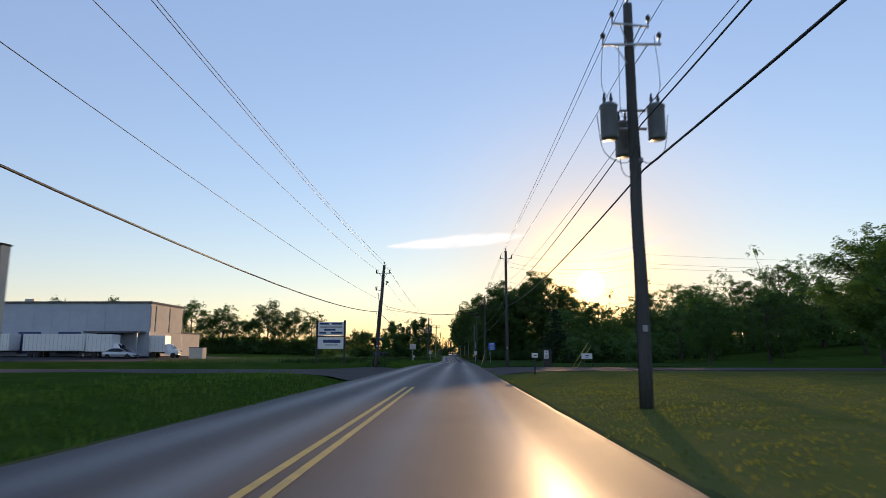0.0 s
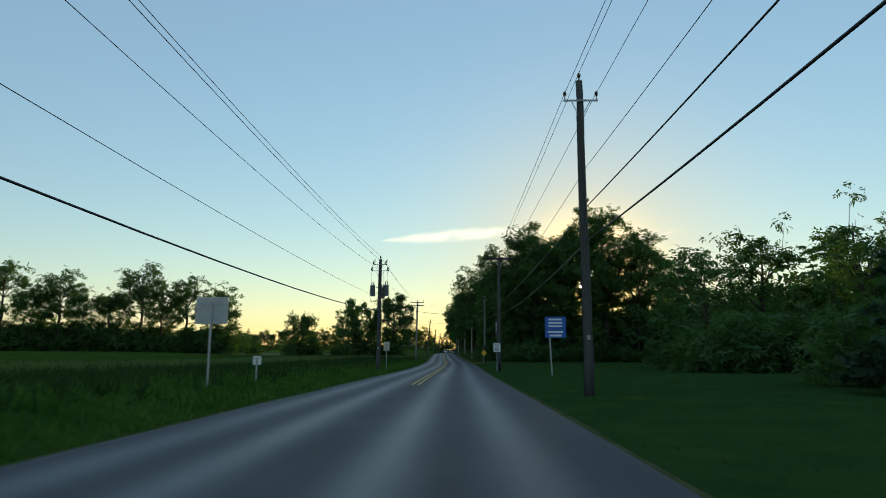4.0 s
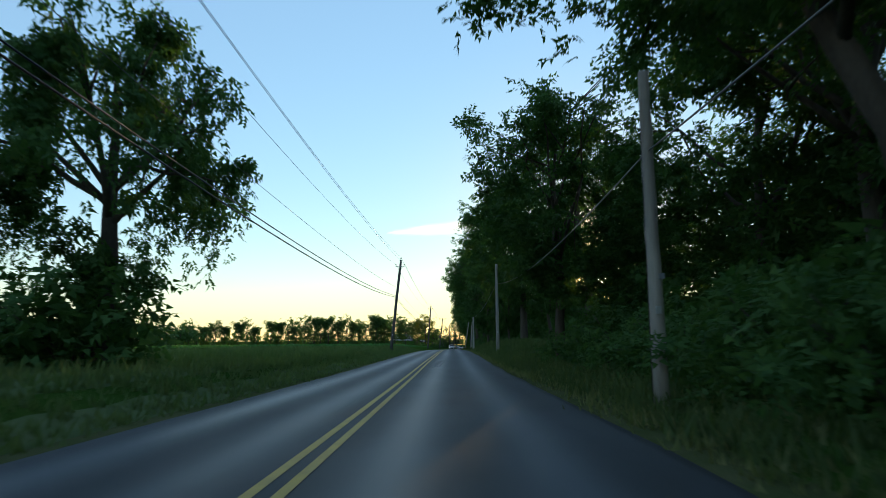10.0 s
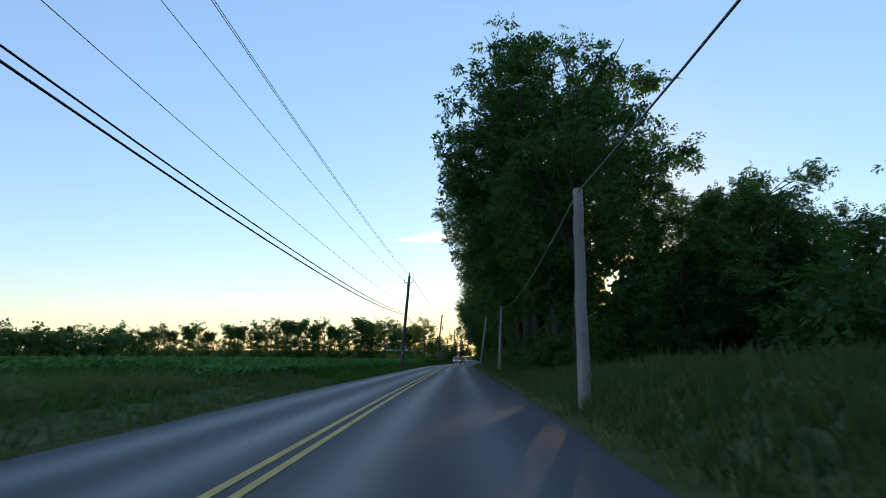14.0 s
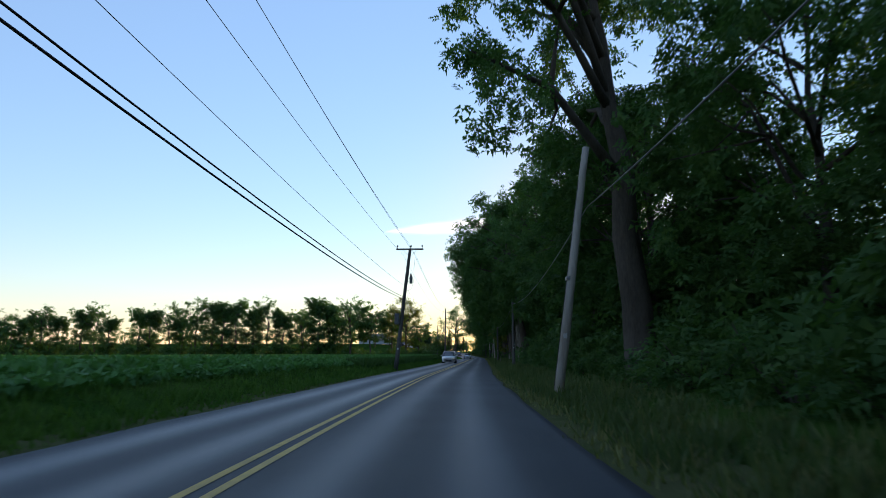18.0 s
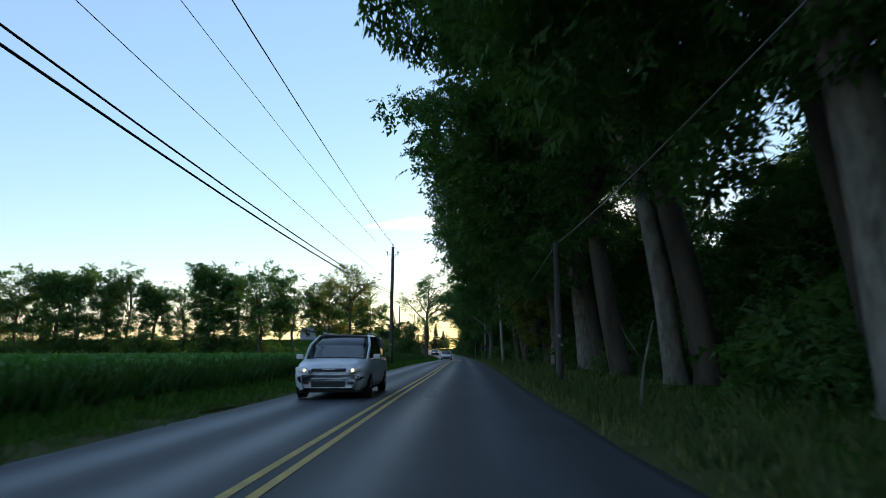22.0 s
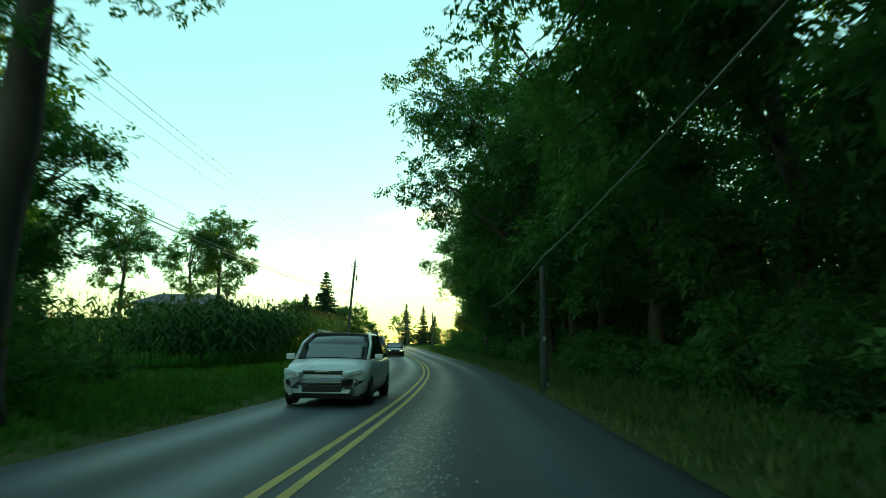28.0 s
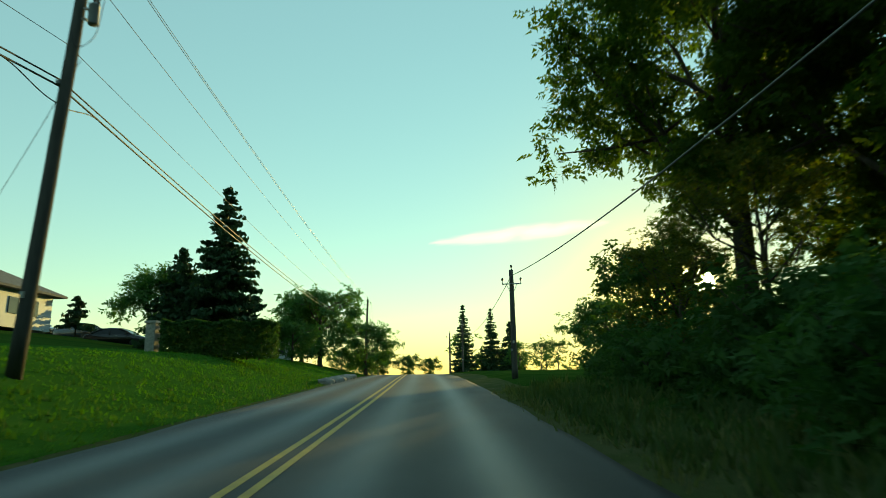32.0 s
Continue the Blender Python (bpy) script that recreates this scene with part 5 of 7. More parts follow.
# large leaning roadside trunks that stand out from the wood
for x, y, kind, seed, h, lean, rad, pale, lab in (
        (3.6, 371.5, "broadleaf_tree", 31, 21, (-1.2, 0.5), 0.58, False, "massive dark-barked roadside tree with vines"),
        (4.5, 432.5, "broadleaf_tree", 32, 20, (-2.6, 1.0), 0.46, True, "large pale-trunked tree leaning over the verge"),
        (4.8, 443.0, "broadleaf_tree", 33, 19, (-3.2, 0.5), 0.34, True, "dark tree leaning over the road"),
        (5.6, 459.0, "broadleaf_tree", 34, 20, (-2.6, 0.6), 0.55, True, "large scarred grey-trunked roadside tree"),
        (5.6, 470.0, "broadleaf_tree", 35, 19, (0.2, 0.4), 0.36, True, "twin-stemmed grey roadside tree"),
        (6.0, 490.0, "broadleaf_tree", 36, 19, (-2.0, 0.0), 0.32, False, "slender dark roadside tree"),
        (4.45, 523.2, "pale_barked_tree", 37, 19, (-0.5, 0.2), 0.28, True, "large pale-barked tree forking over the verge"),
        (9.6, 243.3, "broadleaf_tree", 42, 17.5, (-1.0, 0.0), 0.36, False, "dark tree hanging over the verge before a bank"),
        (8.4, 204.5, "broadleaf_tree", 40, 18.5, (-4.6, 1.0), 0.36, False, "dark tree with boughs hanging over the road"),
        (4.4, 334.0, "broadleaf_tree", 38, 20.5, (-2.4, 0.0), 0.38, False, "tall roadside tree with boughs spread over the road"),
        (4.6, 607.0, "broadleaf_tree", 43, 18, (-1.0, 0.0), 0.36, False, "tall dark tree leaning out near the wood's end"),
        (5.6, 568.0, "broadleaf_tree", 41, 18, (-2.2, 1.5), 0.38, False, "dense dark tree hanging over the road"),
        (4.6, 349.0, "broadleaf_tree", 39, 17, (-0.8, 0.3), 0.3, False, "dark roadside tree beside the verge")):
    hero = tree(kind, seed, h, 8.2 if lean[0] < -1.5 else 7.2 if lean[0] < -0.5 else 6.6, {334: 9.5, 243.3: 3.8, 607.0: 3.6, 523.2: 7.4}.get(y, 6.6), rad, 330 if y == 607 else 480, 56, 0.23, 0.42, bark=BARK_PALE if pale else BARK, lean=lean, boughs=11, fork=0.35, label=lab)
    hero.matrix_world = pose(x, y, ground_z(x, y) - 0.05)
    if kind == "pale_barked_tree":  # its great limb over the road
        part("limb", tubes_data("limb", [(smooth_line([(0.0, 0, 3.4), (-0.45, -0.05, 4.4), (-1.1, 0, 5.4), (-2.1, 0.1, 6.3), (-3.4, 0.3, 7.1), (-4.8, 0.4, 8.2), (-6.4, 0.5, 9.0)]), np.linspace(0.19, 0.035, 31))], BARK_PALE, 10), hero)
        over = np.random.default_rng(8)
        tips = np.repeat(np.array((-4.5, 0.3, 8.9)) + over.normal(size=(26, 3)) * np.array((2.4, 2.2, 1.5)), 8, axis=0)
        part("hanging_crown", tris_mesh("hanging_crown", leaf_sprays(over, tips + over.normal(size=tips.shape) * 0.45, 0.42, 56, 0.23, 0.1), LEAF), hero)
        part("fork", tubes_data("fork", [(smooth_line([(-0.05, 0, 6.6), (0.3, 0.1, 8.0), (0.5, 0.1, 9.6), (1.2, 0.2, 12)]), np.linspace(0.16, 0.06, 16))], BARK_PALE, 9), hero)
# the wood's sunlit end
end_tree = tree("broadleaf_tree", 75, 17.5, 5.5, 4.2, 0.34, 820, 56, 0.22, 0.4, leaf=LEAF_SUNNY, boughs=13, shell=0.35, fork=0.24, label="full leafy tree with sun shining through its leaves")
end_tree.matrix_world = pose(4.3, 621.5, ground_z(4.3, 621.5) - 0.05)
end_tree = tree("broadleaf_tree", 74, 15, 5.4, 2.0, 0.3, 560, 56, 0.22, 0.42, leaf=LEAF_SUNNY, boughs=12, shell=0.35, fork=0.24, label="leafy dark-green tree with sunlit leaves at the wood's end")
end_tree.matrix_world = pose(7.6, 617, ground_z(7.6, 617) - 0.05)
place(PROTO["y"], 9.5, 627, 0.5, 160)
place(PROTO["b"], 11.0, 624, 0.95, 35)
place(PROTO["y"], 2.7, 623, 0.34, 80)
# added to hide the sun's disc behind foliage
place(PROTO["r"], 3.3, 629, 0.85, 140)
place(PROTO["y"], 3.4, 617.5, 0.4, 10)
# two trees added to shade the road from the low sun
place(PROTO["d"], 12, 608, 0.9, 60)
place(PROTO["d"], 16, 616, 1.0, 160)
place(PROTO["d"], 6.0, 584, 1.05, 120)
place(PROTO["d"], 5.0, 592, 1.0, 20)
gold = tree("broadleaf_tree", 76, 6.4, 3.4, 1.2, 0.12, 150, 42, 0.26, 0.34, leaf=LEAF_GOLD, boughs=9, shell=0.5, fork=0.3, label="small tree under taller ones, olive-yellow leaves lightened for skylight")
gold.matrix_world = pose(5.4, 471.6, ground_z(5.4, 471.6) - 0.05)
# trees added to close a sky gap, the last two to cover the sun
for x, y, k, s in ((17.5, 448, "m", 0.85), (20, 457, "n", 1.0), (23, 467, "m", 0.85), (27, 476, "n", 0.95), (15.5, 440, "n", 0.8), (17.5, 481, "m", 0.85), (21, 497, "m", 0.9)):
    place(PROTO[k], x, y, s, 71 * x)
# bushes at the wood's end, many added to keep sun patches off the road
for x, y, s in ((1.8, 609, 0.9), (2.2, 614, 1.1), (1.0, 619, 0.8), (4.0, 622, 1.0), (7.0, 624, 1.2), (3.6, 604, 1.1), (3.2, 617, 1.0), (5.5, 626, 1.3), (3.4, 611, 1.1), (4.8, 613.5, 1.2), (5.4, 618, 1.2), (8.2, 617, 1.3), (5.2, 608, 1.2), (7.0, 611, 1.3), (9.2, 622, 1.3), (10, 612, 1.4), (12, 618, 1.4), (2.2, 628, 1.2), (1.5, 625, 0.9), (3.8, 631, 1.2)):
    place(BUSH["u"], x, y, s, 70 * y)
for x, y, k, s in ((5.4, 664, "r", 1.0), (9.5, 667, "n", 0.26), (14, 660, "n", 0.22), (19, 655, "n", 0.24), (25, 650, "n", 0.45), (0.0, 690, "s", 0.7), (1.5, 676, "s", 0.6), (-3, 700, "n", 0.35), (33, 645, "m", 0.7)):
    place(PROTO[k], x, y, s, 21 * y)

# ---- trees across the fields on the left ----
for i, (x, y) in enumerate([(-112 + 4.1 * k, 176 + 1.6 * k) for k in range(17)]):
    place(PROTO["fgvfg"[i % 5]], x + rng.uniform(-1, 1), y + rng.uniform(-1.5, 1.5), rng.uniform(0.85, 1.1), rng.uniform(0, 360))
    place(BUSH["h"], x + 2, y - 1, rng.uniform(0.9, 1.4), rng.uniform(0, 360))
    place(BUSH["h"], x - 1, y + 1, rng.uniform(0.9, 1.4), rng.uniform(0, 360))
    place(BUSH["h"], x + 0.5, y + 3, rng.uniform(1.3, 1.8), rng.uniform(0, 360))
vine = place(PROTO["r"], -31.8, 212, 0.95, 25, sz=1.3)
tagged(vine, "broad tree smothered in dark vines by a field")
place(PROTO["v"], -20.6, 213.4, 0.42, 10, sz=0.4)
place(PROTO["v"], -13.4, 216.6, 0.4, 80, sz=0.34)
place(PROTO["w"], -20.8, 213, 1.0, 10)
place(PROTO["w"], -13.0, 216, 1.12, 150)
for x, y, s in ((-21, 212, 1.0), (-19.5, 214, 1.2), (-13.5, 215, 1.1), (-15.8, 216, 0.8), (-24.5, 214, 0.7), (-30, 214, 0.7), (-33, 211, 1.1), (-31, 213, 1.2), (-42, 212, 0.8), (-48, 209, 0.8)):
    place(BUSH["h"], x, y, s, 60 * x)
x = -39
while x > -210:
    s = rng.uniform(1.28, 1.5) if x > -95 else rng.uniform(1.1, 1.3)
    place(PROTO["vgvvfg"[rng.integers(6)]], x, 551 - 0.02 * x + rng.uniform(-3, 3), s, rng.uniform(0, 360), sz=s * rng.uniform(0.85, 1.1))
    x -= rng.uniform(4.0, 7.6) if x > -110 else rng.uniform(4, 9)
hedge = [(x + rng.uniform(-1, 1), 550 + rng.uniform(-2, 3), rng.uniform(3.0, 6.5) * (0.5 if x > -38 else 1), rng.uniform(2.0, 3.2), 0.1) for x in np.arange(-210, -14, 2.2)]
thicket("field_hedge", "dark bushy undergrowth below a distant row of trees", hedge, seed=7, size=0.5, density=44)
# the forked tree at the verge, trees behind the corn
fork = tree("forked_tree", 51, 16.5, 6.8, 5.2, 0.36, 330, 63, 0.16, 0.42, boughs=12, lean=(0.7, 0), shell=0.55, fork=0.42, label="tall forked tree with a thin crown at the field's edge")
fork.matrix_world = pose(-6.2, 541.7, ground_z(-6.2, 541.7) - 0.05)
for x, y, k, s in ((-29.5, 614, "f", 1.0), (-40, 610, "f", 0.95), (-35, 618, "g", 1.0), (-50, 606, "f", 1.0), (-58, 612, "v", 1.0), (-68, 604, "f", 1.05), (-22, 553, "y", 1.22), (-33, 551, "g", 1.3), (-27, 557, "g", 1.2), (-18, 554, "g", 0.95), (-10.2, 546.5, "d", 0.52)):
    place(PROTO[k], x, y, s, 47 * x)
for x, y, s in ((-7.5, 543, 0.9), (-9.5, 546, 0.8), (-12, 551, 0.8), (-8.6, 549, 0.6), (-15, 551, 1.0), (-18, 554, 1.1)):
    place(BUSH["t" if s < 0.85 else "u"], x, y, s, 60 * x)
# garden trees, spruces and pines at the rise
for x, y, h, r, seed in ((-21.0, 640, 11.1, 3.0, 61), (-24.5, 641, 7.0, 2.4, 62), (-37, 648, 3.2, 1.2, 66), (-12.6, 713, 12.0, 2.2, 63), (-8.0, 716, 11.5, 2.2, 64), (-4.5, 704, 8.0, 2.0, 65)):
    sp = spruce(seed, h, r, "tall dark spruce on the rise" if h > 8 else "small dark spruce in a garden", gap=0.5 if h > 8 else 0.42, full=1.1)
    sp.matrix_world = pose(x, y, ground_z(x, y) - 0.05)
sp = spruce(67, 8.2, 2.7, "broad dark spruce above dense shrubs", gap=0.5)
sp.matrix_world = pose(14.6, 97, ground_z(14.6, 97) - 0.05)
for x, y, s in ((-27, 643, 0.85), (-25, 646, 0.8), (-19.5, 655, 1.0), (-22.5, 659, 0.9), (-17, 661, 0.75), (-19, 647, 0.45)):
    place(PROTO["r"], x, y, s, 80 * x)
for x, y, s in ((-30, 728, 0.8), (-34, 731, 0.9), (-26, 735, 0.7), (-22, 738, 0.6), (-39, 730, 0.8), (-10, 722, 0.6), (-6, 718, 0.7)):
    place(PROTO["r"], x, y, s, 90 * x)
# far woods that close the view
far = []
for i in range(210):
    a = -1.9 + 3.8 * i / 209
    d = 640 + 90 * math.sin(i * 2.7)
    x, y = d * math.sin(a) - 20, 300 + d * math.cos(a)
    if abs(x - road_x(y)) > 18:
        far.append((x, y, rng.uniform(12, 19), rng.uniform(7, 11), 0.5))
for i in range(60):
    far.append((-260 + 2 * i + rng.uniform(-3, 3), 240 + 5 * i, rng.uniform(10, 15), rng.uniform(4, 6), 0.5))
for i in range(90):  # behind the start
    a = 2.0 + 2.3 * i / 89
    far.append((150 * math.sin(a), 20 + 150 * math.cos(a) * (1 if abs(math.sin(a)) > 0.2 else 1.2), rng.uniform(10, 15), rng.uniform(5, 7), 0.5))
thicket("far_woods", "distant dark woods closing the horizon", far, seed=8, density=11, size=1.7)


# ---- verge grass, crops and corn ----
def tufts(name, label, spots, mat, blades=5, category="grass"):
    """Grass as loose bent blades; spots of (x, y, height)."""
    r = np.random.default_rng(len(spots))
    p = np.array([(x, y, ground_z(x, y)) for x, y, _ in spots])
    h = np.repeat(np.array([s[2] for s in spots]), blades) * r.uniform(0.6, 1.3, len(spots) * blades)
    base = np.repeat(p, blades, axis=0) + r.normal(size=(len(h), 3)) * np.array((0.12, 0.12, 0))
    base[:, 2] -= 0.03
    a = r.uniform(0, 6.28, len(h))
    side = np.stack([np.cos(a), np.sin(a), 0 * a], 1) * (0.02 + 0.05 * h)[:, None]
    tip = base + np.stack([r.normal(size=len(h)) * 0.35 * h, r.normal(size=len(h)) * 0.35 * h, h], 1)
    return tagged(new(name, tris_mesh(name, np.stack([base - side, base + side, tip], 1), mat)), label, category, kind="stuff")


r = np.random.default_rng(77)
spots = [(road_x(y) - 3.45 - abs(r.normal()) * (1.2 if 292 < y < 545 else 2.2), y, r.uniform(0.15, 0.42) * (0.5 if y < 60 or y > 560 else 0.75)) for y in r.uniform(-10, 640, 21000)
         if not (28 < y < 58)]
tufts("roadside_grass_left", "long unmown green roadside grass", [s for s in spots if not 195 < s[1] < 300], BLADE, 6)
tufts("meadow_edge_grass", "long pale green roadside grass", [s for s in spots if 195 < s[1] < 300], PALE_BLADE, 7)
spots = [(road_x(y) - r.uniform(5, 28), y, r.uniform(0.2, 0.5)) for y in r.uniform(60, 290, 14000)]
tufts("field_weeds", "rough dark green field weeds", [s for s in spots if s[1] <= 195 and s[0] > -17], WEED_BLADE, 6)
# beyond x -17 the paler blades carry a grazing sheen in their colour
tufts("field_grass", "rough pale green field grass", [s for s in spots if s[1] > 195 or s[0] <= -17], PALE_BLADE, 6)
spots = [(road_x(y) - 4.9 - abs(r.normal()) * 0.9, y, r.uniform(0.3, 0.6)) for y in r.uniform(392, 536, 5500)]
tufts("tall_weeds", "tall dark green weeds between road and field", spots, CORN, 7)
spots = [(road_x(y) + 4.15 + abs(r.normal()) * 1.2, y, r.uniform(0.08, 0.28)) for y in r.uniform(170, 625, 9400)]
tufts("roadside_grass_right", "thin pale dry roadside grass", spots, DRY_BLADE, 6)
spots = [(road_x(y) + 4.5 + abs(r.normal()) * 1.3, y, r.uniform(0.14, 0.42)) for y in r.uniform(174, 625, 14000)]
tufts("verge_grass", "soft green grass along the wood's edge", spots, VERGE_BLADE, 6)
spots = [(road_x(y) + 4.3 + r.uniform(0, 1) ** 1.3 * 20, y, r.uniform(0.05, 0.1)) for y in r.uniform(38, 168, 12000) if not (36 < y < 60)]
tufts("lawn_grass", "short mown lawn grass", spots, WEED_BLADE, 5)
spots = [(road_x(y) + 4.2 + r.uniform(0, 1) ** 1.3 * 24, y, r.uniform(0.05, 0.11)) for y in r.uniform(-5, 37, 22000)]
tufts("sunlit_lawn", "short olive-green lawn grass in low sunlight", spots, OLIVE_BLADE, 5)
spots = [(road_x(y) + 5.0 + r.uniform(0, 16), y, r.uniform(0.25, 0.6)) for y in r.uniform(236, 303, 7000)]
tufts("bank_grass", "tall soft grass on a bank", spots, VERGE_BLADE, 6)
spots = [(road_x(y) - 3.5 - r.uniform(0, 6.5), y, r.uniform(0.05, 0.12)) for y in r.uniform(556, 650, 15000)]
tufts("bank_lawn", "short green grass on a sloping bank", spots, LAWN_BLADE, 5)

c = np.array([(road_x(y) - o, y, 0.0) for y, o in zip(r.uniform(292, 543, 34000), 5.7 + 54 * r.uniform(0, 1, 34000) ** 1.6)])
c[:, 2] = [ground_z(x, y) + 0.5 - 0.3 * math.exp(-((road_x(y) - x - 5.7) / 1.6) ** 2) for x, y, _ in c]
tagged(new("bean_field", tris_mesh("bean_field", leaf_quads(r, c, 0.22, 6, 0.36, 0.0, 0.5)[:, 1:], CROP)), "low even green bean crop covering the field", "crop field", kind="stuff")


def corn_field():
    r = np.random.default_rng(5)
    stems, blades, tops = [], [], []
    for row in range(16):
        o = 7.7 + 0.8 * row + (8 if row > 11 else 0)
        for y in np.arange(558, 611, 0.3 if row < 5 else 0.6):
            x = road_x(y) - o + r.normal() * 0.06
            yy = y + r.normal() * 0.06
            h = r.uniform(2.5, 3.1)
            z = ground_z(x, yy) - 0.05
            a = r.uniform(0, 3.14)
            d = np.array((math.cos(a), math.sin(a), 0)) * 0.016
            p0, p1 = np.array((x, yy, z)), np.array((x + r.normal() * 0.08, yy + r.normal() * 0.08, z + h))
            stems.append((p0 - d, p0 + d, p1 + d * 0.4, p1 - d * 0.4))
            for k in range(9 if row < 6 else 5):
                b = r.uniform(0, 6.28)
                out = np.array((math.cos(b), math.sin(b), 0))
                side = np.array((-out[1], out[0], 0)) * 0.075
                s = p0 + (p1 - p0) * r.uniform(0.2, 0.92)
                l = r.uniform(0.45, 0.8)
                m = s + out * l * 0.5 + np.array((0, 0, 0.32 * l))
                e = s + out * l + np.array((0, 0, -0.15 * l))
                blades.append((s - side * 0.5, s + side * 0.5, m + side, m - side))
                blades.append((m - side, m + side, e + side * 0.1, e - side * 0.1))
            for k in range(3):
                b = r.uniform(0, 6.28)
                t = p1 + np.array((math.cos(b) * 0.12, math.sin(b) * 0.12, r.uniform(0.2, 0.34)))
                tops.append((p1 - d, p1 + d, t + d * 0.3, t - d * 0.3))
    ob = tagged(new("corn_field", quads_mesh("corn_field", np.array(blades), CORN)), "tall green corn standing at the field's edge", "corn field", kind="stuff")
    part("corn_stalks", quads_mesh("corn_stalks", np.array(stems), CORN), ob)["kind"] = "stuff"
    part("corn_tassels", quads_mesh("corn_tassels", np.array(tops), TASSEL), ob)["kind"] = "stuff"


corn_field()


# ---- road signs ----
def text_mesh(text, size, mat):
    cu = bpy.data.curves.new("lettering", "FONT")
    cu.body, cu.size, cu.align_x, cu.align_y, cu.extrude = text, size, "CENTER", "CENTER", 0.001
    tmp = new("lettering", cu)
    me = bpy.data.meshes.new_from_object(tmp.evaluated_get(bpy.context.evaluated_depsgraph_get()))
    bpy.data.objects.remove(tmp)
    me.materials.clear()
    me.materials.append(mat)
    return me


FACE = Matrix.Rotation(radians(90), 4, "X")  # lettering upright, read from -y


def rounded_panel(name, w, h, mat, thick=0.012, radius=0.04):
    """An upright sheet in the x-z plane with rounded corners, its centre at the origin."""
    ring = []
    for cx, cz, a0 in ((w / 2 - radius, h / 2 - radius, 0), (-w / 2 + radius, h / 2 - radius, 90), (-w / 2 + radius, -h / 2 + radius, 180), (w / 2 - radius, -h / 2 + radius, 270)):
        ring += [(cx + radius * math.cos(radians(a0 + k * 30)), cz + radius * math.sin(radians(a0 + k * 30))) for k in range(4)]
    n = len(ring)
    verts = [(x, -thick / 2, z) for x, z in ring] + [(x, thick / 2, z) for x, z in ring]
    faces = [tuple(range(n - 1, -1, -1))[::-1], tuple(range(n, 2 * n))[::-1]] + [(k, k + n, (k + 1) % n + n, (k + 1) % n) for k in range(n)]
    return mesh_from(name, verts, faces, mat)


def sign_post(ob, h, x=0.0, mat=None, w=0.06, lean=0.0, back=0.03):
    """A folded steel channel post with punched holes along it."""
    part("post", box_data("post", w, 0.035, h, mat or STEEL, 0.006), ob, at=Matrix.Translation((x, back, -0.1)) @ pose(0, 0, 0, 0, lean, 0))
    for k in range(4):
        part("bolt", lathe_data("bolt", [(0.012, 0), (0.012, 0.012)], STEEL, 6), ob, at=Matrix.Translation((x, 0.008, h * 0.55 + 0.3 * k)) @ Matrix.Rotation(radians(90), 4, "X"))


def bars(parent, w, h, rows, mat, z=0.0, y=-0.0105, thick=0.05):
    """Unreadable lettering as plain bars."""
    rr = random.Random(int(w * 1000) + rows)
    for k in range(rows):
        ww = w * rr.uniform(0.62, 0.92)
        part("lettering_bar", box_data("lettering_bar", ww, 0.004, h / rows * 0.5, mat), parent, at=(0, y, z + h / 2 - h / rows * (k + 0.78)))


def speed_sign(x, y):
    ob = thing("speed_limit_sign", x, y, ground_z(x, y), "white speed limit sign with black 45 on a steel post", "road sign")
    sign_post(ob, 2.35)
    plate = part("plate", rounded_panel("plate", 0.61, 0.76, SIGN_WHITE), ob, "white sign plate", at=(0, 0, 2.0))
    for w, h, dx, dz in ((0.56, 0.012, 0, 0.345), (0.56, 0.012, 0, -0.345), (0.012, 0.69, -0.277, 0), (0.012, 0.69, 0.277, 0)):
        part("border", box_data("border", w, 0.003, h, INK, at=(0, 0, -h / 2)), plate, at=(dx, -0.0085, dz))
    for word, size, dz in (("SPEED", 0.15, 0.22), ("LIMIT", 0.15, 0.075), ("45", 0.42, -0.17)):
        part("lettering", text_mesh(word, size, INK), plate, at=Matrix.Translation((0, -0.0085, dz)) @ FACE)


def driveway_sign(x, y):
    ob = thing("driveway_sign", x, y, ground_z(x, y), "yellow diamond warning sign reading driveway on a post", "road sign")
    sign_post(ob, 1.9)
    plate = part("plate", rounded_panel("plate", 0.6, 0.6, SIGN_YELLOW), ob, "yellow diamond plate", at=Matrix.Translation((0, 0, 1.45)) @ pose(0, 0, 0, 0, 45, 0))
    part("lettering", text_mesh("DRIVEWAY", 0.115, INK), plate, at=pose(0, -0.0085, 0, 0, -45, 0) @ FACE)


def sign_back(x, y, w, h, z, label, mat=None, diamond=False, turn=0.0, post=None):
    ob = thing("road_sign", x, y, ground_z(x, y), label, "road sign", turn=turn)
    sign_post(ob, z + h * 0.45, mat=post, back=-0.03)
    m = Matrix.Translation((0, 0, z)) @ (pose(0, 0, 0, 0, 45, 0) if diamond else Matrix.Identity(4))
    plate = part("plate", rounded_panel("plate", w, h, mat or SIGN_BACK), ob, at=m)
    part("stiffener", box_data("stiffener", w * 0.8, 0.02, 0.04, STEEL), plate, at=(0, -0.018, h * 0.2))
    return plate


speed_sign(3.6, 132.6)
driveway_sign(4.27, 171.92)
sign_back(-5.6, 131.9, 0.5, 0.7, 2.0, "tan back of a road sign beside the field", TAN_AND_SUNLIT)
sign_back(-6.7, 96, 0.9, 0.75, 2.15, "wide bare back of a road sign in roadside grass")
sign_back(-6.9, 101, 0.3, 0.3, 0.7, "small pale marker plate in roadside grass", SIGN_WHITE)
sign_back(-7.9, 602.5, 0.46, 0.6, 2.35, "dark back of a road sign on a grass bank", DARK_WOOD, post=DARK_WOOD)
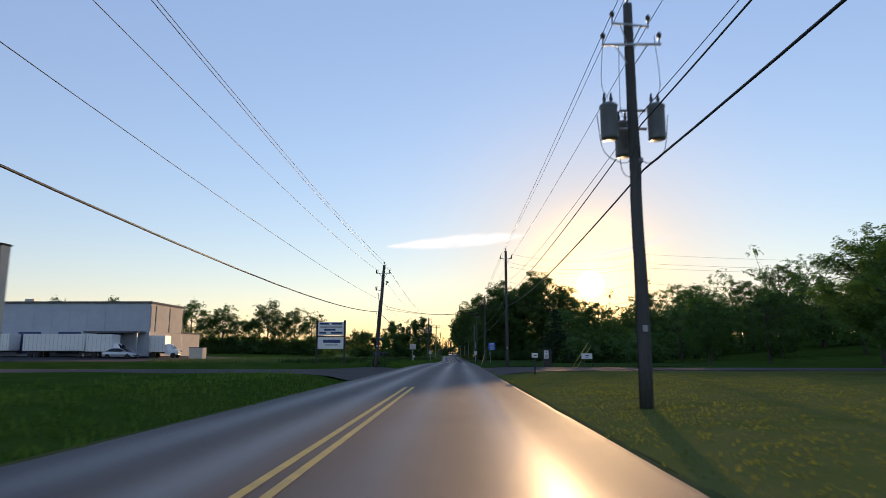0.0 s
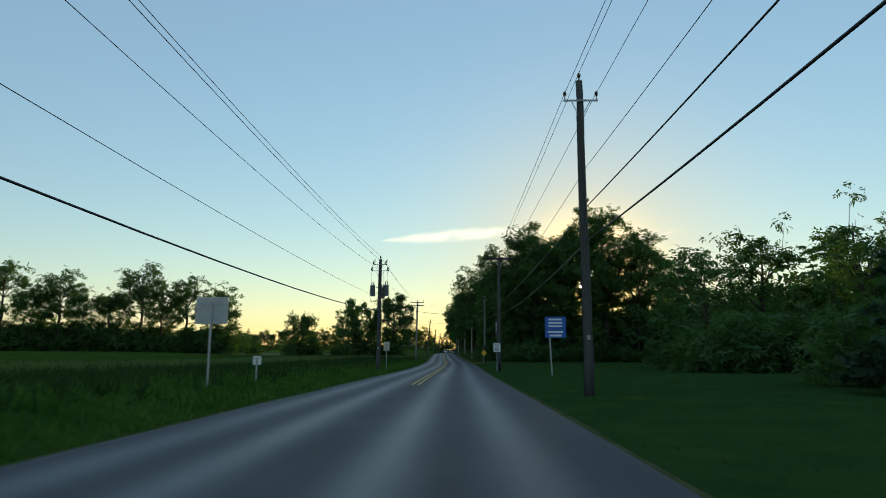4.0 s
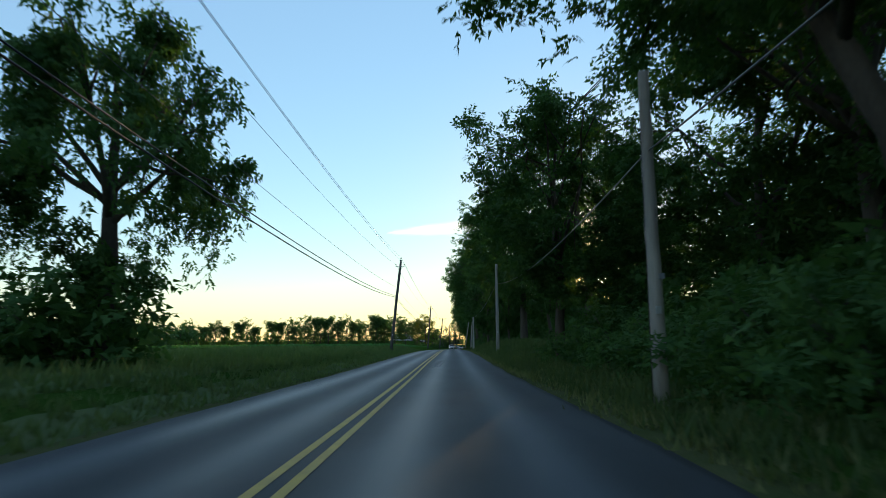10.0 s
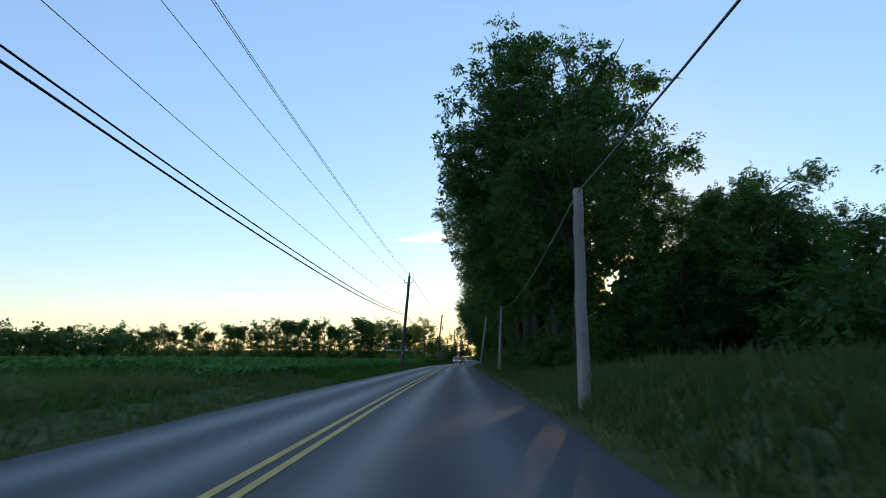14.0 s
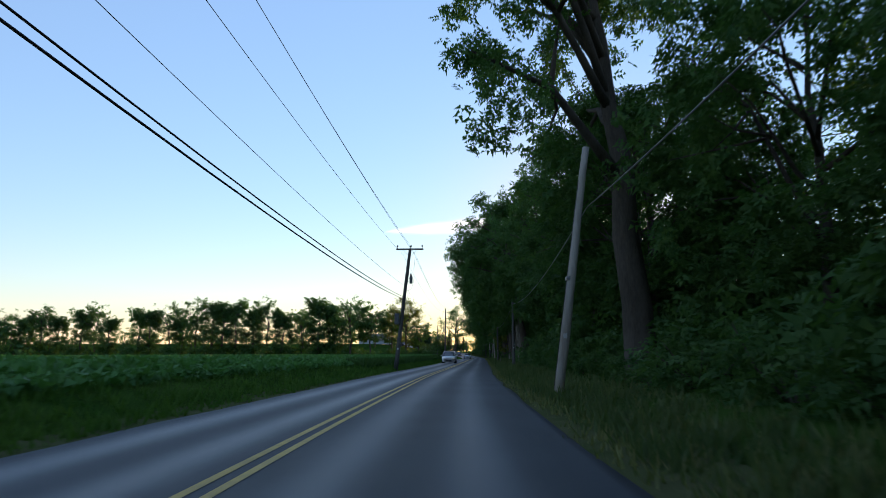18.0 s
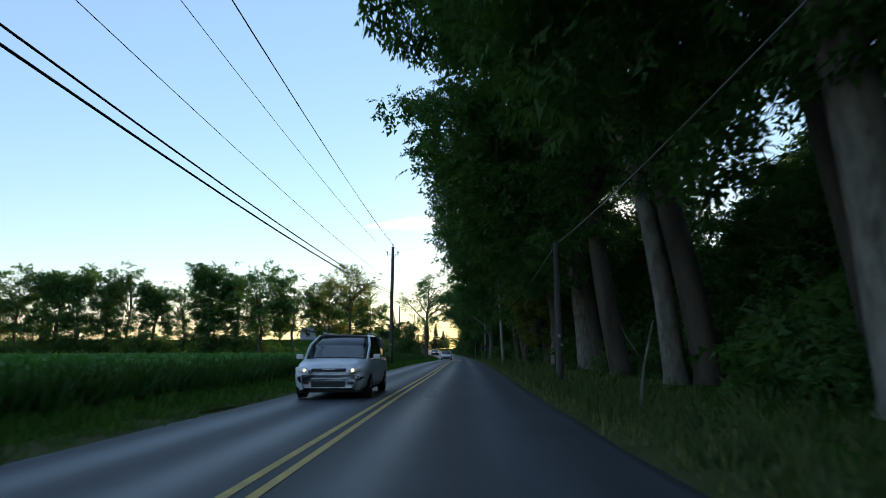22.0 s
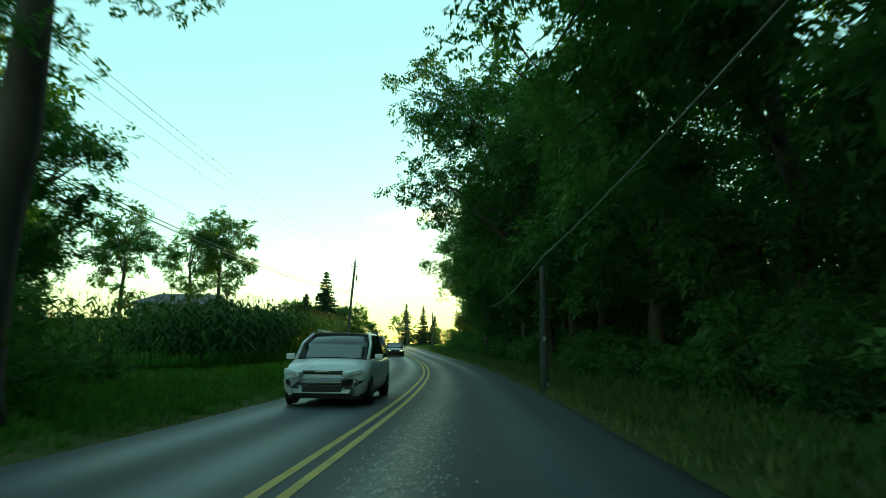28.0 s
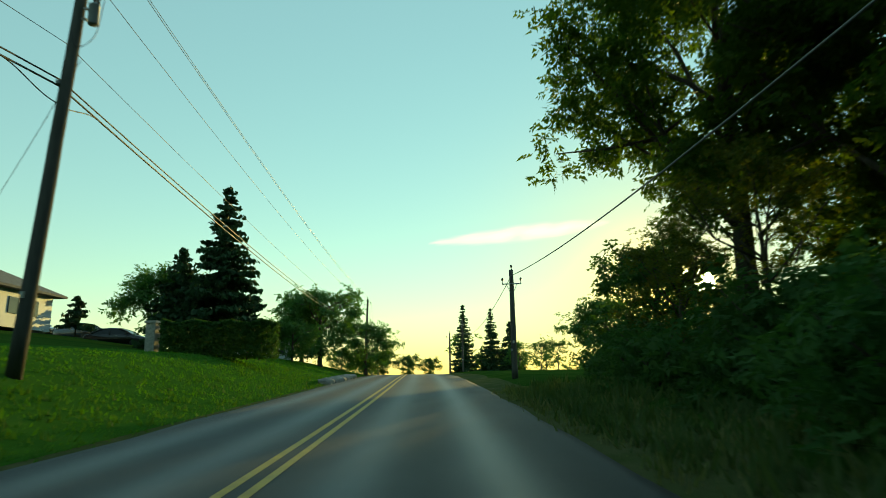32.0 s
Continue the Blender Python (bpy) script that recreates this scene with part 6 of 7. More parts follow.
sign_back(3.9, 596.6, 0.76, 0.76, 2.1, "grey back of a diamond sign at the wood's edge", TANK, True)

blue = thing("service_sign", 5.9, 117.2, ground_z(5.9, 117.2), "blue roadside services sign with two panels on one post", "road sign")
sign_post(blue, 3.4, w=0.09, lean=-2.5)
for h, z, rows in ((0.72, 3.15, 3), (0.5, 2.5, 2)):
    pl = part("panel", rounded_panel("panel", 1.25, h, SIGN_BLUE, radius=0.05), blue, "blue panel with white lettering", at=(0.25, 0, z))
    bars(pl, 1.1, h * 0.85, rows, SIGN_WHITE)

# pole guy guard: a leaning yellow tube over its wire
for x, y, l, lean, lab in ((2.75, 80, 1.25, 17, "yellow guy-wire guard leaning in mown grass"), (10.8, 61.5, 2.0, 35, "pale guy-wire guard leaning by the side street"), (11.3, 61.7, 1.7, 35, "pale guy-wire guard leaning by the side street")):
    x = max(x, road_x(y) + 4.6)
    ob = thing("guy_guard", x, y, ground_z(x, y), lab, "guy guard")
    dx = l * math.tan(radians(lean))
    part("guard", tubes_data("guard", [([(0, 0, -0.05), (dx, 0, l)], 0.035)], GUARD_YELLOW, 10), ob)
    part("wire", tubes_data("wire", [([(0, 0, 0.0), (dx * 1.25, 0, l * 1.25)], 0.008)], STEEL, 5), ob)

# painted business sign by the driveway
sg = thing("business_sign", -10.95, 55.4, ground_z(-10.95, 55.4), "timber-framed business sign with white and navy panels", "sign")
base = ground_z(-10.95, 55.4)
for dx in (-1.2, 1.2):
    part("post", box_data("post", 0.16, 0.16, 4.45 - base, DARK_WOOD, 0.015), sg, at=(dx, 0, 0))
top = part("upper_panel", box_data("upper_panel", 2.24, 0.06, 1.15, SIGN_WHITE, 0.01), sg, "white directory panel with navy strips", at=(0, 0, 3.15 - base))
for k in range(4):
    z = 0.93 - 0.26 * k
    for x0, w in (((-0.6, 0.8), (0.5, 0.9)), ((0.0, 1.9),), ((-0.1, 1.0),), ((-0.7, 0.6), (0.5, 1.0)))[k]:
        part("lettering_bar", box_data("lettering_bar", w, 0.006, 0.1 if k == 1 else 0.16, CONCRETE if k == 1 else NAVY), top, at=(x0, -0.033, z))
low = part("lower_panel", box_data("lower_panel", 2.24, 0.06, 1.0, SIGN_WHITE, 0.01), sg, "white panel with a navy name bar", at=(0, 0, 2.0 - base))
part("lettering_bar", box_data("lettering_bar", 1.5, 0.006, 0.26, NAVY), low, at=(0.1, -0.033, 0.52))
part("lettering_bar", box_data("lettering_bar", 1.1, 0.006, 0.08, CONCRETE), low, at=(0.1, -0.033, 0.3))
part("rail", box_data("rail", 2.3, 0.1, 0.08, DARK_WOOD, 0.01), sg, at=(0, 0, 3.02 - base))


# ---- mailboxes and boards at the junction ----
def mailbox(x, y, mat, turn=0.0, h=1.05, label="dark metal mailbox on a post by the road"):
    ob = thing("mailbox", x, y, ground_z(x, y), label, "mailbox", "mailboxes by the pole", turn)
    part("post", box_data("post", 0.09, 0.09, h, DARK_WOOD, 0.008), ob)
    prof = [(-0.09, 0), (0.09, 0), (0.09, 0.12)] + [(0.09 * math.cos(radians(a)), 0.12 + 0.09 * math.sin(radians(a))) for a in (30, 60, 90, 120, 150)] + [(-0.09, 0.12)]
    n = len(prof)
    verts = [(px, -0.24, pz) for px, pz in prof] + [(px, 0.24, pz) for px, pz in prof]
    faces = [tuple(range(n)), tuple(range(2 * n - 1, n - 1, -1))] + [(k, k + n, (k + 1) % n + n, (k + 1) % n) for k in range(n)]
    bx = part("box", mesh_from("box", verts, faces, mat), ob, at=(0, 0, h))
    part("door", box_data("door", 0.17, 0.012, 0.17, mat, 0.01), bx, at=(0, -0.248, 0.015))
    part("flag", box_data("flag", 0.01, 0.14, 0.05, GUARD_YELLOW), bx, at=(0.1, 0.02, 0.14))


for k, (x, y, m) in enumerate(((-7.0, 55.6, PLASTIC_GREEN), (-6.75, 56.5, INK), (-6.8, 57.3, INK), (-6.6, 58.1, INK), (-6.7, 58.9, INK))):
    mailbox(x, y, m, 90, 0.86 + 0.05 * (k % 2))
for x, y, s in ((-6.9, 54.9, 0.5), (-7.1, 56.2, 0.46), (-7.1, 57.6, 0.42), (-6.9, 58.8, 0.36)):
    place(BUSH["t"], x, y, s, 90 * y)
ob = thing("newspaper_box", 4.4, 37.2, ground_z(4.4, 37.2), "white roadside box on a dark post", "mailbox")
part("post", box_data("post", 0.12, 0.12, 1.0, DARK_WOOD, 0.01), ob)
bx = part("box", box_data("box", 0.3, 0.45, 0.26, SIGN_WHITE, 0.025), ob, at=(0, 0, 0.98))
part("lettering_bar", box_data("lettering_bar", 0.18, 0.004, 0.05, INK), bx, at=(0, -0.229, 0.1))
ob = thing("notice_stand", 8.3, 60.5, ground_z(8.3, 60.5), "dark pillar with a white notice panel by the side street", "notice board")
part("pillar", box_data("pillar", 0.75, 0.5, 1.65, DARK_WOOD, 0.03), ob)
pn = part("panel", box_data("panel", 0.4, 0.03, 0.75, SIGN_WHITE, 0.008), ob, "white printed panel", at=(-0.1, -0.27, 0.75))
part("emblem", box_data("emblem", 0.14, 0.006, 0.12, NAVY), pn, at=(0.02, -0.017, 0.52))
bars(pn, 0.34, 0.42, 4, CONCRETE, 0.24, -0.017)
ob = thing("low_sign", 12.0, 60.6, ground_z(12, 60.6), "low white sign board on two dark posts", "sign")
for dx in (-0.45, 0.5):
    part("post", box_data("post", 0.1, 0.1, 1.15, DARK_WOOD, 0.01), ob, at=(dx, 0.06, 0))
pn = part("board", box_data("board", 1.0, 0.04, 0.5, SIGN_WHITE, 0.01), ob, "white board", at=(0, 0, 0.72))
bars(pn, 0.4, 0.3, 2, NAVY, 0.25, -0.022)


# ---- vehicles ----
def wheel(ob, x, y, rad, mat_rim=STEEL, width=0.22):
    s = 1 if x > 0 else -1
    prof = [(rad * 0.62, -width / 2), (rad * 0.93, -width / 2), (rad, -width * 0.35), (rad, width * 0.35), (rad * 0.93, width / 2), (rad * 0.62, width / 2)]
    w = part("wheel", lathe_data("tyre", prof, RUBBER, 22), ob, "black tyre", at=Matrix.Translation((x, y, rad)) @ Matrix.Rotation(radians(90), 4, "Y"))
    part("rim", lathe_data("rim", [(rad * 0.62, -0.02), (rad * 0.6, 0.05), (rad * 0.5, 0.03), (rad * 0.18, 0.045), (rad * 0.12, 0.07)], mat_rim, 18), w, "metal rim", at=(0, 0, s * 0.06))
    for k in range(5):
        a = 2 * math.pi * k / 5
        part("spoke", box_data("spoke", 0.06, rad * 0.5, 0.02, mat_rim, 0.006), w, at=Matrix.Translation((math.cos(a) * rad * 0.35, math.sin(a) * rad * 0.35, s * 0.09)) @ pose(0, 0, 0, 0, 0, math.degrees(a) - 90))


def loft(name, stations, mat):
    """Symmetric body from stations of (y, [(half width, z), ...] from sill to centre top)."""
    verts, faces, n = [], [], len(stations[0][1])
    for y, sec in stations:
        verts += [(w, y, z) for w, z in sec] + [(-w, y, z) for w, z in sec[::-1]]
    m = 2 * n
    for i in range(len(stations) - 1):
        for k in range(m - 1):
            faces.append((i * m + k, i * m + k + 1, (i + 1) * m + k + 1, (i + 1) * m + k))
    faces.append(tuple(range(m)))
    faces.append(tuple(range(len(stations) * m - 1, (len(stations) - 1) * m - 1, -1)))
    return mesh_from(name, verts, faces, mat, True)


def car(x, y, turn, paint, label, length=4.9, width=1.86, height=1.46, hood=1.35, belt=0.95, screen=0.9, rear=0.9, van=False, lit=True):
    """A passenger car facing -y: body, glazing, roof, lamps, grille, wheels."""
    ob = thing("minivan" if van else "sedan", x, y, road_z(y) + 0.0 if abs(x - road_x(y)) < 4 else ground_z(x, y) + 0.02, label, "car", turn=turn)
    w, L = width / 2, length
    hb = belt - 0.12 if not van else belt - 0.06

    def sec(k, top, crown, low=0.24):
        return [(w * 0.86 * k, low), (w * 0.97 * k, low + 0.12), (w * k, low + 0.34), (w * 0.99 * k, top - 0.12), (w * 0.92 * k, top), (w * 0.5 * k, top + crown), (0.0001, top + crown * 1.3)]

    st = [(0.0, sec(0.72, 0.55, 0.01, 0.3)), (0.06, sec(0.84, 0.62, 0.015)), (0.25, sec(0.94, hb - 0.16, 0.03)), (0.6, sec(0.985, hb - 0.07, 0.04)), (hood, sec(1.0, belt, 0.03)), (L * 0.5, sec(1.0, belt, 0.02)),
          (L * 0.78, sec(1.0, belt + 0.02, 0.02)), (L - 0.35, sec(0.97, belt + 0.03, 0.02)), (L - 0.08, sec(0.9, belt - 0.02, 0.01)), (L, sec(0.8, belt - 0.12, 0.0, 0.32))]
    part("body", loft("body", st, paint), ob, "painted car body")
    g0, g1, g2, g3 = hood - 0.1, hood + screen, L - (0.35 if van else rear + 0.45), L - (0.1 if van else 0.5)

    def gsec(kb, kt, top):
        return [(w * kb, belt - 0.06), (w * (kb * 0.7 + kt * 0.3), belt + (top - belt) * 0.4), (w * kt, top - 0.04), (w * kt * 0.8, top), (0.0001, top + 0.02)]

    part("side_glass", loft("side_glass", [(g0, gsec(0.86, 0.84, belt + 0.02)), (g0 + screen * 0.5, gsec(0.9, 0.8, belt + (height - belt) * 0.55)), (g1, gsec(0.92, 0.72, height - 0.05)), ((g1 + g2) / 2, gsec(0.93, 0.74, height - 0.02)),
                                           (g2, gsec(0.92, 0.72, height - 0.06)), (g3, gsec(0.84, 0.8, belt + 0.05))], CAR_GLASS), ob, "dark tinted windows")
    part("roof", loft("roof", [(g1 - 0.02, [(w * 0.74, height - 0.075), (w * 0.66, height - 0.03), (0.0001, height)]), ((g1 + g2) / 2, [(w * 0.77, height - 0.05), (w * 0.68, height + 0.0), (0.0001, height + 0.025)]),
                                (g2 + 0.02, [(w * 0.74, height - 0.085), (w * 0.66, height - 0.04), (0.0001, height - 0.015)])], paint), ob)
    for s in (-1, 1):
        part("front_pillar", tubes_data("front_pillar", [([(s * w * 0.88, g0, belt - 0.02), (s * w * 0.86, g0 + screen * 0.5, belt + (height - belt) * 0.53), (s * w * 0.73, g1, height - 0.055)], 0.04)], paint, 6), ob)
        part("rear_pillar", tubes_data("rear_pillar", [([(s * w * 0.73, g2, height - 0.07), (s * w * 0.86, g3, belt)], 0.06)], paint, 6), ob)
        part("door_pillar", tubes_data("door_pillar", [([(s * w * 0.94, (g1 + g2) / 2, belt), (s * w * 0.76, (g1 + g2) / 2, height - 0.04)], 0.035)], INK, 6), ob)
        if van:
            part("roof_rail", tubes_data("roof_rail", [([(s * w * 0.68, g1 + 0.2, height), (s * w * 0.69, g1 + 0.35, height + 0.05), (s * w * 0.69, g2 - 0.3, height + 0.04), (s * w * 0.68, g2, height - 0.03)], 0.018)], CHROME, 6), ob)
        mir = part("mirror", box_data("mirror", 0.2, 0.12, 0.14, paint, 0.035), ob, at=(s * (w + 0.1), g0 + 0.3, belt - 0.02))
        part("mirror_glass", box_data("mirror_glass", 0.15, 0.006, 0.09, CHROME), mir, at=(0, 0.064, 0.025))
        part("headlamp", box_data("headlamp", 0.46, 0.2, 0.12, LAMP_GLASS, 0.045), ob, "clear headlamp", at=Matrix.Translation((s * w * 0.68, 0.12, hb - 0.3)) @ pose(0, 0, 0, 0, s * -10, s * 26))
        part("headlamp_bulb", lathe_data("headlamp_bulb", [(0.001, -0.01), (0.036, 0), (0.032, 0.03), (0.015, 0.04)], LAMP_LIT if lit else LAMP_GLASS, 10), ob, "lit headlamp" if lit else "",
             at=Matrix.Translation((s * w * 0.64, 0.0, hb - 0.24)) @ Matrix.Rotation(radians(90), 4, "X"))
        part("fog_lamp", box_data("fog_lamp", 0.16, 0.03, 0.06, INK, 0.012), ob, at=(s * w * 0.6, -0.005, 0.4))
        for yy in (0.95, L - 1.0):
            part("wheel_arch", lathe_data("wheel_arch", [(0.4, -0.01), (0.4, 0.01), (0.3, 0.012)], INK, 20), ob, at=Matrix.Translation((s * (w - 0.03), yy, 0.36)) @ Matrix.Rotation(radians(90), 4, "Y"))
            wheel(ob, s * (w - 0.11), yy, 0.34)
        part("door_handle", box_data("door_handle", 0.03, 0.2, 0.03, CHROME, 0.008), ob, at=(s * (w * 0.995), L * 0.5, belt - 0.14))
        part("tail_lamp", box_data("tail_lamp", 0.2, 0.08, 0.18, PORCELAIN, 0.02), ob, at=(s * w * 0.75, L - 0.08, belt - 0.2))
    gr = part("grille", box_data("grille", w * 0.95, 0.06, 0.085, INK, 0.03), ob, at=(0, 0.07, hb - 0.28))
    part("badge_bar", box_data("badge_bar", 0.34, 0.012, 0.025, CHROME, 0.006), gr, at=(0, -0.03, 0.045))
    part("lower_intake", box_data("lower_intake", w * 0.9, 0.04, 0.15, INK, 0.018), ob, at=(0, -0.004, 0.33))
    part("bumper_strip", box_data("bumper_strip", w * 0.9, 0.02, 0.02, CHROME, 0.005), ob, at=(0, -0.005, 0.53))
    part("underbody", box_data("underbody", width * 0.85, L * 0.9, 0.14, INK, 0.02), ob, at=(0, L / 2, 0.17))
    return ob


def lane(y, o=-1.62):
    return road_x(y) + o


def road_turn(y):
    return math.degrees(math.atan2(-(road_x(y + 4) - road_x(y - 4)), 8))


car(lane(440.5), 440.5, road_turn(440), CAR_WHITE, "silver-white minivan with headlamps lit in the oncoming lane", 5.1, 2.0, 1.76, 1.15, 1.06, 1.05, 0.5, True)
car(lane(547.5), 547.5, road_turn(547.5), CAR_WHITE, "pale minivan in the oncoming lane", 5.1, 1.98, 1.72, 1.15, 1.05, 1.0, 0.5, True, False)
car(lane(600), 600, road_turn(600), CAR_BLACK, "black sedan with amber headlamps in the oncoming lane", 4.87, 1.87, 1.47)
for x, y, t, p, lab in ((-36, 650, 75, CAR_DARK, "dark blue sedan parked by a house"), (-42, 652, 80, CAR_SILVER, "silver sedan parked by a house"), (-30.5, 648, 100, CAR_BLACK, "black sedan parked by a house"),
                        (-45.0, 90, 85, CAR_SILVER, "silver sedan parked by a warehouse"), (-70, 88, 95, CAR_DARK, "dark sedan parked by a warehouse")):
    car(x, y, t, p, lab, lit=False)


def box_truck(x, y, turn, box_l, label, cab=True):
    ob = thing("box_truck" if cab else "box_trailer", x, y, ground_z(x, y) + 0.02, label, "truck" if cab else "trailer", turn=turn)
    y0 = 1.9 if cab else 0.0
    bx = part("cargo_box", box_data("cargo_box", 2.4, box_l, 2.4, SIGN_WHITE, 0.03), ob, "white cargo box", at=(0, y0 + box_l / 2, 0.95))
    for k in range(int(box_l / 0.6)):
        for s in (-1, 1):
            part("rib", box_data("rib", 0.015, 0.04, 2.2, WHITE_WALL), bx, at=(s * 1.205, -box_l / 2 + 0.3 + 0.6 * k, 0.1))
    part("frame_rail", box_data("frame_rail", 0.9, box_l + y0 * 0.8, 0.2, INK, 0.02), ob, at=(0, (box_l + y0) / 2, 0.7))
    if cab:
        part("cab", loft("cab", [(0.0, [(0.85, 0.5), (0.9, 0.8), (0.86, 1.1), (0.0001, 1.15)]), (0.75, [(0.95, 0.45), (1.0, 0.9), (0.95, 1.3), (0.0001, 1.36)]), (1.25, [(0.95, 0.45), (1.0, 0.9), (0.86, 2.0), (0.0001, 2.08)]),
                                 (1.85, [(0.95, 0.45), (1.0, 0.9), (0.88, 2.05), (0.0001, 2.12)])], SIGN_WHITE), ob)
        part("windscreen", mesh_from("windscreen", [(-0.85, 0.74, 1.38), (0.85, 0.74, 1.38), (0.74, 1.19, 1.97), (-0.74, 1.19, 1.97)], [(0, 1, 2, 3)], CAR_GLASS), ob)
        part("grille", box_data("grille", 1.2, 0.04, 0.3, INK, 0.02), ob, at=(0, -0.01, 0.62))
        for s in (-1, 1):
            part("headlamp", box_data("headlamp", 0.26, 0.06, 0.2, LAMP_GLASS, 0.02), ob, at=(s * 0.72, 0.0, 0.72))
            wheel(ob, s * 0.9, 0.7, 0.4)
    for s in (-1, 1):
        wheel(ob, s * 1.05, y0 + box_l - 1.2, 0.42)
        if not cab:
            wheel(ob, s * 1.05, y0 + box_l - 2.2, 0.42)


box_truck(-46.8, 91.0, 92, 3.6, "white box truck parked beside a warehouse")
box_truck(-42.0, 97.0, 95, 3.0, "small white box truck parked beside a warehouse")
box_truck(-53.5, 92.6, 90, 9.0, "long white box trailer at a warehouse wall", False)
box_truck(-64.5, 92.6, 90, 6.0, "white box trailer at a warehouse wall", False)


# ---- warehouse, house, garden ----
# one pale building: shade and sunlight are put into its wall colours
def warehouse():
    z = ground_z(-56, 100)
    ob = thing("warehouse", -46, 95, z, "white flat-roofed warehouse, its panelled end wall tinted for sunlight", "warehouse")
    H = 9.0 - z
    part("front_wall", box_data("front_wall", 30, 0.25, H, WHITE_WALL, 0.0, (-15, 0.125, 0)), ob, "white clad wall tinted blue for shade")
    part("end_wall", box_data("end_wall", 0.25, 11, H, TAN_AND_SUNLIT, 0.0, (-0.125, 5.76, 0)), ob, "end wall tinted tan for sunlight")
    part("back_wall", box_data("back_wall", 30, 0.25, H, WHITE_WALL, 0.0, (-15, 11.4, 0)), ob)
    part("far_wall", box_data("far_wall", 0.25, 11, H, WHITE_WALL, 0.0, (-29.9, 5.76, 0)), ob)
    part("roof", box_data("roof", 30.3, 11.8, 0.3, ROOF_GREY, 0.02, (-15, 5.7, H)), ob, "flat grey roof")
    for k in range(3):
        y0, y1 = ((0.2, 1.5), (1.9, 6.2), (6.6, 11.1))[k]
        pn = part("wall_panel", box_data("wall_panel", 0.06, y1 - y0, H - 4.0, TAN_AND_SUNLIT, 0.02, (0.035, (y0 + y1) / 2, 3.7)), ob, "wall panel tinted tan for sunlight")
        part("panel_joint", box_data("panel_joint", 0.07, 0.1, H - 4.0, DARK_WOOD, 0.0, (0.036, y1 + 0.15, 3.7)), ob)
    for k in range(11):
        part("cladding_seam", box_data("cladding_seam", 0.05, 0.03, H - 0.2, WHITE_WALL, 0.0, (-1.4 - 2.7 * k, -0.016, 0.1)), ob)
    an = part("annex", box_data("annex", 6, 7.5, 4.9 - z, TAN_AND_SUNLIT, 0.0, (-3.1, 15.4, 0)), ob, "lower annex tinted tan for sunlight")
    part("annex_roof", box_data("annex_roof", 6.3, 7.8, 0.2, ROOF_GREY, 0.02, (-3.1, 15.4, 4.9 - z)), an)
    lo = part("loading_porch", box_data("loading_porch", 8, 2.6, 0.25, ROOF_GREY, 0.02, (-4.4, -1.3, 3.4)), ob, "flat dark porch roof")
    for dx in (-8.2, -0.6):
        part("porch_post", box_data("porch_post", 0.2, 0.2, 3.4, STEEL, 0.0, (dx, -2.4, 0)), lo)
    for dx, w in ((-6.3, 3.0), (-12, 3.4), (-18, 3.4), (-24, 3.4)):
        d = part("loading_door", box_data("loading_door", w, 0.08, 3.2, NAVY, 0.01, (dx, -0.045, 0.4)), ob, "dark roller door")
        for k in range(5):
            part("slat", box_data("slat", w - 0.1, 0.02, 0.05, CAR_DARK, 0.0, (dx, -0.095, 0.7 + 0.55 * k)), d)
    part("roof_vent", box_data("roof_vent", 1.4, 1.0, 0.7, STEEL, 0.03, (-21, 4, H + 0.3)), ob)
    sh = thing("dumpster", -38.5, 95, ground_z(-38.5, 95), "tan metal dumpster beside a warehouse", "dumpster")
    part("bin", box_data("bin", 2.0, 1.5, 1.6, TAN_AND_SUNLIT, 0.04), sh)
    part("lid", box_data("lid", 2.1, 1.6, 0.1, ROOF_GREY, 0.03), sh, at=(0, 0, 1.6))


warehouse()
# paved yard before the warehouse
v, f = [], []
for i, x in enumerate(np.linspace(-90, -34, 20)):
    for y in (66, 75, 85, 95, 104, 113):
        v.append((x, y, ground_z(x, y) + 0.03))
for i in range(19):
    for k in range(5):
        f.append((i * 6 + k, (i + 1) * 6 + k, (i + 1) * 6 + k + 1, i * 6 + k + 1))
tagged(new("yard_paving", mesh_from("yard_paving", v, f, ASPHALT_SIDE)), "dark asphalt yard before a warehouse", "yard", kind="structure")
# dark upright by the road at the start; tan strip for its sunlit edge
ob = thing("tall_board", -13.75, 18.5, ground_z(-13.75, 18.5), "tall dark upright board, its sunlit edge coloured tan", "board")
part("board", box_data("board", 0.5, 0.35, 4.0, DARK_WOOD, 0.02), ob)
part("edge_strip", box_data("edge_strip", 0.05, 0.37, 4.0, TAN_AND_SUNLIT, 0.005), ob, "tan strip for the sunlit edge", at=(0.28, 0, 0))
part("cap", box_data("cap", 0.62, 0.45, 0.06, DARK_WOOD, 0.01), ob, at=(0.02, 0, 4.0))


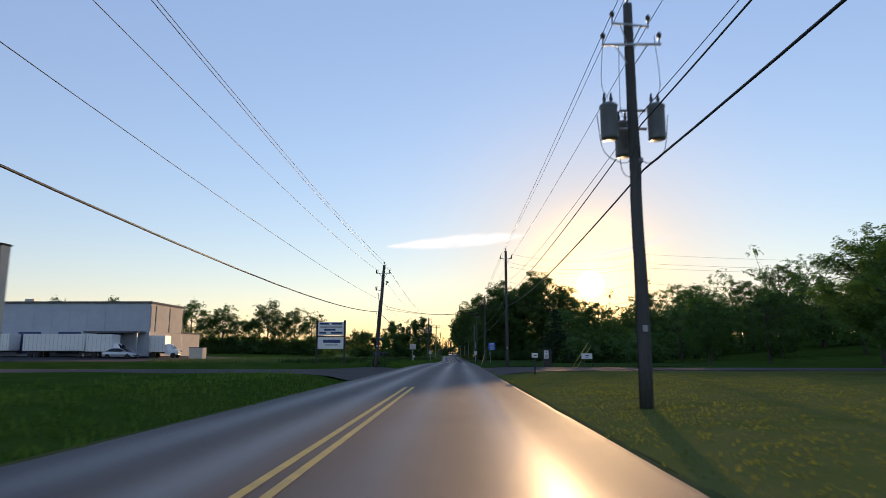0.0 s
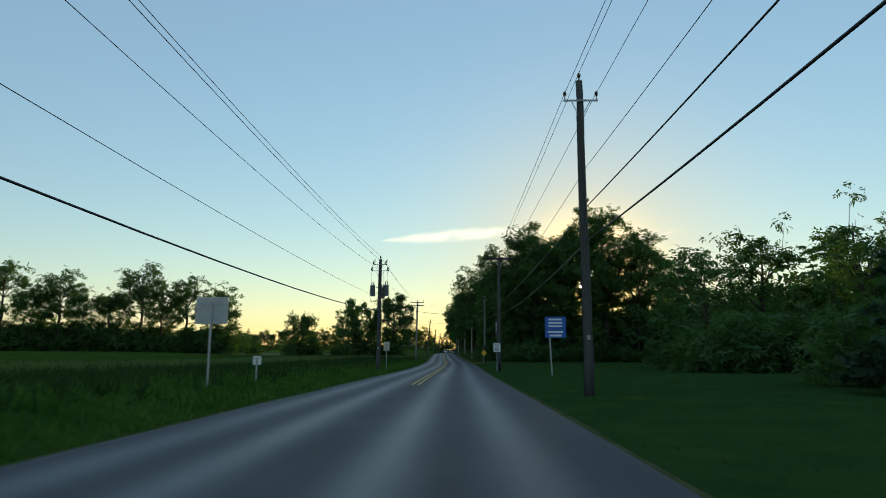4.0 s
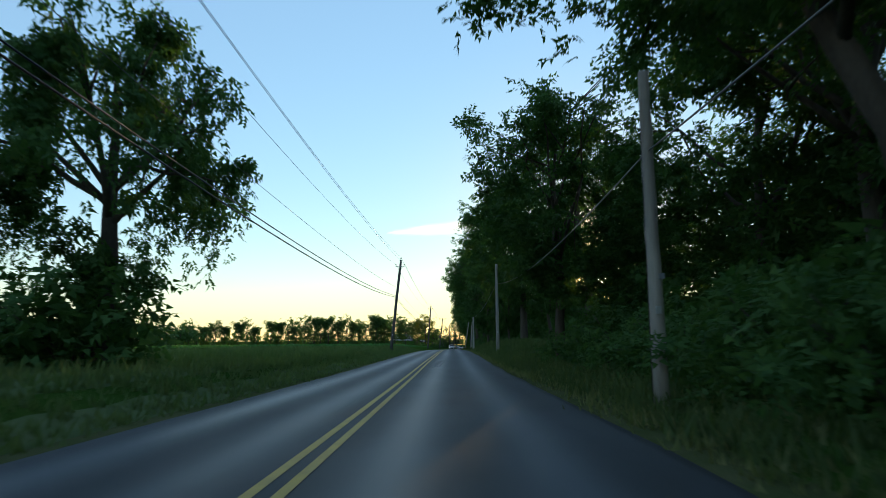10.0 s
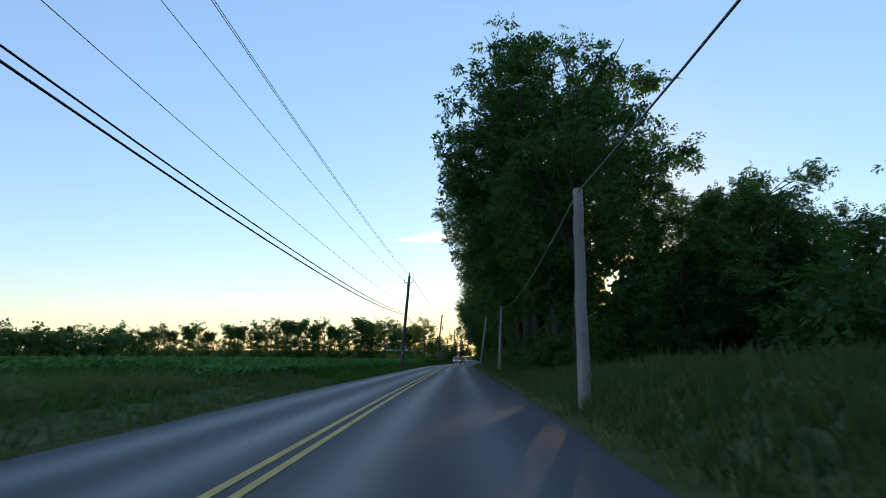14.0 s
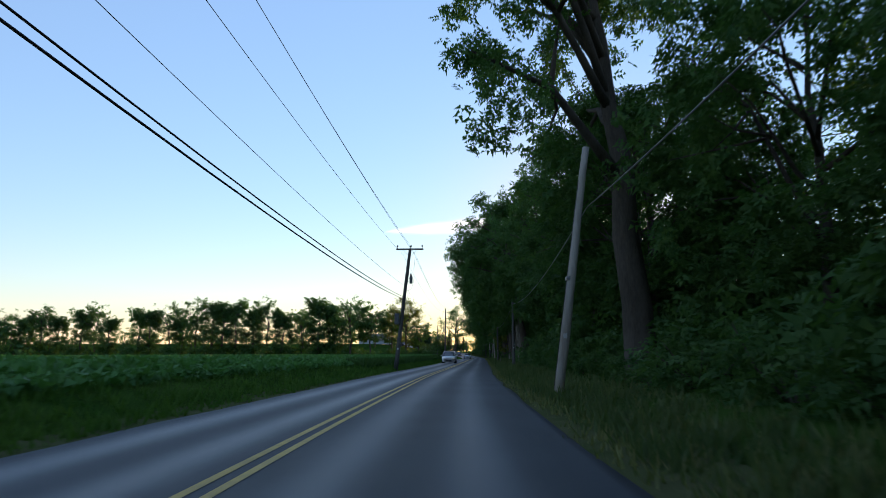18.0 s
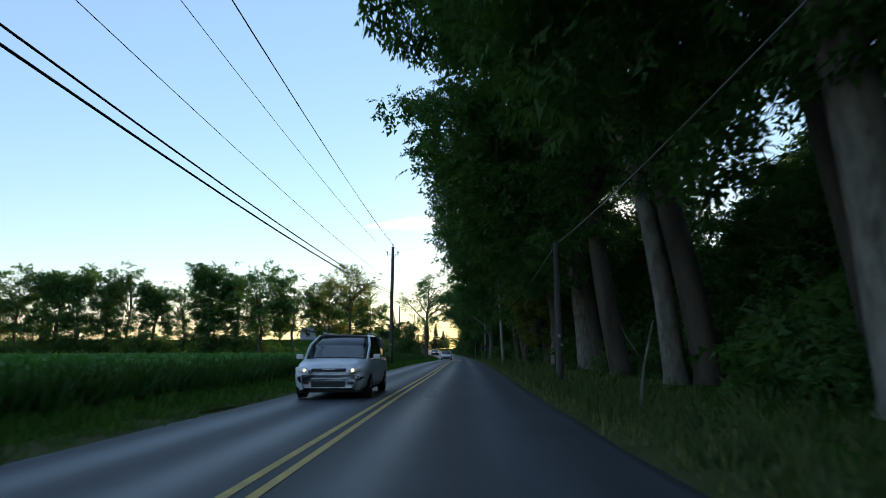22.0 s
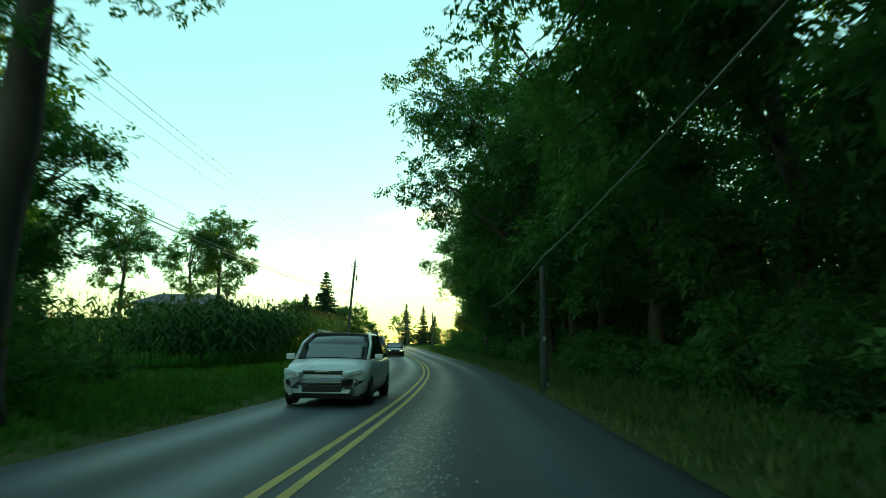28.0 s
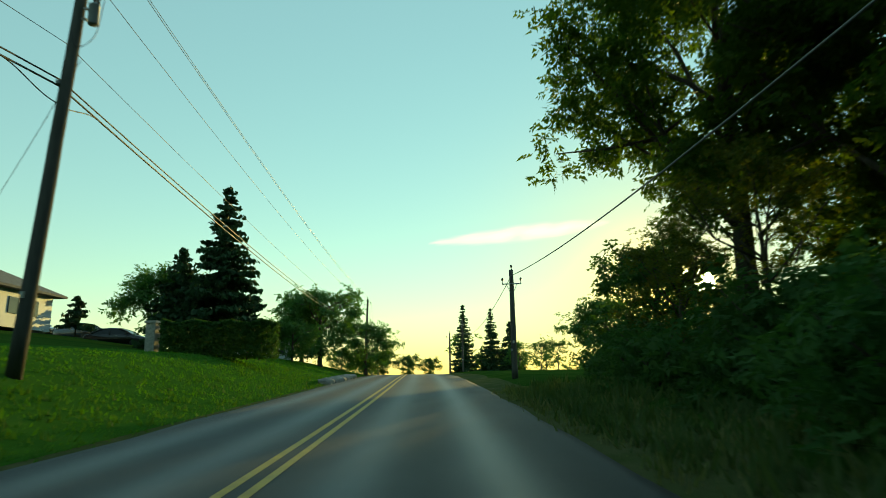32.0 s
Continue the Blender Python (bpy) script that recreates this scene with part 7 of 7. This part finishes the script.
def house(x, y, turn, w, d, h, pitch, label):
    z = ground_z(x, y) - 0.1
    ob = thing("house", x, y, z, label, "house", turn=turn)
    part("wall", box_data("wall", w, d, h, WHITE_WALL), ob, "pale siding walls")
    e, r = 0.7, pitch
    vv = [(-w / 2 - e, -d / 2 - e, h), (w / 2 + e, -d / 2 - e, h), (w / 2 + e, d / 2 + e, h), (-w / 2 - e, d / 2 + e, h), (-w / 2 + d / 3, 0, h + r), (w / 2 - d / 3, 0, h + r)]
    vv += [(a, b, c - 0.16) for a, b, c in vv[:4]]
    part("roof", mesh_from("roof", vv, [(0, 1, 5, 4), (1, 2, 5), (2, 3, 4, 5), (3, 0, 4), (6, 7, 1, 0), (7, 8, 2, 1), (8, 9, 3, 2), (9, 6, 0, 3), (9, 8, 7, 6)], ROOF_GREY), ob, "grey shingle hip roof")
    for k in range(3):
        dx = -w / 2 + w * (k + 0.5) / 3
        wd = part("window", box_data("window", 1.2, 0.06, 1.2, WINDOW_GLASS, 0.0, (dx, -d / 2 - 0.035, 0.9)), ob, "dark window")
        for a, b, cx, cz in ((1.36, 0.08, 0, 0.82), (1.36, 0.08, 0, 2.1), (0.08, 1.36, -0.64, 0.84), (0.08, 1.36, 0.64, 0.84), (0.05, 1.2, 0, 0.9)):
            part("frame", box_data("frame", a, 0.09, b, SIGN_WHITE, 0.0, (dx + cx, -d / 2 - 0.05, cz)), wd)
        wd = part("side_window", box_data("side_window", 0.06, 1.0, 1.1, WINDOW_GLASS, 0.0, (w / 2 + 0.035, -d / 4 + d / 4 * k, 0.95)), ob)
    part("chimney", box_data("chimney", 0.7, 0.5, 1.2, STONE, 0.01, (w * 0.2, 0.3, h + r * 0.55)), ob)


house(-44, 640, 8, 15, 9, 2.7, 2.0, "low white ranch house with a grey hip roof")
house(-31.5, 672, 4, 9, 8, 2.4, 2.2, "small pale house with a grey roof")

# hedge, pillar and stone edging beside the drive at the rise
rg = np.random.default_rng(91)
n = 5200
hp = np.stack([rg.uniform(-2.7, 2.7, n), rg.uniform(-0.85, 0.85, n), rg.uniform(0.05, 1.75, n)], 1)
k = rg.integers(0, 3, n)
hp[k == 0, 1] = np.sign(hp[k == 0, 1]) * 0.85
hp[k == 1, 2] = 1.75 + 0.08 * np.sin(hp[k == 1, 0] * 4)
hx, hy = -17.1, 632
hedge_ob = thing("box_hedge", hx, hy, ground_z(hx, hy) - 0.05, "clipped dark-green box hedge beside a drive", "hedge", turn=18)
part("foliage", quads_mesh("foliage", leaf_quads(rg, hp, 0.07, 3, 0.16), LEAF), hedge_ob)
part("woody_base", tubes_data("woody_base", [([(q * 0.6, 0, -0.05), (q * 0.6 + 0.1, 0.05, 0.8)], 0.03) for q in range(-3, 4)], BARK, 5), hedge_ob)
ob = thing("gate_pillar", -20.4, 631.4, ground_z(-20.4, 631.4) - 0.05, "grey stone gate pillar with a flat cap", "pillar")
part("shaft", box_data("shaft", 0.5, 0.5, 1.5, STONE, 0.03), ob)
part("cap", box_data("cap", 0.62, 0.62, 0.12, CONCRETE, 0.02), ob, at=(0, 0, 1.5))
wall = thing("stone_edging", -13.4, 640, ground_z(-13.4, 640), "low edging of rough grey stones beside a drive", "stone wall", turn=road_turn(640))
shapes = []
for s in range(6):
    bm = bmesh.new()
    bmesh.ops.create_icosphere(bm, subdivisions=1, radius=0.3)
    for vtx in bm.verts:
        vtx.co = Vector((vtx.co.x * 1.5, vtx.co.y, vtx.co.z * 0.75)) * (1 + 0.35 * noise.noise(vtx.co * 3 + Vector((s * 7, 0, 0))))
    me = bpy.data.meshes.new("stone")
    bm.to_mesh(me)
    bm.free()
    me.materials.append(STONE)
    shapes.append(me)
for k in range(34):
    yy = -6 + 0.36 * k
    xx = 0.2 * math.sin(k)
    gz = ground_z(-13.4 + xx - 0.2 * yy, 640 + yy) - wall.location.z
    part("stone", shapes[k % 6], wall, at=pose(xx, yy, gz + 0.12, 0, 0, 47 * k))
# fallen branches and dead stems in the verge
for x, y, l, t in ((1.75, 437, 1.8, 20), (6.6, 421, 2.2, -30), (5.2, 512, 1.6, 40), (6.5, 395, 2.4, 70), (4.6, 602, 1.7, -20)):
    x = max(x, road_x(y) + 5.6)
    ob = thing("fallen_branch", x, y, ground_z(x, y), "pale dead branch leaning in the undergrowth", "branch", turn=t)
    part("stem", tubes_data("stem", [([(0, 0, -0.05), (0.15, 0, l * 0.5), (0.5, 0.1, l)], np.array([0.045, 0.03, 0.012]))], BARK_PALE, 7), ob)
    part("twig", tubes_data("twig", [([(0.15, 0, l * 0.5), (-0.2, 0.1, l * 0.8), (-0.35, 0.1, l * 0.95)], np.array([0.02, 0.012, 0.005]))], BARK_PALE, 5), ob)

# ---- far sky: the sun's disc and a streak of cloud ----
sun_mat = bpy.data.materials.new("sun_disc")
sun_mat.use_nodes = True
st = sun_mat.node_tree
st.nodes.remove(st.nodes["Principled BSDF"])
burn, clear, both = st.nodes.new("ShaderNodeEmission"), st.nodes.new("ShaderNodeBsdfTransparent"), st.nodes.new("ShaderNodeAddShader")
burn.inputs["Color"].default_value, burn.inputs["Strength"].default_value = (1.0, 0.8, 0.5, 1), 14.0
st.links.new(burn.outputs[0], both.inputs[0])
st.links.new(clear.outputs[0], both.inputs[1])
st.links.new(both.outputs[0], st.nodes["Material Output"].inputs["Surface"])
ob = tagged(new("sun_disc", lathe_data("sun_disc", [(58 * math.sin(math.pi * k / 12) + 0.001, -58 * math.cos(math.pi * k / 12)) for k in range(13)], sun_mat, 24)), "low evening sun", "sun", kind="structure")
ob.location = Vector((0, 20, 1.6)) + SUN_DIR * 2900


def cloud(az0, az1, el, tall, bright, seed, tilt=0.0):
    """A thin wisp far off, its edges dissolving."""
    d = 2700
    m = bpy.data.materials.new("cloud_wisp")
    m.use_nodes = True
    nt = m.node_tree
    nt.nodes.remove(nt.nodes["Principled BSDF"])
    em, tr, mix = nt.nodes.new("ShaderNodeEmission"), nt.nodes.new("ShaderNodeBsdfTransparent"), nt.nodes.new("ShaderNodeMixShader")
    em.inputs["Color"].default_value, em.inputs["Strength"].default_value = (1.0, 0.93, 0.84, 1), bright
    at = nt.nodes.new("ShaderNodeAttribute")
    at.attribute_name = "thick"
    nt.links.new(at.outputs["Fac"], mix.inputs[0])
    nt.links.new(tr.outputs[0], mix.inputs[1])
    nt.links.new(em.outputs[0], mix.inputs[2])
    nt.links.new(mix.outputs[0], nt.nodes["Material Output"].inputs["Surface"])
    verts, faces, thick = [], [], []
    cols, rows = 60, 12
    for i in range(cols + 1):
        for j in range(rows + 1):
            u, v = i / cols, j / rows * 2 - 1
            a = radians(az0 + (az1 - az0) * u)
            e = radians(el + tilt * (u - 0.5) + tall * v)
            verts.append((d * math.sin(a), 20 + d * math.cos(a), 1.6 + d * math.tan(e)))
            env = max(0, math.sin(math.pi * min(1, u * 1.0)) ** 0.6 - abs(v) * (1.1 + 0.5 * (1 - u)))
            thick.append(min(1.0, max(0.0, env * 1.5 * (0.75 + 0.8 * noise.noise((u * 9, v * 1.5, seed))))))
    for i in range(cols):
        for j in range(rows):
            k = i * (rows + 1) + j
            faces.append((k, k + rows + 1, k + rows + 2, k + 1))
    me = mesh_from("cloud", verts, faces, m, True)
    me.attributes.new("thick", "FLOAT", "POINT").data.foreach_set("value", thick)
    tagged(new("cloud", me), "thin bright wisp of cloud", "cloud", kind="structure")


cloud(-6.6, 6.4, 10.0, 0.85, 0.68, 3, 1.0)
cloud(10, 20, 9.0, 0.7, 0.5, 8, 2.0)
